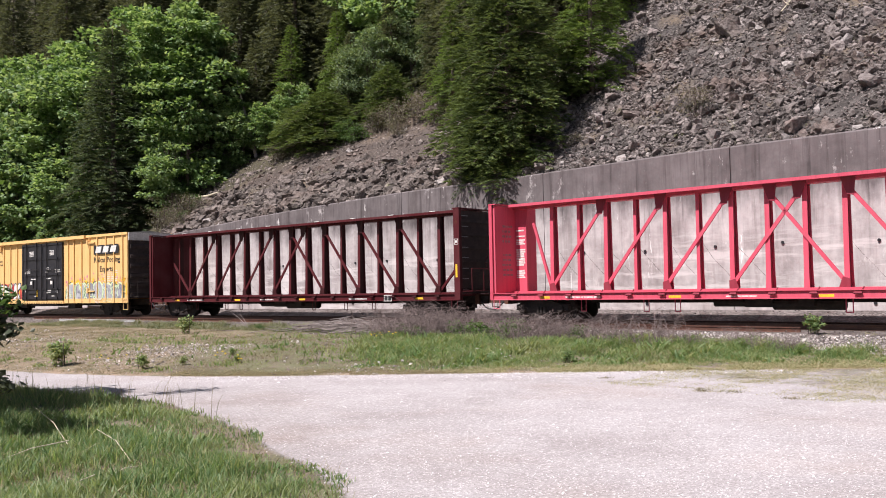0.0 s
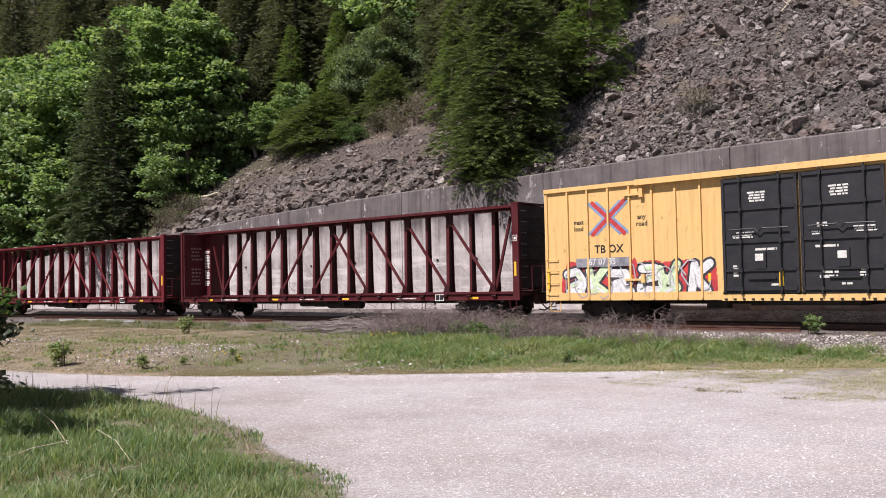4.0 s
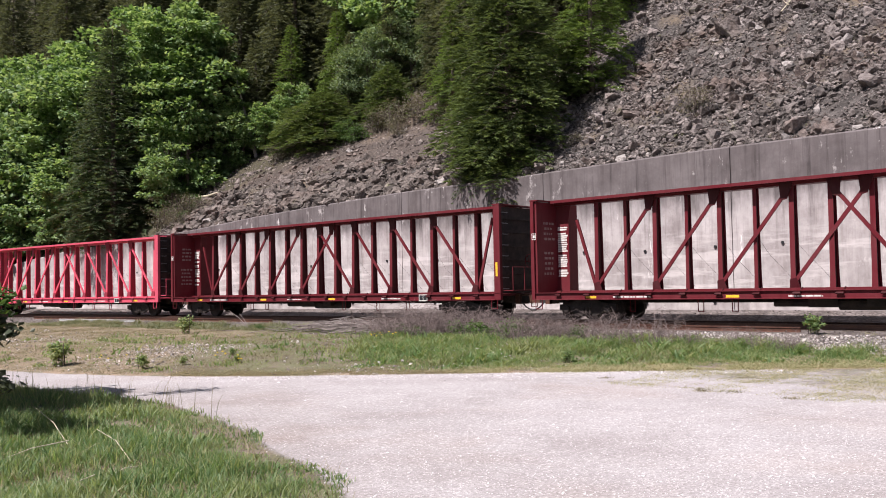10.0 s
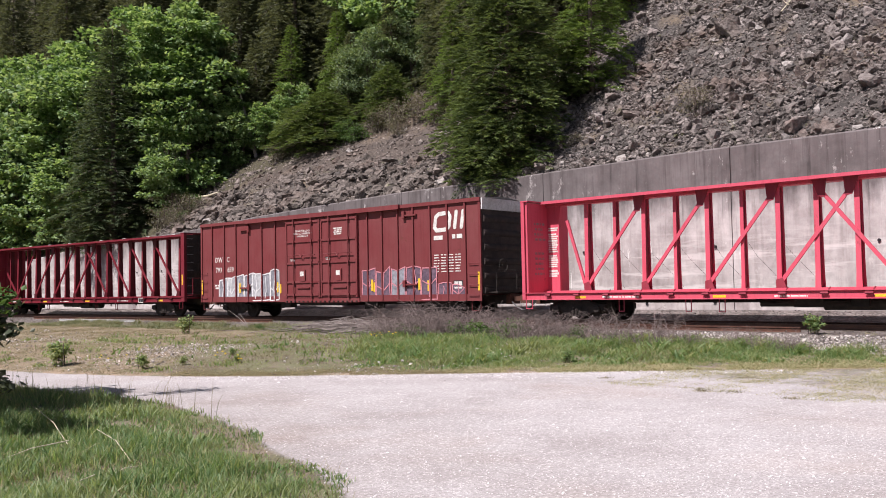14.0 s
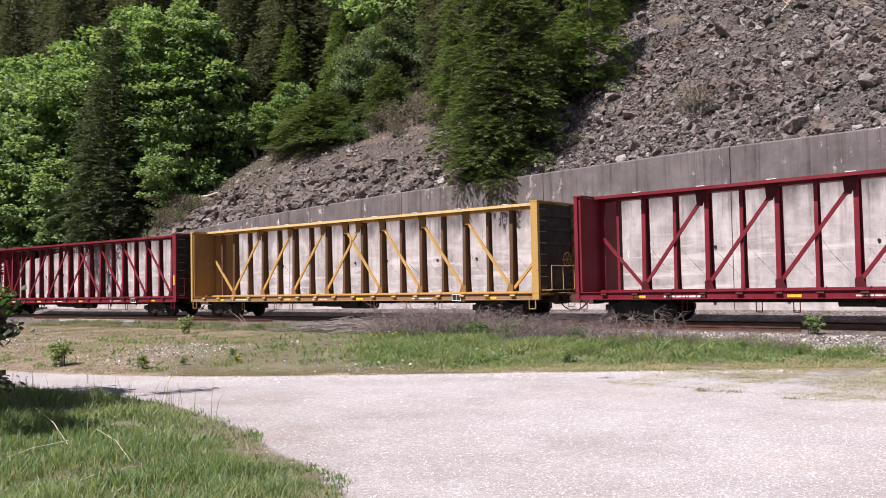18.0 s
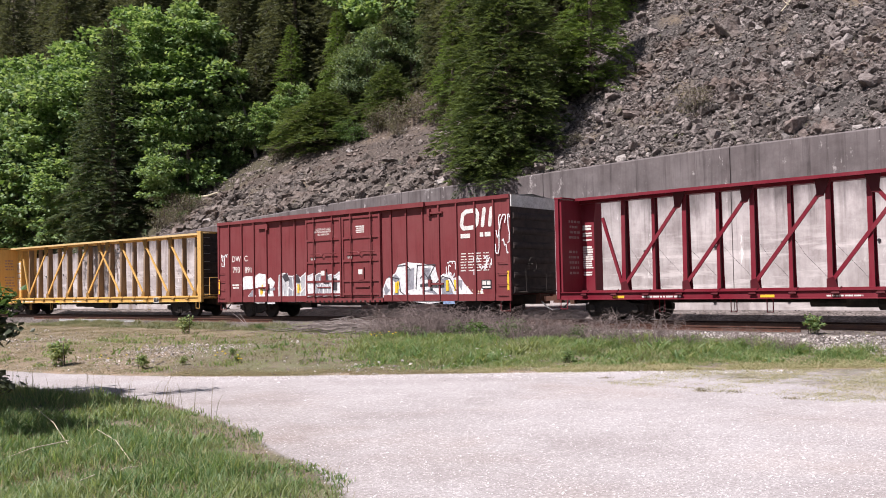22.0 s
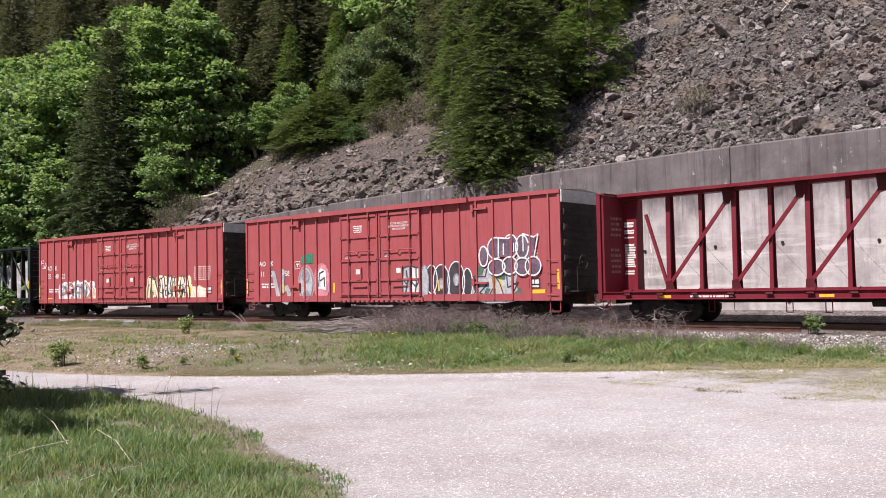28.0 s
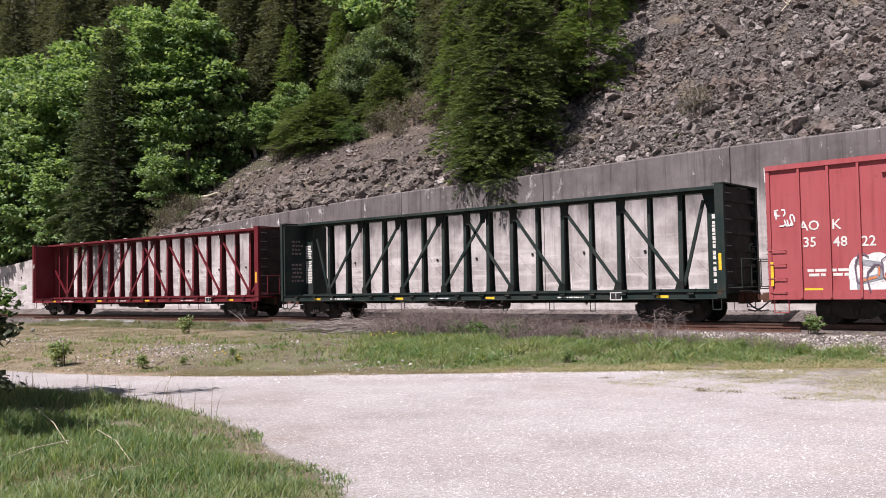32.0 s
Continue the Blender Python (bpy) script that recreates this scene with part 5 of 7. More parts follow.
                paint(car, "grey", Y - 0.008, [(4.0, 1.25), (4.02, 2.15), (4.42, 2.2), (4.38, 1.3)], [(4.85, 1.65), (4.95, 2.2), (5.35, 2.15), (5.2, 1.7)], [(3.1, 0.85), (3.3, 1.3), (3.55, 1.3), (3.4, 0.85)], [(3.05, 1.75), (3.3, 1.95), (3.6, 1.75), (3.3, 1.6)], [(4.0, 1.2), (4.35, 0.85), (4.15, 0.85), (3.85, 1.25)], [(4.8, 1.2), (5.4, 1.3), (5.9, 0.95), (5.4, 1.12)], [(5.95, 1.0), (5.9, 1.7), (6.25, 1.75), (6.55, 1.1), (6.5, 0.8)], [(6.75, 1.6), (7.05, 1.65), (7.0, 1.2)], [(2.6, 1.3), (2.72, 1.55), (2.86, 1.32), (3.0, 1.28), (2.86, 1.18), (2.7, 1.02), (2.66, 1.2)])
                contour(car, "black", Y - 0.013, 0.045, [(3.45, 2.3), (4.0, 2.32), (4.2, 2.1)], [(4.5, 1.3), (4.6, 2.3), (5.6, 2.3), (5.2, 1.75)], [(4.75, 1.75), (5.0, 1.95), (5.3, 1.6)], [(5.6, 1.5), (6.0, 1.8), (6.4, 1.7), (6.7, 1.2)], [(2.9, 1.85), (3.5, 1.75), (3.6, 1.2), (4.1, 0.9)])
                paint(car, "black", Y - 0.02, [(4.75, 1.5), (5.55, 1.56), (5.55, 1.44), (4.75, 1.38)], [(5.15, 1.75), (5.35, 1.85), (5.4, 1.55), (5.2, 1.55)])
                part("graffiti", boxes((3.3, 3.44, Y - 0.03, Y - 0.027, 1.15, 1.6)), YELLOW, car, "yellow painted mark")
                part("graffiti", boxes((6.18, 6.32, Y - 0.03, Y - 0.027, 1.2, 1.65)), YELLOW, car, "yellow painted mark")
                paint(car, "blue", Y - 0.024, [(6.0, 0.66), (6.1, 1.05), (6.5, 1.1), (6.65, 0.66)])
                mist(car, 2.0, 3.0, 0.85, 1.3, ["cream", "white"], 42)
                mist(car, 6.9, 8.1, 0.85, 1.4, ["white", "cream"], 43)
                scrawl(car, 9.15, 3.4, 0.7, 1.5, "white", 5, Y - 0.052, 3)
                scrawl(car, 8.1, 2.2, 0.9, 0.7, "white", 6, Y - 0.003, 5)
                scrawl(car, -8.95, 2.95, 0.55, 0.6, "white", 8, Y - 0.003, 4)
                scrawl(car, 6.5, 2.1, 0.6, 0.6, "white", 18, Y - 0.003, 4)
            else:
                put_words(car, "DW", 0.36, -7.95, 2.98, Y - 0.004, STENCIL)
                put_words(car, "C", 0.36, -7.15, 2.98, Y - 0.004, STENCIL)
                put_words(car, "793", 0.36, -7.95, 2.45, Y - 0.004, STENCIL)
                put_words(car, "659", 0.36, -6.95, 2.45, Y - 0.004, STENCIL)
                columns(car, -7.9, -3.0, 7, 0.85, 2.0, ["grey", "silver", "grey"], "white", 51, Y - 0.004, 0.055, 0.3)
                columns(car, 2.7, 7.2, 5, 0.85, 2.15, ["violet", "violet", "grey"], "pink", 53, Y - 0.004, 0.045, 0.15)
                columns(car, 7.2, 8.7, 2, 0.85, 1.6, ["violet", "violet"], "pink", 55, Y - 0.004, 0.04, -0.3)
                for x in (-6.2, -3.2, 3.3, 6.1):
                    part("graffiti", boxes((x, x + 0.12, Y - 0.03, Y - 0.027, 1.25, 1.75)), YELLOW, car, "yellow painted mark")
        elif kind == "red box":
            if rear > -160:
                put_words(car, "AO", 0.36, -8.2, 2.66, Y - 0.004, STENCIL)
                put_words(car, "K", 0.36, -7.45, 2.66, Y - 0.004, STENCIL)
                put_words(car, "11", 0.36, -8.2, 2.15, Y - 0.004, STENCIL)
                put_words(car, "20", 0.36, -7.38, 2.15, Y - 0.004, STENCIL)
                put_words(car, "58", 0.36, -6.3, 2.15, Y - 0.004, STENCIL)
                part("emblem", boxes((-5.72, -5.69, Y - 0.006, Y - 0.003, 2.35, 2.72), (-5.36, -5.33, Y - 0.006, Y - 0.003, 2.35, 2.72), (-5.69, -5.36, Y - 0.006, Y - 0.003, 2.69, 2.72), (-5.69, -5.36, Y - 0.006, Y - 0.003, 2.35, 2.38), (-5.62, -5.43, Y - 0.006, Y - 0.003, 2.56, 2.62), (-5.55, -5.50, Y - 0.006, Y - 0.003, 2.44, 2.56)), STENCIL, car, "small white framed mark")
                contour(car, "silver", Y - 0.008, 0.27, [(-7.35, 2.2), (-6.95, 0.95)], [(-6.62, 2.25), (-6.75, 1.3)], [(-6.75, 1.35), (-6.3, 1.45), (-6.12, 1.1), (-6.35, 0.78), (-6.7, 0.9)])
                contour(car, "violet", Y - 0.005, 0.31, [(-7.32, 2.2), (-6.92, 0.95)], [(-6.59, 2.25), (-6.72, 1.3)])
                part("graffiti", boxes((-6.62, -6.5, Y - 0.03, Y - 0.027, 1.2, 1.65)), YELLOW, car, "yellow painted mark")
                paint(car, "teal", Y - 0.009, [(-5.25, 2.6), (-5.22, 2.98), (-4.4, 3.08), (-4.42, 2.6)])
                bubbles(car, "pink", "pink", 0.05, Y - 0.003, (-4.9, 1.65, 0.58, 0.88), (-3.8, 1.7, 0.55, 0.86))
                bubbles(car, "silver", "grey", 0.06, Y - 0.014, (-4.9, 1.65, 0.48, 0.78))
                bubbles(car, "grey", "grey", 0.04, Y - 0.022, (-4.92, 2.0, 0.26, 0.28), (-4.88, 1.1, 0.22, 0.22))
                paint(car, "white", Y - 0.014, [(-4.15, 1.4), (-4.12, 2.1), (-3.85, 2.35), (-3.5, 2.2), (-3.48, 1.32)])
                contour(car, "black", Y - 0.018, 0.07, [(-4.0, 1.5), (-3.95, 2.1), (-3.65, 2.2)], [(-3.9, 1.75), (-3.6, 1.9), (-3.6, 1.5)])
                bubbles(car, "black", "white", 0.05, -1.55, (3.05, 1.7, 0.32, 0.6), (3.6, 1.55, 0.45, 0.75), (4.4, 1.6, 0.45, 0.8), (5.0, 1.5, 0.26, 0.6))
                bubbles(car, "silver", "grey", 0.05, -1.562, (2.68, 1.6, 0.22, 0.7), (3.62, 1.5, 0.14, 0.22), (4.42, 1.65, 0.14, 0.24))
                columns(car, 1.5, 2.5, 2, 1.05, 2.3, ["silver", "white"], "black", 66, -1.64, 0.06)
                paint(car, "silver", Y - 0.004, [(5.05, 0.85), (5.3, 1.5), (5.55, 2.0), (6.2, 2.1), (6.9, 1.95), (7.5, 1.9), (7.35, 1.4), (7.75, 0.82), (6.9, 0.70), (6.0, 0.68)])
                paint(car, "green", Y - 0.008, [(5.35, 1.8), (5.55, 2.15), (5.9, 2.2), (5.75, 1.8)], [(6.4, 1.65), (6.5, 1.95), (6.95, 1.9), (6.85, 1.6)], [(5.8, 1.0), (5.95, 1.3), (6.15, 1.25), (6.0, 0.95)], [(7.2, 1.0), (7.6, 1.3), (7.65, 1.05)])
                contour(car, "black", Y - 0.012, 0.05, [(5.15, 0.85), (5.6, 1.4), (5.3, 1.75), (5.9, 1.75), (6.0, 2.05)], [(5.9, 0.75), (6.3, 1.3), (6.25, 1.9), (6.6, 1.5), (6.9, 0.75)], [(6.95, 1.9), (7.0, 1.3), (7.5, 1.5), (7.1, 0.85)], [(6.0, 1.45), (5.6, 1.1), (6.2, 0.9)])
                part("graffiti", boxes((6.28, 6.42, Y - 0.03, Y - 0.027, 1.25, 1.75)), YELLOW, car, "yellow painted mark")
                bubbles(car, "violet", "white", 0.06, -1.575, (5.85, 2.55, 0.22, 0.4), (6.45, 2.85, 0.38, 0.42), (7.2, 2.9, 0.34, 0.45), (7.75, 2.85, 0.3, 0.45), (6.5, 2.1, 0.42, 0.32), (7.15, 2.15, 0.36, 0.34), (7.75, 2.1, 0.36, 0.34), (8.25, 2.1, 0.36, 0.36))
                paint(car, "violet", -1.592, [(6.6, 2.5), (6.62, 3.25), (7.1, 3.18), (7.05, 2.5)], [(7.75, 2.5), (7.8, 3.3), (8.35, 3.2), (8.3, 2.4)])
                contour(car, "white", -1.597, 0.055, [(6.6, 2.5), (6.62, 3.25), (7.1, 3.2), (7.2, 3.25)], [(7.8, 2.7), (7.8, 3.35), (8.3, 3.2), (8.5, 3.3), (8.3, 2.45)], [(6.85, 2.6), (6.86, 3.0)], [(7.35, 2.7), (7.36, 3.0)])
                part("graffiti", boxes((8.05, 8.75, Y - 0.013, Y - 0.011, 0.92, 1.2)), YELLOW, car, "yellow painted patch")
            else:
                put_words(car, "AO", 0.42, -8.2, 3.0, Y - 0.004, STENCIL)
                put_words(car, "K", 0.42, -7.4, 3.0, Y - 0.004, STENCIL)
                put_words(car, "35", 0.42, -8.2, 2.5, Y - 0.004, STENCIL)
                put_words(car, "48", 0.42, -7.3, 2.48, Y - 0.004, STENCIL)
                put_words(car, "22", 0.42, -6.5, 2.46, Y - 0.004, STENCIL)
                graffiti(car, -6.9, -3.0, 0.82, 2.1, 5, ["grey", "orange", "silver"], "white", 71, halo="white", fat=0.28, line="violet")
                graffiti(car, 2.7, 6.6, 0.84, 2.2, 5, ["cream", "cream", "white"], "black", 74, halo="cream", fat=0.26, line="black")
                graffiti(car, 6.6, 7.9, 0.82, 1.6, 2, ["cream", "white"], "cream", 76, halo="cream", fat=0.3)
                scrawl(car, -8.9, 3.3, 0.7, 0.5, "white", 75, Y - 0.003, 4)
                part("reflector", boxes((-8.4, -7.85, Y - 0.004, Y - 0.001, 0.98, 1.12)), YELLOW, car)
        tint(car, colour)
        for ob in car.children_recursive:
            if ob.name.startswith("stencil_block"):
                tagged(ob, kind="stuff")
        # gussets and post webs carry shade in their tint; winches are just darker
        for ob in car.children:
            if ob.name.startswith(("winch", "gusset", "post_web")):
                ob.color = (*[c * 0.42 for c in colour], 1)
        if kind.endswith("beam") and colour in (PINK, GOLD):
            for ob in [o for o in car.children if o.name.startswith("reflector") and o.data.vertices[0].co.x > 11]:
                bpy.data.objects.remove(ob)
        if colour == GOLD:
            if rear > -60:
                tint(car, (0.44, 0.265, 0.085))
            for ob in car.children:
                if ob.name.startswith("post"):
                    ob.color = (0.10, 0.055, 0.030, 1) if rear > -60 else (0.22, 0.16, 0.11, 1)
                elif rear > -60 and ob.name.startswith("side_sill"):
                    ob.color = (0.27, 0.155, 0.075, 1)
                elif rear > -60 and ob.name.startswith(("bulkhead", "gusset", "end_plate")):
                    ob.color = (0.22, 0.125, 0.045, 1)
                elif ob.name.startswith("top_plate"):
                    ob.color = (0.58, 0.42, 0.20, 1)
    return made


CARS = build_train()


# ---- scree: angular blocks on the slope above the wall ----
def rock_shape(seed, corners=13):
    """An angular block: the hull of a few random points. Returns its corners and triangles."""
    rnd = random.Random(seed)
    bm = bmesh.new()
    for _ in range(corners):
        v = Vector((rnd.gauss(0, 1), rnd.gauss(0, 1), rnd.gauss(0, 1))).normalized()
        bm.verts.new((v.x * rnd.uniform(0.75, 1.0), v.y * rnd.uniform(0.55, 0.8), v.z * rnd.uniform(0.5, 0.78)))
    bmesh.ops.convex_hull(bm, input=bm.verts)
    loose = [v for v in bm.verts if not v.link_faces]
    bmesh.ops.delete(bm, geom=loose, context="VERTS")
    bmesh.ops.triangulate(bm, faces=bm.faces)
    bm.verts.index_update()
    out = np.array([v.co for v in bm.verts]), np.array([[v.index for v in f.verts] for f in bm.faces])
    bm.free()
    return out


def turns(n, rng, tilt=0.5):
    """Random rotation matrices, mostly about the upright."""
    a, b, c = rng.uniform(0, math.tau, n), rng.normal(0, tilt, n), rng.normal(0, tilt, n)
    ca, sa, cb, sb, cc, sc = np.cos(a), np.sin(a), np.cos(b), np.sin(b), np.cos(c), np.sin(c)
    return np.stack([np.stack([ca * cb, ca * sb * sc - sa * cc, ca * sb * cc + sa * sc], -1), np.stack([sa * cb, sa * sb * sc + ca * cc, sa * sb * cc - ca * sc], -1), np.stack([-sb, cb * sc, cb * cc], -1)], 1)


def scatter_rocks(name, s, w, size, seed, material, label, category, sink=0.15, parent=None):
    rng = np.random.default_rng(seed)
    shapes = [rock_shape(300 + i, 10) for i in range(16)]
    x, y = line_xy(s, w)
    at = np.stack([x, y, height(s, w) - sink * size + 0.30 * size], -1)
    R = turns(len(s), rng)
    which = rng.integers(0, len(shapes), len(s))
    V, F, n = [], [], 0
    for k, (v, f) in enumerate(shapes):
        i = np.nonzero(which == k)[0]
        if len(i) == 0:
            continue
        grow = size[i, None] * rng.uniform(0.42, 0.60, (len(i), 3))
        p = np.einsum("nij,nkj->nki", R[i], v[None] * grow[:, None, :]) + at[i, None]
        V.append(p.reshape(-1, 3))
        F.append((f[None] + (np.arange(len(i)) * len(v))[:, None, None]).reshape(-1, 3) + n)
        n += len(i) * len(v)
    ob = new(name, mesh_arrays(name, np.concatenate(V), np.concatenate(F), material))
    ob.parent = parent
    return tagged(ob, label, "" if parent else category, kind="stuff")


def weathered(me, seed):
    """Chips and dents on a block."""
    bm = bmesh.new()
    bm.from_mesh(me)
    bmesh.ops.subdivide_edges(bm, edges=bm.edges, cuts=2, use_grid_fill=True)
    for v in bm.verts:
        n = noise.noise(v.co * 2.1 + Vector((seed * 7.0, 0, 0))) * 0.16 + noise.noise(v.co * 5.5 + Vector((0, seed * 3.0, 0))) * 0.09
        v.co += v.co.normalized() * n
    bm.to_mesh(me)
    bm.free()
    return me


def build_scree():
    rng = np.random.default_rng(5)
    ground = bpy.data.objects["ground"]
    n = 62000
    s = rng.uniform(-6, 27, n)
    w = WALL + 0.45 + rng.uniform(0, 1, n) ** 1.15 * 30
    size = 0.15 + 0.10 * rng.pareto(2.5, n)
    clump = waves(s * 1.0, w, 0.55, 4.0) + 0.5 * waves(s, w, 1.5, 1.0)
    size = np.clip(size * (1 + 0.6 * clump), 0.06, 0.95)
    keep = ~((s < -5.0) & (w > 9.5))
    # tumbled boulders gathered in loose drifts
    nb = 1500
    sb, wb = rng.uniform(-6, 27, nb), WALL + 0.6 + rng.uniform(0, 1, nb) * 22
    drift = waves(sb, wb, 0.42, 8.0) + 0.4 * waves(sb, wb, 1.2, 5.0)
    keepb = (drift > -0.1) & ~((sb < -5.0) & (wb > 9.5))
    sb, wb = sb[keepb], wb[keepb]
    sizeb = np.clip(0.24 + 0.16 * rng.pareto(2.2, len(sb)), 0.24, 1.2)
    n2 = 19000
    s2 = rng.uniform(-31, -2, n2)
    w2 = WALL + 0.45 + np.abs(rng.normal(0, 1, n2)) * (1.7 + 1.9 * rng.uniform(0, 1, n2))
    size2 = np.clip(0.05 + 0.060 * rng.pareto(1.55, n2), 0.04, 0.95) * np.clip(1.25 - 0.07 * (w2 - 6.4), 0.4, 1.2)
    # small debris on the bare earth above the talus
    n3 = 17000
    s3, w3 = rng.uniform(-34, -2, n3), rng.uniform(9, 18, n3)
    size3 = np.clip(0.06 + 0.06 * rng.pareto(2.0, n3), 0.05, 0.6)
    s, w, size = np.concatenate([s[keep], sb, s2, s3]), np.concatenate([w[keep], wb, w2, w3]), np.concatenate([size[keep], sizeb, size2, size3])
    # the largest blocks near the wall are pieces of their own
    near = (w < 26) & (s > -30) & (s < 22)
    order = np.argsort(np.where(near, -size, 0))[:300]
    own = np.zeros(len(s), bool)
    own[order] = True
    left = s < -4
    scatter_rocks("scree_stones", s[~own & ~left], w[~own & ~left], size[~own & ~left], 6, ROCK, "loose grey-brown angular scree stones", "stones", parent=ground)
    scatter_rocks("talus_stones", s[~own & left], w[~own & left], size[~own & left], 8, TALUS, "angular stones half sunk in brown earth", "stones", sink=0.36, parent=ground)
    meshes = []
    for i in range(28):
        v, f = rock_shape(500 + i)
        meshes.append(weathered(mesh_arrays("rock", v, f, ROCK if i < 14 else TALUS), i))
    R = turns(300, rng, 0.45)
    for j, i in enumerate(order):
        x, y = line_xy(s[i], w[i])
        ob = new("rock", meshes[j % 14 + (14 if s[i] < -4 else 0)])
        ob.parent = ground
        g = float(size[i])
        m = Matrix(R[j].tolist()).to_4x4()
        ob.matrix_basis = Matrix.Translation((float(x), float(y), float(height(s[i], w[i])) + 0.05 * g)) @ m @ Matrix.Diagonal((g * random.uniform(0.5, 0.65), g * random.uniform(0.5, 0.65), g * random.uniform(0.42, 0.6), 1))


    # single large blocks that lie out on the scree
    for i, (a, b, g, up) in enumerate(((5.7, 16.6, 2.1, 0.5), (12.6, 15.0, 1.3, 0.7), (4.5, 13.7, 1.0, 0.7), (1.0, 12.5, 1.1, 0.6), (1.5, 10.2, 1.0, 0.6), (11.9, 7.2, 1.2, 0.6), (11.5, 13.5, 0.95, 0.8), (8.7, 11.1, 0.8, 0.7), (3.5, 17.5, 0.9, 0.7), (14.0, 9.5, 1.3, 0.6), (3.2, 10.3, 1.1, 0.5), (2.4, 8.6, 0.9, 0.6), (15.2, 12.4, 1.0, 0.7), (-12.2, 9.8, 1.2, 0.5), (-16.5, 9.0, 1.3, 0.6), (-21.9, 10.4, 1.2, 0.55), (-14.4, 9.7, 1.4, 0.45), (-10.3, 11.2, 0.9, 0.6), (-25.2, 9.5, 1.1, 0.6), (-19.0, 8.6, 1.1, 0.6))):
        x, y = line_xy(a, b)
        ob = new("boulder", meshes[i % 14 + (14 if a < -4 else 0)])
        ob.parent = ground
        ob.matrix_basis = Matrix.Translation((float(x), float(y), float(height(a, b)) + 0.08 * g)) @ pose(0, 0, 0, 12 * math.sin(i * 2.1), 10 * math.cos(i * 1.3), 40 + 25 * math.sin(i * 1.7)) @ Matrix.Diagonal((g * 0.62, g * 0.6, g * up * 0.8, 1))


build_scree()


# ---- trees ----
def leaf_cards(at, along, across, length, width):
    """Small pointed leaves as quads: base, side, tip, side; slightly folded."""
    n = len(at)
    L, W = along * length[:, None], across * width[:, None] * 0.5
    lift = np.cross(along, across) * (0.12 * width)[:, None]
    v = np.stack([at, at + L * 0.45 + W + lift, at + L, at + L * 0.45 - W + lift], 1).reshape(-1, 3)
    f = np.arange(4 * n).reshape(n, 4)
    return v, f


def unit(v):
    return v / np.maximum(np.linalg.norm(v, axis=-1, keepdims=True), 1e-9)


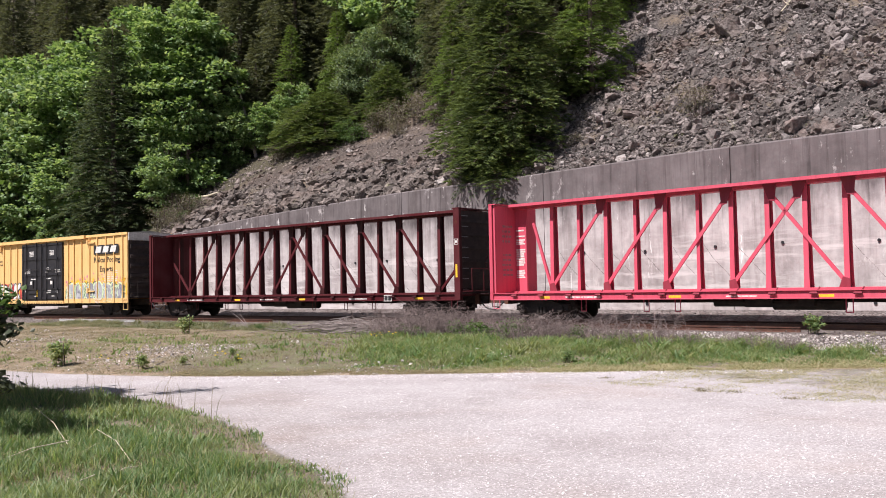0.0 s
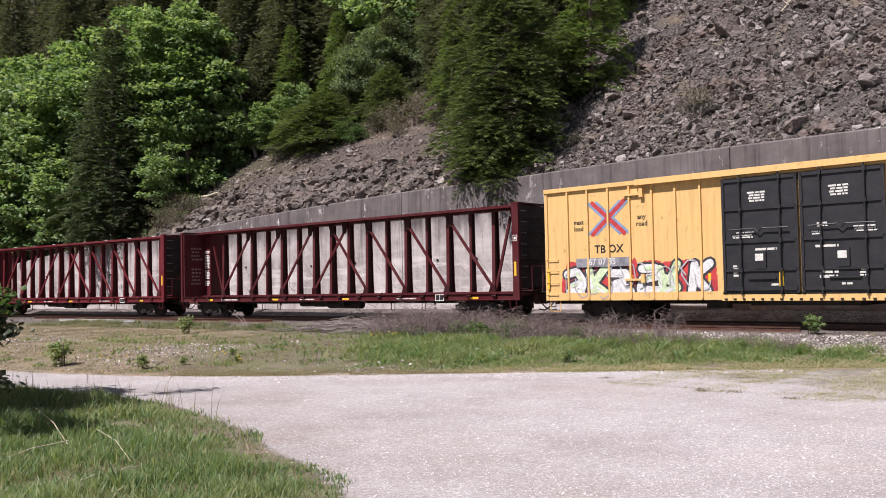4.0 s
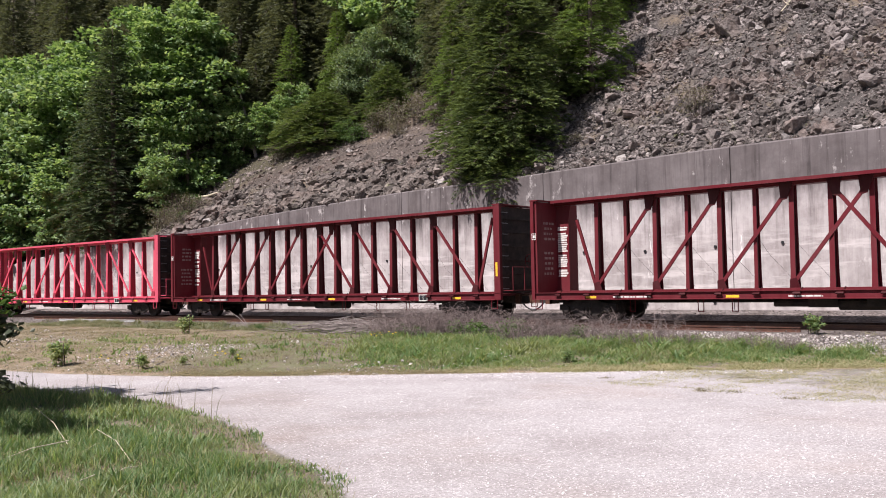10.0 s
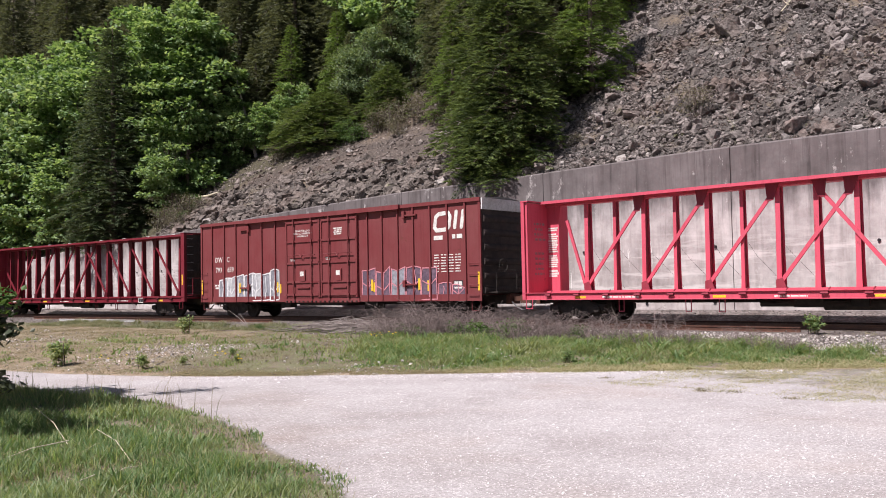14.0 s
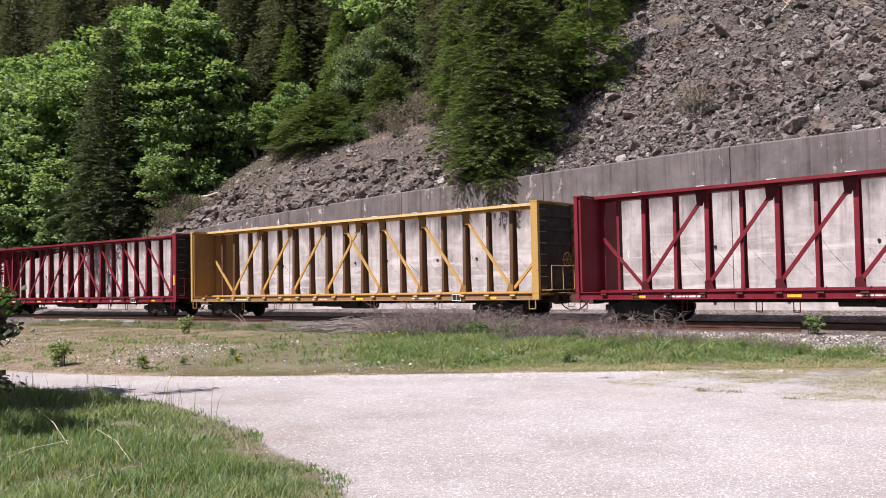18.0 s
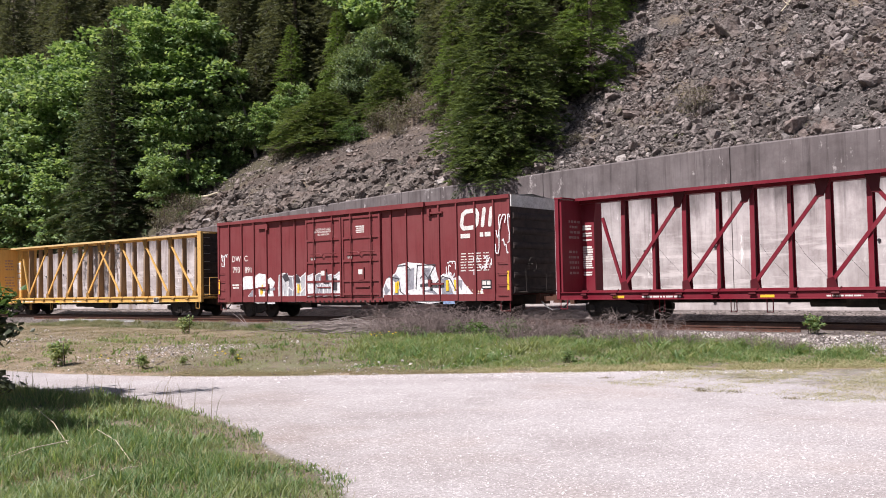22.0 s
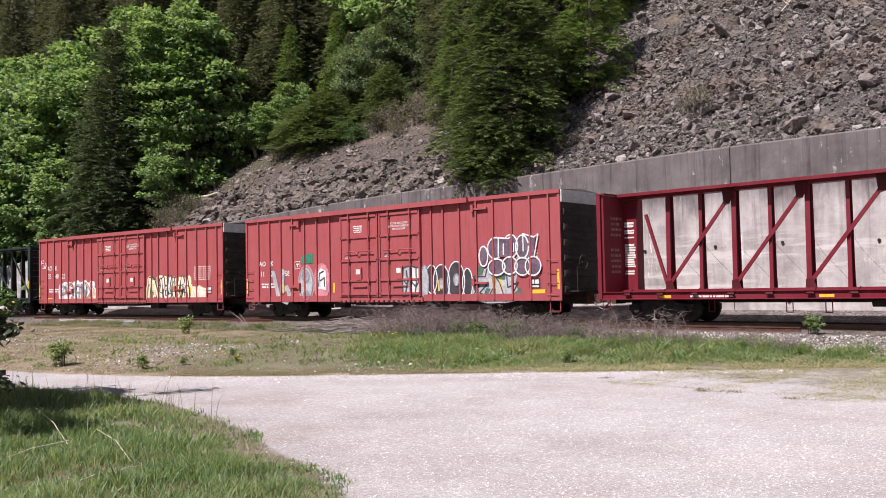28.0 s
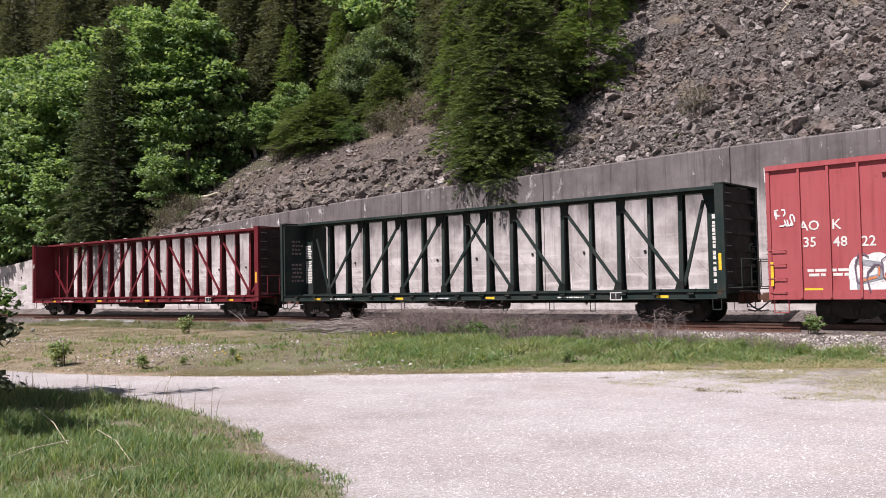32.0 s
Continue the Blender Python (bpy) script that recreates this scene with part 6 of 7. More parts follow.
def make_conifer(seed, tall, radius, first=0.04, whorl=0.5, per=6, material=NEEDLE, droop=0.30, card=0.2, lean=0.0, taper=0.75, thin=1.0):
    """A fir: boughs in loose tiers, each a flat drooping spray of twigs set with needles."""
    rng = np.random.default_rng(seed)
    tree = empty("conifer_tree")
    bm = bmesh.new()
    pts = [(lean * (h * tall) ** 1.2 * 0.05, 0.04 * math.sin(h * 9 + seed), h * tall - (0.8 if h == 0 else 0)) for h in np.linspace(0, 1, 9)]
    tube(bm, pts, [0.018 * tall * (1 - 0.96 * h) + 0.012 for h in np.linspace(0, 1, 9)], 8)
    limbs = bmesh.new()
    up = np.array([0, 0, 1.0])
    V, F, T, n = [], [], [], 0
    z, first_angle = first * tall, 0.0
    while z < tall * 0.985:
        h = z / tall
        reach = radius * ((1 - h) ** taper) * (0.6 + 0.4 * min(1.0, h / 0.12)) + 0.14
        first_angle += 1.9
        for k in range(per):
            if rng.random() > thin:
                continue
            a = first_angle + (k + rng.uniform(-0.35, 0.35)) * math.tau / per
            L = reach * rng.uniform(0.5, 1.08) * (1.28 if rng.random() < 0.14 else 1)
            d = np.array([math.cos(a), math.sin(a), 0.0])
            side = np.array([-math.sin(a), math.cos(a), 0.0])
            rise, fall = rng.uniform(0.05, 0.25) + 0.5 * h, droop * rng.uniform(0.7, 1.35)
            stem = np.array([lean * z ** 1.2 * 0.05, 0, z + rng.uniform(-0.3, 0.3) * whorl])
            if k % 2 == 0 and L > 0.8:
                tube(limbs, [tuple(stem + d * (L * q) + up * (L * (rise * q - (rise + fall) * q * q))) for q in (0, 0.35, 0.7, 0.95)], [0.022 * L ** 0.7, 0.016 * L ** 0.7, 0.01, 0.004], 4)
            # twigs leave the bough left and right, shorter towards its end
            m = max(5, int(L * 6.5 * (0.2 / card) ** 0.7))
            u = np.clip(np.linspace(0.14, 1.0, m) + rng.uniform(-0.05, 0.05, m), 0.05, 1.0)
            sgn = np.where(np.arange(m) % 2 == 0, -1.0, 1.0)
            long = (0.46 * L * (1 - u) ** 0.8 + 0.5 * card + 0.08) * rng.uniform(0.65, 1.25, m)
            root = stem + d * (L * u)[:, None] + up * (L * (rise * u - (rise + fall) * u * u))[:, None]
            turn = rng.uniform(0.45, 0.95, m)
            ways = unit(d[None] * (1.15 - 0.6 * turn)[:, None] + side[None] * (sgn * turn)[:, None] + up[None] * (rise - 2 * (rise + fall) * u * 0.45 - rng.uniform(-0.05, 0.22, m))[:, None])
            count = np.maximum(4, (long / (0.125 * card)).astype(int))
            who = np.repeat(np.arange(m), count)
            v = rng.uniform(0.0, 1.0, len(who)) ** 0.85
            at = root[who] + ways[who] * (long[who] * v)[:, None] + rng.normal(0, 0.12 * card, (len(who), 3))
            flat = unit(np.cross(ways[who], up))
            fork = rng.uniform(-0.9, 0.9, len(who))
            along = unit(ways[who] + flat * fork[:, None] + up * rng.uniform(-0.35, 0.15, len(who))[:, None])
            across = unit(np.cross(along, up) + rng.normal(0, 0.7, (len(who), 3)))
            vv, ff = leaf_cards(at, along, across, rng.uniform(0.7, 1.6, len(who)) * card, rng.uniform(0.17, 0.30, len(who)) * card)
            T.append(np.repeat(np.clip(0.55 * u[who] + 0.55 * v, 0, 1), 4))
            V.append(vv)
            F.append(ff + n)
            n += len(vv)
        z += whorl * rng.uniform(0.7, 1.3) * (0.6 + 0.7 * (1 - h))
    part("trunk", bm, BARK, tree)
    part("branchwork", limbs, BARK, tree)
    ob = part("crown", mesh_arrays("crown", np.concatenate(V), np.concatenate(F), material), None, tree)
    ob.data.attributes.new("tip", "FLOAT", "POINT").data.foreach_set("value", np.concatenate(T).astype(np.float32))
    tagged(ob, kind="stuff")
    return tree


def make_broadleaf(seed, tall, radius, leaf=0.22, clumps=230, per=80, material=MAPLE, low=0.12, stems=1, clump_r=0.62, name="broadleaf_tree", flat=0.65):
    rng = np.random.default_rng(seed)
    tree = empty(name)
    trunk, limbs = bmesh.new(), bmesh.new()
    for k in range(stems):
        a = rng.uniform(0, math.tau)
        off = 0.0 if stems == 1 else 0.25
        tube(trunk, [(off * math.cos(a) + 0.06 * tall * q * q * math.cos(a), off * math.sin(a) + 0.06 * tall * q * q * math.sin(a), q * tall * 0.86 - (0.7 if q == 0 else 0)) for q in np.linspace(0, 1, 7)], [0.016 * tall / stems ** 0.4 * (1 - 0.9 * q) + 0.012 for q in np.linspace(0, 1, 7)], 8)
    # lobes of the crown
    lobes = []
    for k in range(9):
        a, h = rng.uniform(0, math.tau), rng.uniform(low + 0.16, 0.86)
        r = radius * rng.uniform(0.25, 0.62) * (1.0 - 0.55 * abs(h - 0.5) * 1.2)
        lobes.append((r * math.cos(a), r * math.sin(a), h * tall, radius * rng.uniform(0.38, 0.62)))
    lobes.append((0, 0, tall * 0.78, radius * 0.55))
    lobes.append((0, 0, tall * 0.5, radius * 0.75))
    cs = []
    while len(cs) < clumps:
        x, y, z, r = lobes[rng.integers(len(lobes))]
        d = unit(rng.normal(0, 1, 3))
        c = np.array([x, y, z]) + d * r * rng.uniform(0.72, 1.08) * np.array([1, 1, 0.95])
        if c[2] > low * tall and c[2] < tall * 1.02:
            cs.append((c, d))
    V, F, n = [], [], 0
    for c, d in cs:
        m = int(per * rng.uniform(0.6, 1.35))
        out = unit(rng.normal(0, 1, (m, 3)) * np.array([1, 1, 0.8]))
        at = c + out * (clump_r * rng.uniform(0.2, 1.0, m) ** 0.6)[:, None] * np.array([1.25, 1.25, flat])
        along = unit(out * np.array([1, 1, 0.3]) + d * 0.5 + rng.normal(0, 0.35, (m, 3)) + np.array([0, 0, -0.35]))
        across = unit(np.cross(along, unit(np.array([0, 0, 1.0]) + rng.normal(0, 0.45, (m, 3)))))
        v, f = leaf_cards(at, along, across, rng.uniform(0.7, 1.25, m) * leaf, rng.uniform(0.75, 1.0, m) * leaf)
        V.append(v)
        F.append(f + n)
        n += len(v)
    for c, d in cs[:: max(1, len(cs) // 26)]:
        z0 = max(0.15 * tall, c[2] - rng.uniform(0.1, 0.3) * tall)
        tube(limbs, [(0, 0, z0), tuple(c * np.array([0.5, 0.5, 0]) + np.array([0, 0, z0 * 0.4 + c[2] * 0.6])), tuple(c)], [0.006 * tall, 0.004 * tall, 0.008], 5)
    part("trunk", trunk, BARK, tree)
    if tall > 0.8:
        part("branchwork", limbs, BARK, tree)
    tagged(part("crown", mesh_arrays("crown", np.concatenate(V), np.concatenate(F), material), None, tree), kind="stuff")
    return tree


def plant(tree, s, w, grow=1.0, turn=0.0, used=set(), wide=None, sunk=0.15):
    """Stand a tree, or a copy of it once it stands already, on the slope."""
    x, y = line_xy(s, w)
    m = Matrix.LocRotScale((float(x), float(y), float(height(s, w)) - sunk), Euler((0, 0, turn)), (wide or grow, wide or grow, grow))
    if tree.name in used:
        return copy_thing(tree, m)
    used.add(tree.name)
    tree.matrix_basis = m
    return tree


def build_trees():
    # the great fir that hangs over the wall, and the slimmer one behind it
    young = make_conifer(16, 4.4, 2.9, 0.0, 0.42, 11, NEEDLE_MID, 0.26, 0.19, taper=0.5)
    great = make_conifer(11, 13.5, 4.0, 0.0, 0.74, 14, NEEDLE, 0.30, 0.18, taper=0.45)
    tagged(plant(great, -2.3, 7.9, 1.0, sunk=1.5), "large dark green fir whose boughs hang over the wall", "conifer")
    # added firs stand in for the great fir's low boughs and wall shadow
    shade_skirt = make_conifer(17, 3.0, 2.3, 0.0, 0.34, 11, NEEDLE_DEEP, 0.75, 0.18, taper=0.4)
    for a, b, g in ((-3.5, 7.0, 0.62), (-2.5, 6.85, 0.68), (-1.5, 6.9, 0.58)):
        tagged(plant(shade_skirt, a, b, g, a, sunk=0.35), "added young fir for the great fir's low boughs and shadow", "conifer", "drooping firs at the wall")
    slim = make_conifer(12, 11.0, 2.9, 0.03, 0.62, 9, NEEDLE_BRIGHT, 0.30, 0.21)
    tagged(plant(young, -2.8, 13.2, 1.0, 2.4), "low spreading young fir behind the great fir", "conifer")
    tagged(plant(slim, -0.9, 13.6, 0.95, 1.0), "green fir at the edge of the scree", "conifer")
    dark = make_conifer(13, 16.0, 4.0, 0.02, 0.66, 12, NEEDLE_DEEP, 0.36, 0.25, taper=0.8)
    tagged(plant(dark, -36.7, 7.1, 1.0, 0.5, wide=1.2), "dark green pointed fir standing above the wall", "conifer")
    tall = make_conifer(14, 22.0, 4.6, 0.04, 0.66, 10, NEEDLE_DARK, 0.38, 0.32, thin=0.94)
    rough = make_conifer(15, 14.0, 3.2, 0.04, 0.60, 9, NEEDLE_DARK, 0.30, 0.27, thin=0.88, lean=0.5)
    tagged(plant(young, -22.6, 14.7, 0.9, wide=1.25), "low spreading young fir on the slope", "conifer")
    tagged(plant(young, -18.6, 16.9, 0.85, 2.0), "low spreading young fir on the slope", "conifer")
    tagged(plant(young, -25.2, 15.0, 0.7, 4.0, wide=1.05), "low spreading young fir on the slope", "conifer")
    tagged(plant(young, -5.2, 9.2, 0.95, 1.2), "low spreading young fir beside the great fir", "conifer")
    tagged(plant(young, -3.3, 7.1, 0.72, 3.2, sunk=0.35), "low spreading young fir beside the great fir", "conifer")
    tagged(plant(young, -1.6, 7.0, 0.62, 5.2, sunk=0.35), "low spreading young fir beside the great fir", "conifer")
    for s, w, g, a, t in ((-9.5, 17.5, 0.95, 0.2, tall), (-13.0, 20.0, 0.9, 1.9, tall), (-6.5, 19.0, 0.9, 3.4, tall), (-17.5, 22.5, 0.85, 2.5, tall), (-22, 25, 0.9, 4.1, tall), (-27, 22, 0.9, 5.0, tall), (-30.5, 19.5, 0.95, 0.9, tall), (-33.5, 22, 1.0, 2.2, tall), (-37, 19.5, 0.9, 3.1, tall), (-40, 24, 1.0, 1.4, tall), (-47, 25, 1.05, 0.3, tall), (-54, 23, 1.1, 2.9, tall), (-60, 26, 1.1, 5.3, tall), (-67, 24, 1.1, 4.4, tall), (-75, 22, 1.1, 1.1, tall), (-83, 24, 1.1, 3.9, tall), (-50, 33, 1.1, 5.8, tall), (-62, 34, 1.1, 0.7, tall), (-36, 31, 1.0, 3.0, tall), (-25, 32, 1.0, 1.6, tall), (-14, 30, 1.0, 4.9, tall), (-5, 27, 0.9, 2.1, tall), (-4, 21.5, 0.8, 5.5, slim), (-11.5, 15.0, 0.75, 0.4, slim), (-25, 18.6, 0.8, 1.3, slim), (-28.5, 17.2, 0.85, 3.6, slim), (-33.2, 14.2, 0.72, 0.8, rough), (-31.5, 16.6, 0.9, 2.7, rough), (-20.5, 19.5, 0.85, 4.8, rough), (-15.5, 18.6, 0.9, 1.0, rough), (-29.5, 25, 1.0, 2.0, rough), (-72, 12, 1.0, 2.0, dark), (-90, 14, 1.1, 1.0, dark), (-52, 28, 1.2, 1.9, tall), (-57, 30, 1.2, 3.7, tall), (-70, 30, 1.2, 0.2, tall), (-78, 30, 1.2, 5.0, tall), (-44, 21, 1.0, 4.0, tall), (-64, 21, 1.1, 2.6, tall), (-50, 19.5, 0.9, 1.0, tall), (-30, 28, 1.0, 0.5, tall), (-19, 27, 1.0, 2.8, tall), (-9, 23, 0.9, 4.2, tall), (-41, 36, 1.2, 2.0, tall), (-56, 38, 1.2, 4.0, tall), (-72, 38, 1.2, 1.2, tall), (-88, 34, 1.2, 3.1, tall), (-64, 44, 1.3, 0.3, tall), (-76, 46, 1.3, 2.3, tall), (-90, 44, 1.3, 4.3, tall), (-102, 38, 1.3, 5.3, tall), (-100, 26, 1.2, 1.3, tall), (-84, 18, 1.1, 0.9, tall), (-112, 30, 1.3, 2.8, tall), (-52, 44, 1.3, 3.5, tall), (-12.5, 17.0, 0.8, 5.2, rough), (-23, 17.5, 0.7, 0.2, rough), (-8, 15.5, 0.8, 1.8, rough), (-43, 30, 1.2, 3.0, dark)):
        tagged(plant(t, s, w, g, a), "tall dark fir in the wood on the slope", "conifer", "firs in the wood")
    # maples in fresh leaf
    maple = make_broadleaf(21, 15.5, 5.0, 0.37, 290, 62, MAPLE, 0.10, clump_r=0.66, flat=0.5)
    tagged(plant(maple, -35.2, 12.3, 1.02, 0.3), "large bright green maple in fresh leaf", "maple")
    broad = make_broadleaf(22, 12.5, 5.0, 0.38, 230, 56, MAPLE, 0.04, clump_r=0.68, flat=0.5)
    for s, w, g, a in ((-45.5, 9.3, 1.08, 0.2), (-52.0, 8.7, 1.10, 2.0), (-60.0, 8.9, 1.16, 4.0), (-68.0, 11.0, 1.15, 1.1), (-44.0, 15.0, 1.15, 3.3), (-51.5, 13.0, 1.12, 5.1), (-64.0, 14.0, 1.2, 0.7), (-80.0, 12.0, 1.35, 2.4)):
        tagged(plant(broad, s, w, g, a), "bright green maple above the wall", "maple", "maples above the wall")
    small = make_broadleaf(23, 6.5, 2.6, 0.27, 105, 56, MAPLE, 0.03, 3, 0.52, flat=0.5)
    for s, w, g, a in ((-33.0, 10.6, 1.2, 1.5), (-32.4, 8.8, 0.7, 2.5), (-43.4, 7.4, 0.95, 3.9), (-46.6, 7.2, 1.05, 1.2), (-50.0, 7.1, 1.1, 2.2), (-53.6, 7.1, 1.1, 4.5), (-57.4, 7.1, 1.1, 0.1), (-48.5, 8.4, 1.35, 3.1), (-24.5, 23.5, 1.3, 2.0), (-22.0, 22.0, 1.15, 3.0), (-29.3, 15.2, 0.5, 4.2), (-27.6, 16.2, 0.6, 0.6), (-31.4, 14.6, 0.65, 2.6)):
        tagged(plant(small, s, w, g, a), "young maple with several stems", "maple", "young maples")
    grey = make_broadleaf(24, 6.6, 2.9, 0.15, 130, 90, ALDER, 0.02, 4, 0.5)
    tagged(plant(grey, -21.2, 18.2, 1.0), "grey-green bushy willow on the slope", "willow")
    tagged(plant(grey, -23.6, 19.6, 0.85, 4.0), "grey-green bushy willow on the slope", "willow")
    tagged(plant(grey, -19.3, 20.5, 0.9, 2.0), "grey-green bushy willow on the slope", "willow")
    # undergrowth
    bush = make_broadleaf(25, 2.2, 1.5, 0.13, 46, 60, SHADY, 0.0, 3, 0.42, "bush")
    spots = ((-19.5, 14.4, 0.8), (-6.5, 11.5, 0.7), (-9.3, 14.6, 1.0), (-31.6, 13.6, 1.1), (-30.8, 9.6, 0.7), (-32.5, 10.6, 0.9), (-29.8, 8.0, 0.5), (-37.0, 10.0, 1.1), (-41.0, 8.0, 1.0), (-46.5, 7.4, 1.0), (-51, 7.3, 0.9), (-56, 7.3, 1.0), (-62, 7.4, 1.0), (-8.0, 13.0, 0.9), (-24.5, 17.2, 1.0), (-3.6, 12.0, 0.8), (-13, 17, 1.2), (-20, 17.4, 1.0), (-39, 14, 1.4), (-48, 13, 1.4), (-34, 17, 1.3))
    for i, (s, w, g) in enumerate(spots):
        tagged(plant(bush, s, w, g, i * 1.3), "dark green leafy bush on the slope", "bush", "bushes on the slope")
    scrub = make_broadleaf(26, 1.25, 1.0, 0.06, 44, 34, THIN, 0.0, 5, 0.28, "bush")
    tagged(plant(scrub, 6.9, 9.2, 1.05), "thin grey bush among the stones", "bush")
    tagged(plant(scrub, -28.5, 8.6, 0.8, 2.0), "thin grey bush among the stones", "bush")
    tagged(plant(scrub, 1.0, 8.6, 0.5, 1.0), "thin grey bush among the stones", "bush")
    for s, w, g in ((-16.8, 15.6, 1.6), (-14.6, 15.4, 1.5), (-18.3, 15.4, 1.2), (-12.8, 15.0, 1.4), (-26.0, 13.6, 1.0), (-15.6, 14.4, 0.9), (-11.0, 14.2, 1.1), (-31.2, 7.4, 1.3), (-30.0, 8.2, 1.4), (-31.8, 8.6, 1.4), (-29.2, 7.2, 1.0)):
        tagged(plant(scrub, s, w, g, s), "thin brown bush on the bare slope", "bush", "brown bushes on the slope")
    # dead wood on the slope
    bm = bmesh.new()
    x, y = line_xy(-30.4, 15.3)
    z = float(height(-30.4, 15.3))
    tube(bm, [(x, y, z - 0.2), (x - 0.4, y, z + 1.6), (x - 1.1, y + 0.2, z + 4.2), (x - 1.5, y + 0.2, z + 6.0)], [0.16, 0.12, 0.07, 0.03], 7)
    for k in range(9):
        h = 0.4 + k * 0.3
        tube(bm, [(x - 0.2 * h, y, z + h), (x - 0.2 * h + random.uniform(-0.9, 0.9), y - 0.3, z + h + random.uniform(0.1, 0.7))], [0.03, 0.008], 5)
    tagged(new("dead_tree", finish(bm, "dead_tree", DEADWOOD)), "bare bleached dead tree leaning on the slope", "dead tree")
    for s0, w0, s1, w1, r, dz in ((-10.9, 11.9, -10.0, 14.3, 0.13, 0.22), (-32.3, 10.3, -28.6, 10.2, 0.10, 0.25), (8.0, 16.7, 8.1, 18.3, 0.03, 0.35), (8.16, 17.3, 7.7, 17.9, 0.025, 0.35), (-9.9, 12.6, -10.8, 12.2, 0.08, 0.2)):
        bm = bmesh.new()
        p = []
        for q in (0, 0.33, 0.66, 1):
            s, w = s0 + (s1 - s0) * q, w0 + (w1 - w0) * q
            x, y = line_xy(s, w)
            p.append((float(x), float(y), float(height(s, w)) + dz + 0.04 * math.sin(q * 9)))
        tube(bm, p, [r, r * 0.9, r * 0.8, r * 0.55], 7)
        tube(bm, [p[1], (p[1][0] + 0.3, p[1][1] - 0.1, p[1][2] + 0.45)], [r * 0.4, r * 0.15], 5)
        tagged(new("fallen_log", finish(bm, "fallen_log", (REED if s0 > 0 or s0 < -30 else DEADWOOD))), "bleached fallen log lying on the slope", "log", "fallen logs")
    # the maple beside the road whose twigs reach into view
    near = make_broadleaf(27, 7.6, 4.3, 0.24, 210, 60, SHADY, 0.03, 2, 0.5)
    near.matrix_basis = pose(-12.0, 13.8, ROAD_Z + 0.05, 0, 0, 40)
    tagged(near, "maple beside the road with low hanging leafy branches", "maple")
    # low boughs that reach out over the lawn
    back, rng = near.matrix_basis.inverted(), np.random.default_rng(81)
    # two of the lower ones take the leaves with shade in their colour
    for tip, reach, count, tone in (((-6.36, 12.6, 1.34), 0.15, 200, SHADY), ((-6.34, 12.55, 0.93), 0.17, 330, HANG_SHADE), ((-6.36, 12.54, 0.17), 0.14, 170, HANG_SHADE), ((-8.35, 17.0, 5.35), 0.24, 110, MAPLE), ((-8.45, 17.0, 4.75), 0.22, 90, MAPLE), ((-8.42, 17.0, 4.15), 0.16, 60, MAPLE)):
        bm = bmesh.new()
        root = Vector((-12.0, 13.8, tip[2] + 0.5))
        knee = root.lerp(Vector(tip), 0.6) + Vector((0, 0, 0.35))
        tube(bm, [tuple(back @ root), tuple(back @ knee), tuple(back @ Vector(tip))], [0.05, 0.025, 0.006], 5)
        bough = part("bough", bm, BARK, near)
        at = np.array(tip) + rng.normal(0, 1, (count, 3)) * np.array([reach, reach, reach * 0.55])
        along = unit(rng.normal(0, 1, (count, 3)) * np.array([1, 1, 0.5]) + np.array([0.2, 0, -0.4]))
        across = unit(np.cross(along, unit(np.array([0, 0, 1.0]) + rng.normal(0, 0.5, (count, 3)))))
        v, f = leaf_cards(at, along, across, rng.uniform(0.08, 0.17, count), rng.uniform(0.06, 0.12, count))
        v = np.array([back @ Vector(q) for q in v])
        tagged(part("leaves", mesh_arrays("leaves", v, f, tone), None, bough), kind="stuff")


build_trees()


# ---- grass and low growth ----
def blades(name, xy, tall, wide, material, label, seed, bend=0.45):
    """Grass blades as bent tapering strips, two quads each."""
    rng = np.random.default_rng(seed)
    n = len(xy)
    s, w = line_sw(xy[:, 0], xy[:, 1])
    base = np.stack([xy[:, 0], xy[:, 1], height(s, w) - 0.01], -1)
    a = rng.uniform(0, math.tau, n)
    side = np.stack([np.cos(a), np.sin(a), np.zeros(n)], -1) * (wide * 0.5)[:, None]
    b = rng.uniform(0, math.tau, n)
    lean = np.stack([np.cos(b), np.sin(b), np.zeros(n)], -1) * (tall * bend * rng.uniform(0.1, 1.0, n))[:, None]
    up = np.array([0, 0, 1.0])[None] * tall[:, None]
    mid, top = base + up * 0.55 + lean * 0.35, base + up * rng.uniform(0.85, 1.0, n)[:, None] + lean
    v = np.stack([base - side, base + side, mid + side * 0.8, mid - side * 0.8, top + side * 0.15, top - side * 0.15], 1).reshape(-1, 3)
    k = np.arange(n)[:, None] * 6
    f = np.concatenate([k + np.array([[0, 1, 2, 3]]), k + np.array([[3, 2, 4, 5]])])
    return tagged(new(name, mesh_arrays(name, v, f, material)), label, "grass", kind="stuff")


def tufts(xy, rng, per, spread):
    """Blade places gathered in tufts round the given places."""
    p = np.repeat(xy, per, axis=0)
    return p + rng.normal(0, spread, p.shape)


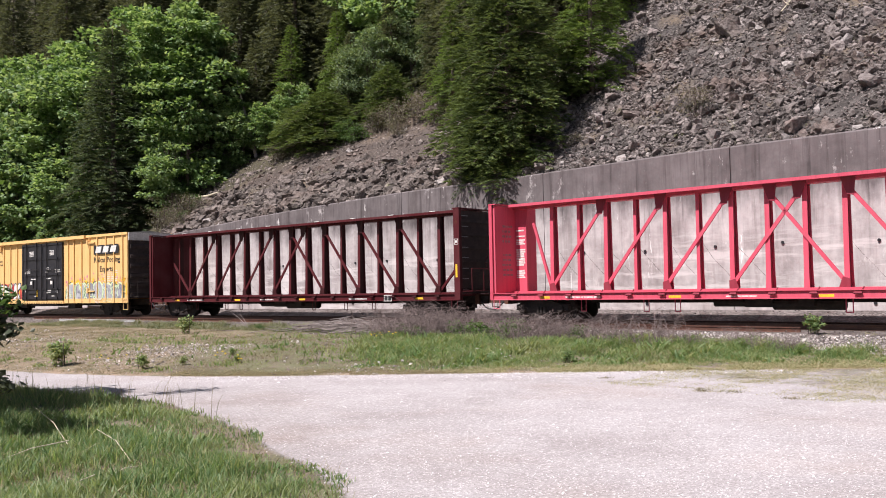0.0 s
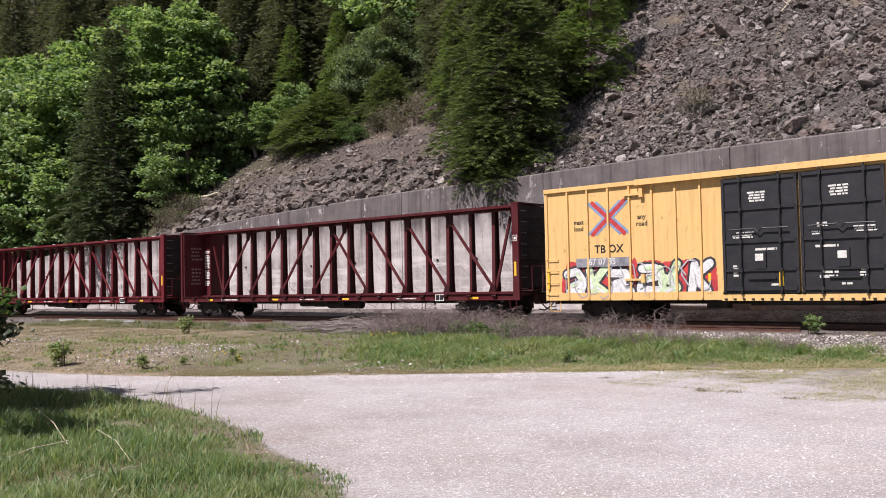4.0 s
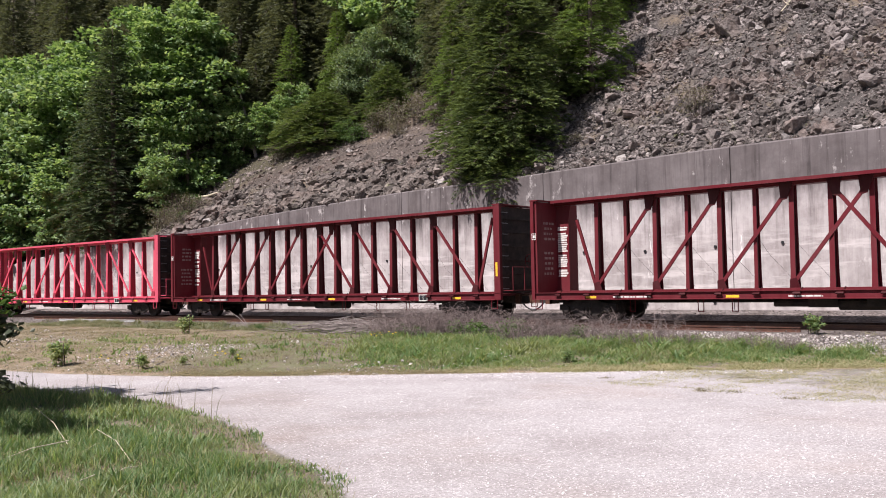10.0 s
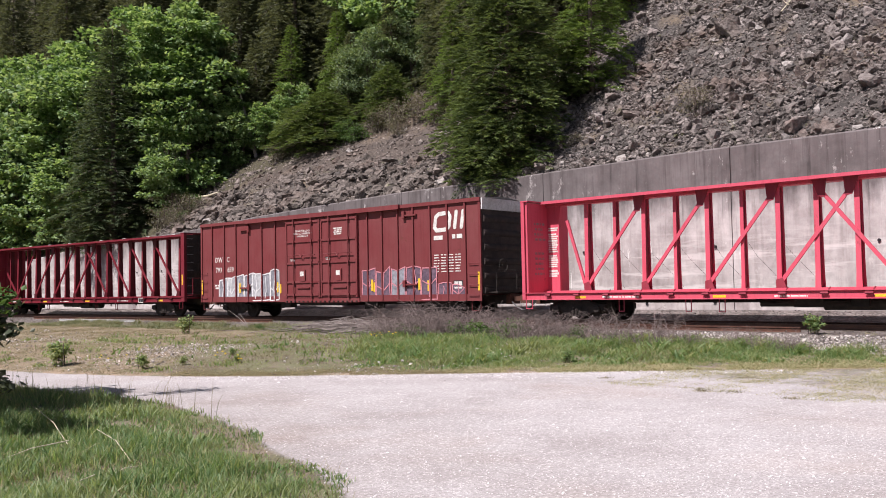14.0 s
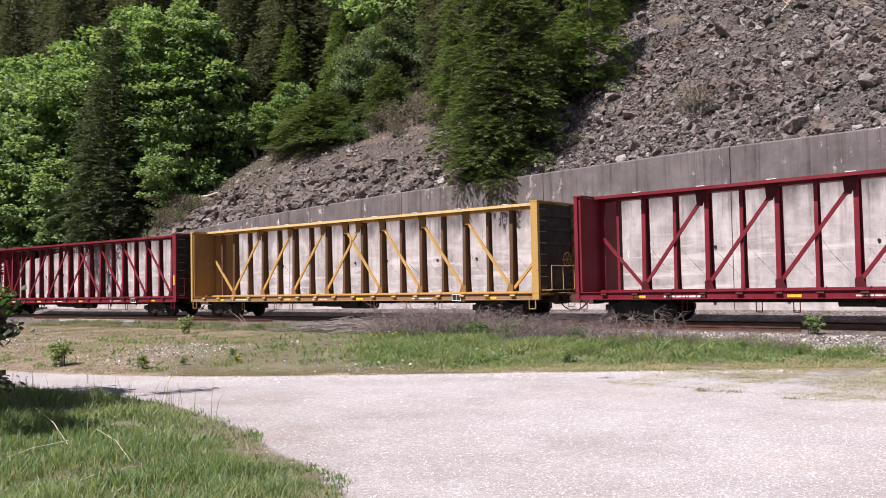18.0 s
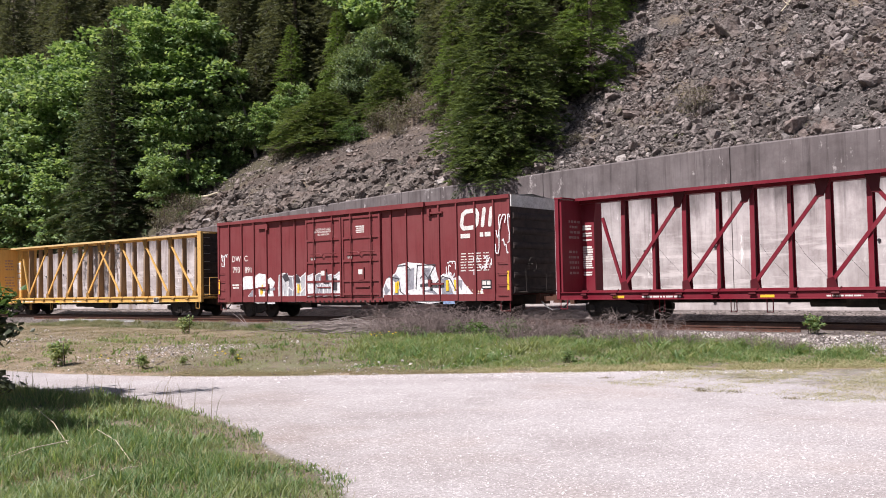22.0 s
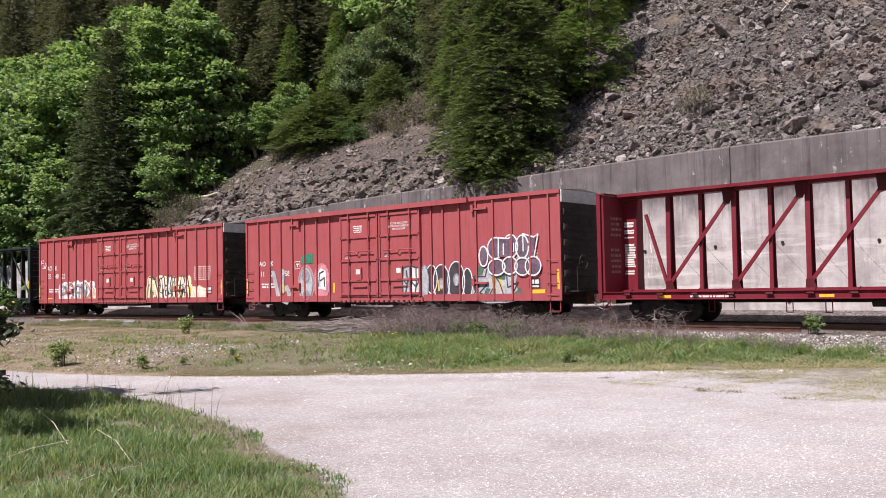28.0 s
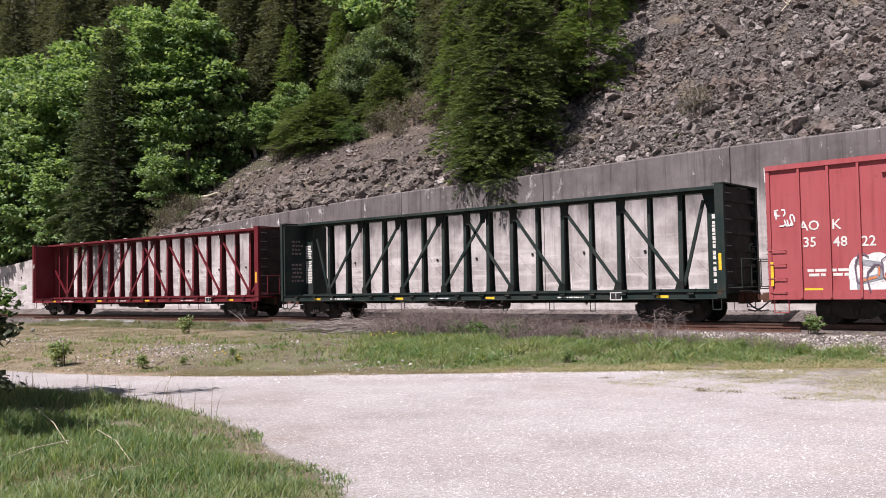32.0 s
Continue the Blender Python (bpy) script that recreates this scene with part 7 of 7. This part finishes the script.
def build_grass():
    rng = np.random.default_rng(9)
    # lawn in the foreground: tufts of uneven height with worn, strawy gaps between them
    y = 5.5 + 16.5 * rng.uniform(0, 1, 21000) ** 1.25
    x = lawn_edge(y) + 0.25 - rng.uniform(0, 1, 21000) ** 0.8 * (9.0 * y / 14 + 1)
    clump = waves(x, y, 1.5, 5.0) + 0.7 * waves(x, y, 3.4, 2.0)
    rim = np.clip((lawn_edge(y) - x) / 1.1, 0, 1)
    ok = (x > -0.62 * y - 2.0) & (rng.random(len(x)) < np.clip(0.62 + 0.55 * clump, 0.16, 1) * (0.7 + 0.3 * rim))
    p = tufts(np.stack([x, y], -1)[ok], rng, 10, 0.075)
    ragged = lawn_edge(p[:, 1]) + 0.25 * waves(p[:, 0], p[:, 1], 2.3, 1.0) + 0.12
    p = p[p[:, 0] < ragged]
    inner = np.clip((lawn_edge(p[:, 1]) - p[:, 0]) / 1.0, 0.4, 1)
    tall = rng.uniform(0.07, 0.23, len(p)) * inner * (1 + 0.65 * waves(p[:, 0], p[:, 1], 1.5, 5.0) + 0.5 * waves(p[:, 0], p[:, 1], 2.6, 1.0))
    blades("lawn_grass", p, np.maximum(tall, 0.035), rng.uniform(0.008, 0.018, len(p)) * (1 + 0.7 * (waves(p[:, 0], p[:, 1], 1.7, 8.0) > 0.2)), GRASS, "fresh green uncut grass with some straw", 31, 0.85)
    gap = (waves(p[:, 0], p[:, 1], 1.5, 5.0) + 0.7 * waves(p[:, 0], p[:, 1], 3.4, 2.0)) < 0.05
    q = p[(rng.random(len(p)) < np.where(gap, 0.32, 0.045))]
    blades("lawn_straw", q, rng.uniform(0.05, 0.20, len(q)), rng.uniform(0.005, 0.011, len(q)), STRAW, "dry straw among the grass", 32, 2.2)
    # long stalks along the edge of the lawn
    m = 100
    y = rng.uniform(14.5, 21.5, m)
    x = lawn_edge(y) - np.abs(rng.normal(0, 1.3, m))
    blades("tall_stalks", np.stack([x, y], -1), rng.uniform(0.3, 0.8, m), np.full(m, 0.009), STRAW, "thin dry seed stalks at the lawn's edge", 33, 0.45)
    m = 46
    y = rng.uniform(8.5, 14.0, m)
    x = lawn_edge(y) - 0.3 - rng.uniform(0, 1, m) * 3.2
    blades("fallen_stalks", np.stack([x, y], -1), rng.uniform(0.16, 0.34, m), np.full(m, 0.013), STRAW, "long pale dead stalks lying over the grass", 46, 2.6)
    # long dead reeds that lie across the grass
    for x0, y0, x1, y1, z0, z1 in ((-6.15, 13.45, -4.89, 11.69, 0.35, 0.05), (-4.5, 11.6, -3.74, 10.66, 0.30, 0.05), (-3.85, 8.95, -3.6, 9.2, 0.04, 0.20), (-3.6, 9.5, -3.4, 9.9, 0.10, 0.15), (-5.3, 10.4, -4.7, 11.2, 0.08, 0.22)):
        g0, g1 = (float(height(*line_sw(q, r))) for q, r in ((x0, y0), (x1, y1)))
        bm = bmesh.new()
        tube(bm, [(x0, y0, g0 + z0), (0.5 * (x0 + x1) + 0.03, 0.5 * (y0 + y1), 0.5 * (g0 + g1 + z0 + z1) + 0.05), (x1, y1, g1 + z1)], [0.003, 0.006, 0.007], 5)
        tagged(new("dry_reed", finish(bm, "dry_reed", REED)), "long pale dead reed lying over the grass", "reed", "dead reeds in the grass")
    # grassy bank across the road: fine green grass in uneven drifts, thin towards the left
    n = 46000
    x = rng.uniform(-14, 18, n)
    y = far_edge(x) + 0.45 + rng.uniform(0, 1, n) ** 0.9 * 13
    s, w = line_sw(x, y)
    drift = 0.55 * waves(x, y, 0.8, 2.0) + 0.5 * waves(x, y, 2.3, 4.0)
    crest = smooth((w + 4.0) / 0.7) * smooth((x + 16) / 4)
    share = 0.72 * smooth((x + 3.4) / 2.2) * smooth((y - far_edge(x) - 0.2 - 0.7 * smooth((x - 3) / 5)) / 1.6 + 0.25) + 0.55 * crest + 0.02
    ok = (w < -2.3 + 0.5 * smooth((-1.0 - x) / 2)) & (rng.random(n) < np.clip(share + drift * np.clip(share * 2.2, 0.05, 0.6), 0.0, 1))
    p = tufts(np.stack([x, y], -1)[ok], rng, 12, 0.10)
    s, w = line_sw(p[:, 0], p[:, 1])
    p = p[w < -2.1 + 0.45 * smooth((-1.0 - p[:, 0]) / 2)]
    inside = np.clip((p[:, 1] - far_edge(p[:, 0])) / 2.6, 0.2, 1.1)
    tall = rng.uniform(0.04, 0.19, len(p)) * inside * (0.75 + 0.35 * smooth((p[:, 0] + 3.0) / 4.0)) * np.clip(1 + 0.8 * waves(p[:, 0], p[:, 1], 1.1, 1.0) + 0.9 * waves(p[:, 0], p[:, 1], 2.9, 3.0), 0.2, 2.6)
    broad = waves(p[:, 0], p[:, 1], 2.1, 9.0) > 0.25
    dry = (~broad) & (rng.random(len(p)) < np.clip(0.12 + 0.5 * waves(p[:, 0], p[:, 1], 0.9, 6.0), 0.03, 0.5))
    green = ~broad & ~dry
    blades("bank_grass", p[green], tall[green], rng.uniform(0.010, 0.026, green.sum()), LUSH, "lush green grass on the bank", 34, 1.7)
    blades("bank_broad_weeds", p[broad][::2], tall[broad][::2] * 1.15, rng.uniform(0.035, 0.075, len(p[broad][::2])), LUSH, "clumps of broad-leaved green weeds in the grass", 49, 1.3)
    blades("bank_dry_grass", p[dry], tall[dry] * 0.9, rng.uniform(0.008, 0.018, dry.sum()), STRAW, "dry straw in the grass of the bank", 50, 2.0)
    # dry and yellow growth along the foot of the green grass
    n = 15000
    x = rng.uniform(-7, 17, n)
    y = far_edge(x) + 0.1 + np.abs(rng.normal(0, 0.55, n)) * (1 + 1.3 * smooth((x - 2) / 5))
    p = tufts(np.stack([x, y], -1)[waves(x, y, 1.3, 5.0) > -0.35], rng, 8, 0.11)
    tan = rng.random(len(p)) < 0.12 + 0.83 * smooth((2.5 - p[:, 0]) / 3)
    q, p = p[tan], p[~tan]
    blades("bank_edge_straw", q, rng.uniform(0.015, 0.05, len(q)), rng.uniform(0.006, 0.014, len(q)), STRAW, "dead straw along the road's edge", 52, 3.0)
    blades("bank_edge_grass", p, rng.uniform(0.02, 0.07, len(p)), rng.uniform(0.010, 0.022, len(p)), VERGE, "yellowish thin grass along the road's edge", 36, 2.4)
    # growth on the crest beside the loose rails
    n = 5200
    s = rng.uniform(-30, -3.5, n)
    w = rng.uniform(-3.4, -1.75, n)
    ok = rng.random(n) < np.clip(0.55 + 0.7 * waves(s, w, 0.7, 3.0), 0.1, 1)
    x, y = line_xy(s[ok], w[ok])
    p = tufts(np.stack([x, y], -1), rng, 12, 0.12)
    blades("crest_grass", p, rng.uniform(0.04, 0.20, len(p)) * np.clip(1 + 0.9 * waves(p[:, 0], p[:, 1], 1.2, 2.0), 0.3, 2), rng.uniform(0.012, 0.028, len(p)), SEDGE, "dull green grass on the crest of the bank", 51, 1.8)
    # a thin fuzzy mat of short olive and brown growth on the dry bank
    n = 26000
    x = rng.uniform(-26, 3, n)
    y = far_edge(x) + 0.3 + rng.uniform(0, 1, n) * 24
    s, w = line_sw(x, y)
    cover = waves(x, y, 0.55, 6.0) + 0.7 * waves(x, y, 1.9, 2.0)
    ok = (w < -2.0) & (x > -0.58 * y) & (rng.random(n) < np.clip(0.55 + 0.6 * cover, 0.1, 1))
    p = tufts(np.stack([x, y], -1)[ok], rng, 14, 0.16)
    dull = rng.random(len(p)) < 0.62
    blades("bank_low_growth", p[dull], rng.uniform(0.015, 0.05, dull.sum()), rng.uniform(0.010, 0.022, dull.sum()), OLIVE, "thin mat of short olive-brown growth on the bank", 41, 5.0)
    blades("bank_dead_growth", p[~dull], rng.uniform(0.015, 0.06, (~dull).sum()), rng.uniform(0.006, 0.016, (~dull).sum()), STRAW, "thin mat of short dead grass on the bank", 35, 5.0)
    # leafy weeds in loose patches on the dry bank
    n = 44
    x = rng.uniform(-17, -1, n)
    y = far_edge(x) + 0.7 + rng.uniform(0, 1, n) * 9
    s, w = line_sw(x, y)
    p = tufts(np.stack([x, y], -1)[(w < -2.2) & (waves(x, y, 0.45, 3.0) > -0.1)], rng, 60, 0.22)
    blades("bank_weeds", p, rng.uniform(0.03, 0.17, len(p)), rng.uniform(0.02, 0.045, len(p)), LUSH, "patches of leafy green weeds on the bank", 45, 1.2)
    # dark clods and weeds on the road
    p = tufts(np.array([(5.1, 17.8), (5.5, 17.3), (5.0, 17.5), (3.6, 20.3), (6.2, 16.2)]), rng, 70, 0.10)
    blades("road_weeds", p, rng.uniform(0.02, 0.06, len(p)), rng.uniform(0.008, 0.018, len(p)), OLIVE, "small weeds and clods on the gravel", 42, 1.2)
    # patchy growth on the verge of the road
    n = 30000
    x = rng.uniform(2.5, 15, n)
    y = rng.uniform(11.5, 22.5, n)
    patch = waves(x, y, 1.1, 7.0) + 0.5 * waves(x, y, 2.7, 3.0) + 0.35 * waves(x, y, 6.1, 1.0)
    ok = (y > 20.4 - 0.98 * (x - 1.9)) & (y < far_edge(x) + 0.3) & (rng.random(n) < np.clip(0.28 + 0.9 * (patch + 0.10 * (x - 5)), 0.02, 1) * smooth((y - 20.4 + 0.98 * (x - 1.9) + 0.5 * patch) / 1.4))
    p = tufts(np.stack([x, y], -1)[ok], rng, 10, 0.08)
    blades("verge_grass", p, rng.uniform(0.008, 0.036, len(p)), rng.uniform(0.008, 0.018, len(p)), VERGE, "low patchy grass on the road's verge", 37, 2.6)
    # loose stones on the road
    n = 24000
    y = 7.5 + 14 * rng.uniform(0, 1, n) ** 1.3
    x = rng.uniform(-0.55, 0.55, n) * y
    ok = (x > lawn_edge(y) - 0.1) & (y < far_edge(x) + 0.3)
    s, w = line_sw(x[ok], y[ok])
    scatter_rocks("road_stones", s, w, np.clip(0.016 + 0.009 * rng.pareto(2.6, ok.sum()), 0.014, 0.055), 38, GRIT, "loose pale stones on the gravel road", "stones", sink=0.32)
    # a strip of coarser, darker gravel left at the far side by the wheels
    n = 5200
    x = rng.uniform(-7, 8, n)
    y = far_edge(x) - 0.05 - np.abs(rng.normal(0, 0.55, n))
    s, w = line_sw(x, y)
    scatter_rocks("road_edge_stones", s, w, np.clip(0.024 + 0.016 * rng.pareto(2.8, n), 0.02, 0.08), 53, GRIT, "coarser grey gravel along the far side of the road", "stones", sink=0.3)
    n = 1500
    x = rng.uniform(-4, 7, n)
    s, w = line_sw(x, far_edge(x) + rng.normal(0.25, 0.4, n))
    scatter_rocks("road_edge_pebbles", s, w, np.clip(0.03 + 0.018 * rng.pareto(2.8, n), 0.025, 0.09), 54, TAN, "pale pebbles along the far side of the road", "stones", sink=0.3)
    # stones washed out on the bank, and the coarse ballast beside the rails
    n = 6500
    s, w = rng.uniform(-38, 22, n), rng.uniform(-3.2, 5.6, n)
    scatter_rocks("ballast_stones", s, w, rng.uniform(0.04, 0.10, n), 39, ROCK, "coarse ballast stones beside the rails", "stones")
    n = 4200
    s, w = rng.uniform(7.5, 24, n), -2.5 + 1.2 * rng.uniform(0, 1, n)
    scatter_rocks("pale_ballast", s, w, rng.uniform(0.05, 0.11, n), 47, TAN, "pale coarse gravel at the edge of the track bed", "stones")
    spots = []
    for cx, cy, wx, wy, k in ((-8.5, 28.5, 1.0, 1.6, 1500), (-16.8, 35.5, 1.4, 1.8, 700),
                              (-9.8, 26.3, 1.6, 0.9, 350), (-1.0, 23.4, 1.2, 0.5, 250)):
        spots.append(np.stack([rng.normal(cx, wx, k), rng.normal(cy, wy, k)], -1))
    n = 1300
    x = rng.uniform(-22, -2, n)
    spots.append(np.stack([x, far_edge(x) + rng.uniform(0.1, 14, n)], -1))
    p = np.concatenate(spots)
    s, w = line_sw(p[:, 0], p[:, 1])
    ok = (w < -2.6) & (p[:, 1] > far_edge(p[:, 0]) + 0.1)
    scatter_rocks("bank_stones", s[ok], w[ok], np.clip(0.035 + 0.022 * rng.pareto(2.2, ok.sum()), 0.03, 0.16), 40, TAN, "pale stones washed out on the bank", "stones")


build_grass()


def make_brush(seed, tall, count, spread):
    """A tangle of dry brown stems that fork, arch over and lie across each other."""
    rng = random.Random(seed)
    bm = bmesh.new()
    for k in range(count):
        x, y = rng.gauss(0, spread), rng.gauss(0, spread)
        a, h = rng.uniform(0, 6.28), tall * rng.uniform(0.25, 1.05)
        reach = h * (rng.uniform(0.2, 0.9) if k % 3 else rng.uniform(0.9, 1.8))
        lx, ly = math.cos(a) * reach, math.sin(a) * reach
        top = h * (1.0 if k % 3 else 0.55)
        pts = [(x, y, -0.05), (x + lx * 0.3, y + ly * 0.3, top * 0.7), (x + lx * 0.7, y + ly * 0.7, top), (x + lx, y + ly, top * rng.uniform(0.75, 1.05))]
        tube(bm, pts, [0.009, 0.007, 0.005, 0.002], 3)
        for _ in range(4):
            q = rng.uniform(0.3, 0.95)
            sx, sy, sz = x + lx * q, y + ly * q, top * min(1, 0.35 + q * 0.75)
            b, k2 = a + rng.uniform(-1.8, 1.8), h * rng.uniform(0.18, 0.5)
            tube(bm, [(sx, sy, sz), (sx + k2 * math.cos(b), sy + k2 * math.sin(b), sz + k2 * rng.uniform(-0.4, 0.6))], [0.005, 0.002], 3)
    return finish(bm, "brush", BRUSH)


def at_line(ob, s, w, grow=1.0, turn=0.0):
    x, y = line_xy(s, w)
    ob.matrix_basis = Matrix.LocRotScale((float(x), float(y), float(height(s, w))), Euler((0, 0, turn)), (grow,) * 3)
    return ob


def build_low_growth():
    rnd = random.Random(3)
    kinds = [make_brush(60 + i, 1.0, 54, 0.46) for i in range(4)]
    for i in range(46):
        s = rnd.gauss(2.6, 1.2) if i % 2 else rnd.gauss(7.6, 1.9)
        w = -rnd.uniform(2.4, 4.6)
        g = rnd.uniform(0.6, 1.15) * (1.1 if i % 2 else 0.95)
        tagged(at_line(new("dry_brush", kinds[i % 4]), s, w, g, rnd.uniform(0, 6.28)), "dry brown leafless brush beside the track", "brush", "clumps of dry brush", "stuff")
    for i in range(9):
        tagged(at_line(new("dry_brush", kinds[i % 4]), rnd.uniform(10, 16), -rnd.uniform(2.0, 3.4), rnd.uniform(0.4, 0.6), rnd.uniform(0, 6.28)), "small dry brown brush beside the track", "brush", "clumps of dry brush", "stuff")
    weed = make_broadleaf(72, 0.7, 0.55, 0.09, 22, 26, SHADY, 0.0, 4, 0.2, "weed")
    for i, (s, w, g) in enumerate(((4.2, -4.0, 0.9), (5.4, -4.3, 1.0), (6.3, -3.9, 1.1), (7.0, -4.4, 0.9), (1.4, -3.8, 0.8), (2.6, -4.4, 0.7), (8.8, -3.6, 0.8), (-6.0, -3.0, 0.5), (-8.5, -2.9, 0.5))):
        x, y = line_xy(s, w)
        m = Matrix.LocRotScale((float(x), float(y), float(height(s, w)) - 0.03), Euler((0, 0, i * 1.7)), (g,) * 3)
        if i == 0:
            weed.matrix_basis = m
        tagged(weed if i == 0 else copy_thing(weed, m), "leafy dark green weed among the dry brush", "weed", "weeds among the brush")
    # a heap of cut sticks
    bm = bmesh.new()
    for _ in range(420):
        s, w = rnd.gauss(-3.4, 1.7), -2.6 + rnd.gauss(0, 0.6)
        x, y = line_xy(s, w)
        top = 0.42 * math.exp(-((s + 3.4) / 2.2) ** 2)
        z = float(height(s, w)) + rnd.uniform(0.0, max(0.06, top))
        a, k = rnd.uniform(0, 6.28), rnd.uniform(0.25, 0.9)
        d = Vector((math.cos(a), math.sin(a), rnd.uniform(-0.12, 0.2))) * k
        tube(bm, [(x - d.x, y - d.y, z - d.z * 0.3), (x + d.x * 0.2, y + d.y * 0.2, z + 0.05), (x + d.x, y + d.y, z + d.z)], [0.016, 0.013, 0.004], 4)
    tagged(new("stick_heap", finish(bm, "stick_heap", DEADWOOD)), "heap of pale cut branches and sticks beside the track", "stick heap", kind="stuff")
    # longer bare sticks poking out
    for s, w, a, k in ((-9.6, -2.6, 2.5, 1.5), (-10.2, -2.2, 2.2, 1.1), (2.5, -3.0, 2.2, 0.9), (7.8, -2.6, 1.9, 0.9), (4.9, -3.6, 0.6, 1.1)):
        x, y = line_xy(s, w)
        z = float(height(s, w))
        bm = bmesh.new()
        tube(bm, [(x, y, z - 0.03), (x + 0.5 * k * math.cos(a), y + 0.5 * k * math.sin(a), z + 0.35 * k), (x + k * math.cos(a), y + k * math.sin(a), z + 0.6 * k)], [0.02, 0.016, 0.006], 5)
        tagged(new("branch", finish(bm, "branch", DEADWOOD)), "bare pale branch leaning out of the brush", "branch", "bare branches")
    # leafy saplings and weeds
    sap = make_broadleaf(71, 1.0, 0.34, 0.13, 30, 16, LUSH, 0.04, 3, 0.16, "sapling")
    first = True
    for x, y, g in ((-11.2, 26.0, 0.8), (-8.3, 24.6, 0.55), (-11.2, 38.8, 1.0), (10.65, 25.9, 0.75), (-7.3, 25.0, 0.35), (-5.8, 25.0, 0.3), (-19.5, 28.5, 0.6), (3.2, 23.6, 0.45), (-6.3, 26.6, 0.3)):
        s, w = line_sw(x, y)
        m = Matrix.LocRotScale((x, y, float(height(s, w))), Euler((0, 0, x * 3)), (g,) * 3)
        if first:
            sap.matrix_basis = m
            ob, first = sap, False
        else:
            ob = copy_thing(sap, m)
        tagged(ob, "small leafy green sapling on the bank", "sapling", "saplings on the bank")
    # yellow flowers
    rng = np.random.default_rng(44)
    bm = bmesh.new()
    for cx, cy, k in ((-2.4, 30.4, 7), (-1.6, 30.6, 3), (-6.3, 25.0, 5), (-5.6, 24.2, 3), (-9.4, 25.3, 4)):
        for _ in range(k):
            x, y = cx + rng.normal(0, 0.18), cy + rng.normal(0, 0.18)
            s, w = line_sw(x, y)
            z = float(height(s, w)) + rng.uniform(0.2, 0.34)
            bmesh.ops.create_icosphere(bm, subdivisions=1, radius=0.024, matrix=Matrix.Translation((x, y, z)) @ Matrix.Diagonal((1.3, 1.3, 0.6, 1)))
    pale = bmesh.new()
    for _ in range(80):
        x, y = rng.normal(1.2, 0.9), rng.normal(24.6, 1.0)
        s, w = line_sw(x, y)
        bmesh.ops.create_icosphere(pale, subdivisions=1, radius=rng.uniform(0.009, 0.018), matrix=Matrix.Translation((x, y, float(height(s, w)) + rng.uniform(0.05, 0.22))) @ Matrix.Diagonal((1.3, 1.3, 0.6, 1)))
    tagged(new("white_flowers", finish(pale, "white_flowers", STENCIL)), "small white flower heads in the grass", "flowers", kind="stuff")
    tagged(new("yellow_flowers", finish(bm, "yellow_flowers", FLOWER)), "small yellow flowers on the bank", "flowers", kind="stuff")


build_low_growth()


# ---- what moves: the train rolls along the line at about twelve metres a second ----
def rolled(t):
    return 11.985 * (t - 16) - 0.00395 * (t - 16) ** 2 / 2


def motions():
    turn = [(i / FPS, math.degrees(rolled(i / FPS) / 0.455) % 360) for i in range(32 * FPS + 1)]
    for car, mid in CARS:
        walk(car, [(t, line_pose(mid + rolled(t), MID)) for t in range(0, 33)])
        for ob in car.children_recursive:
            if ob.name.startswith("wheelset"):
                x, y, z = ob.location
                walk(ob, [(t, pose(x, y, z, 0, a, 0)) for t, a in turn])


motions()
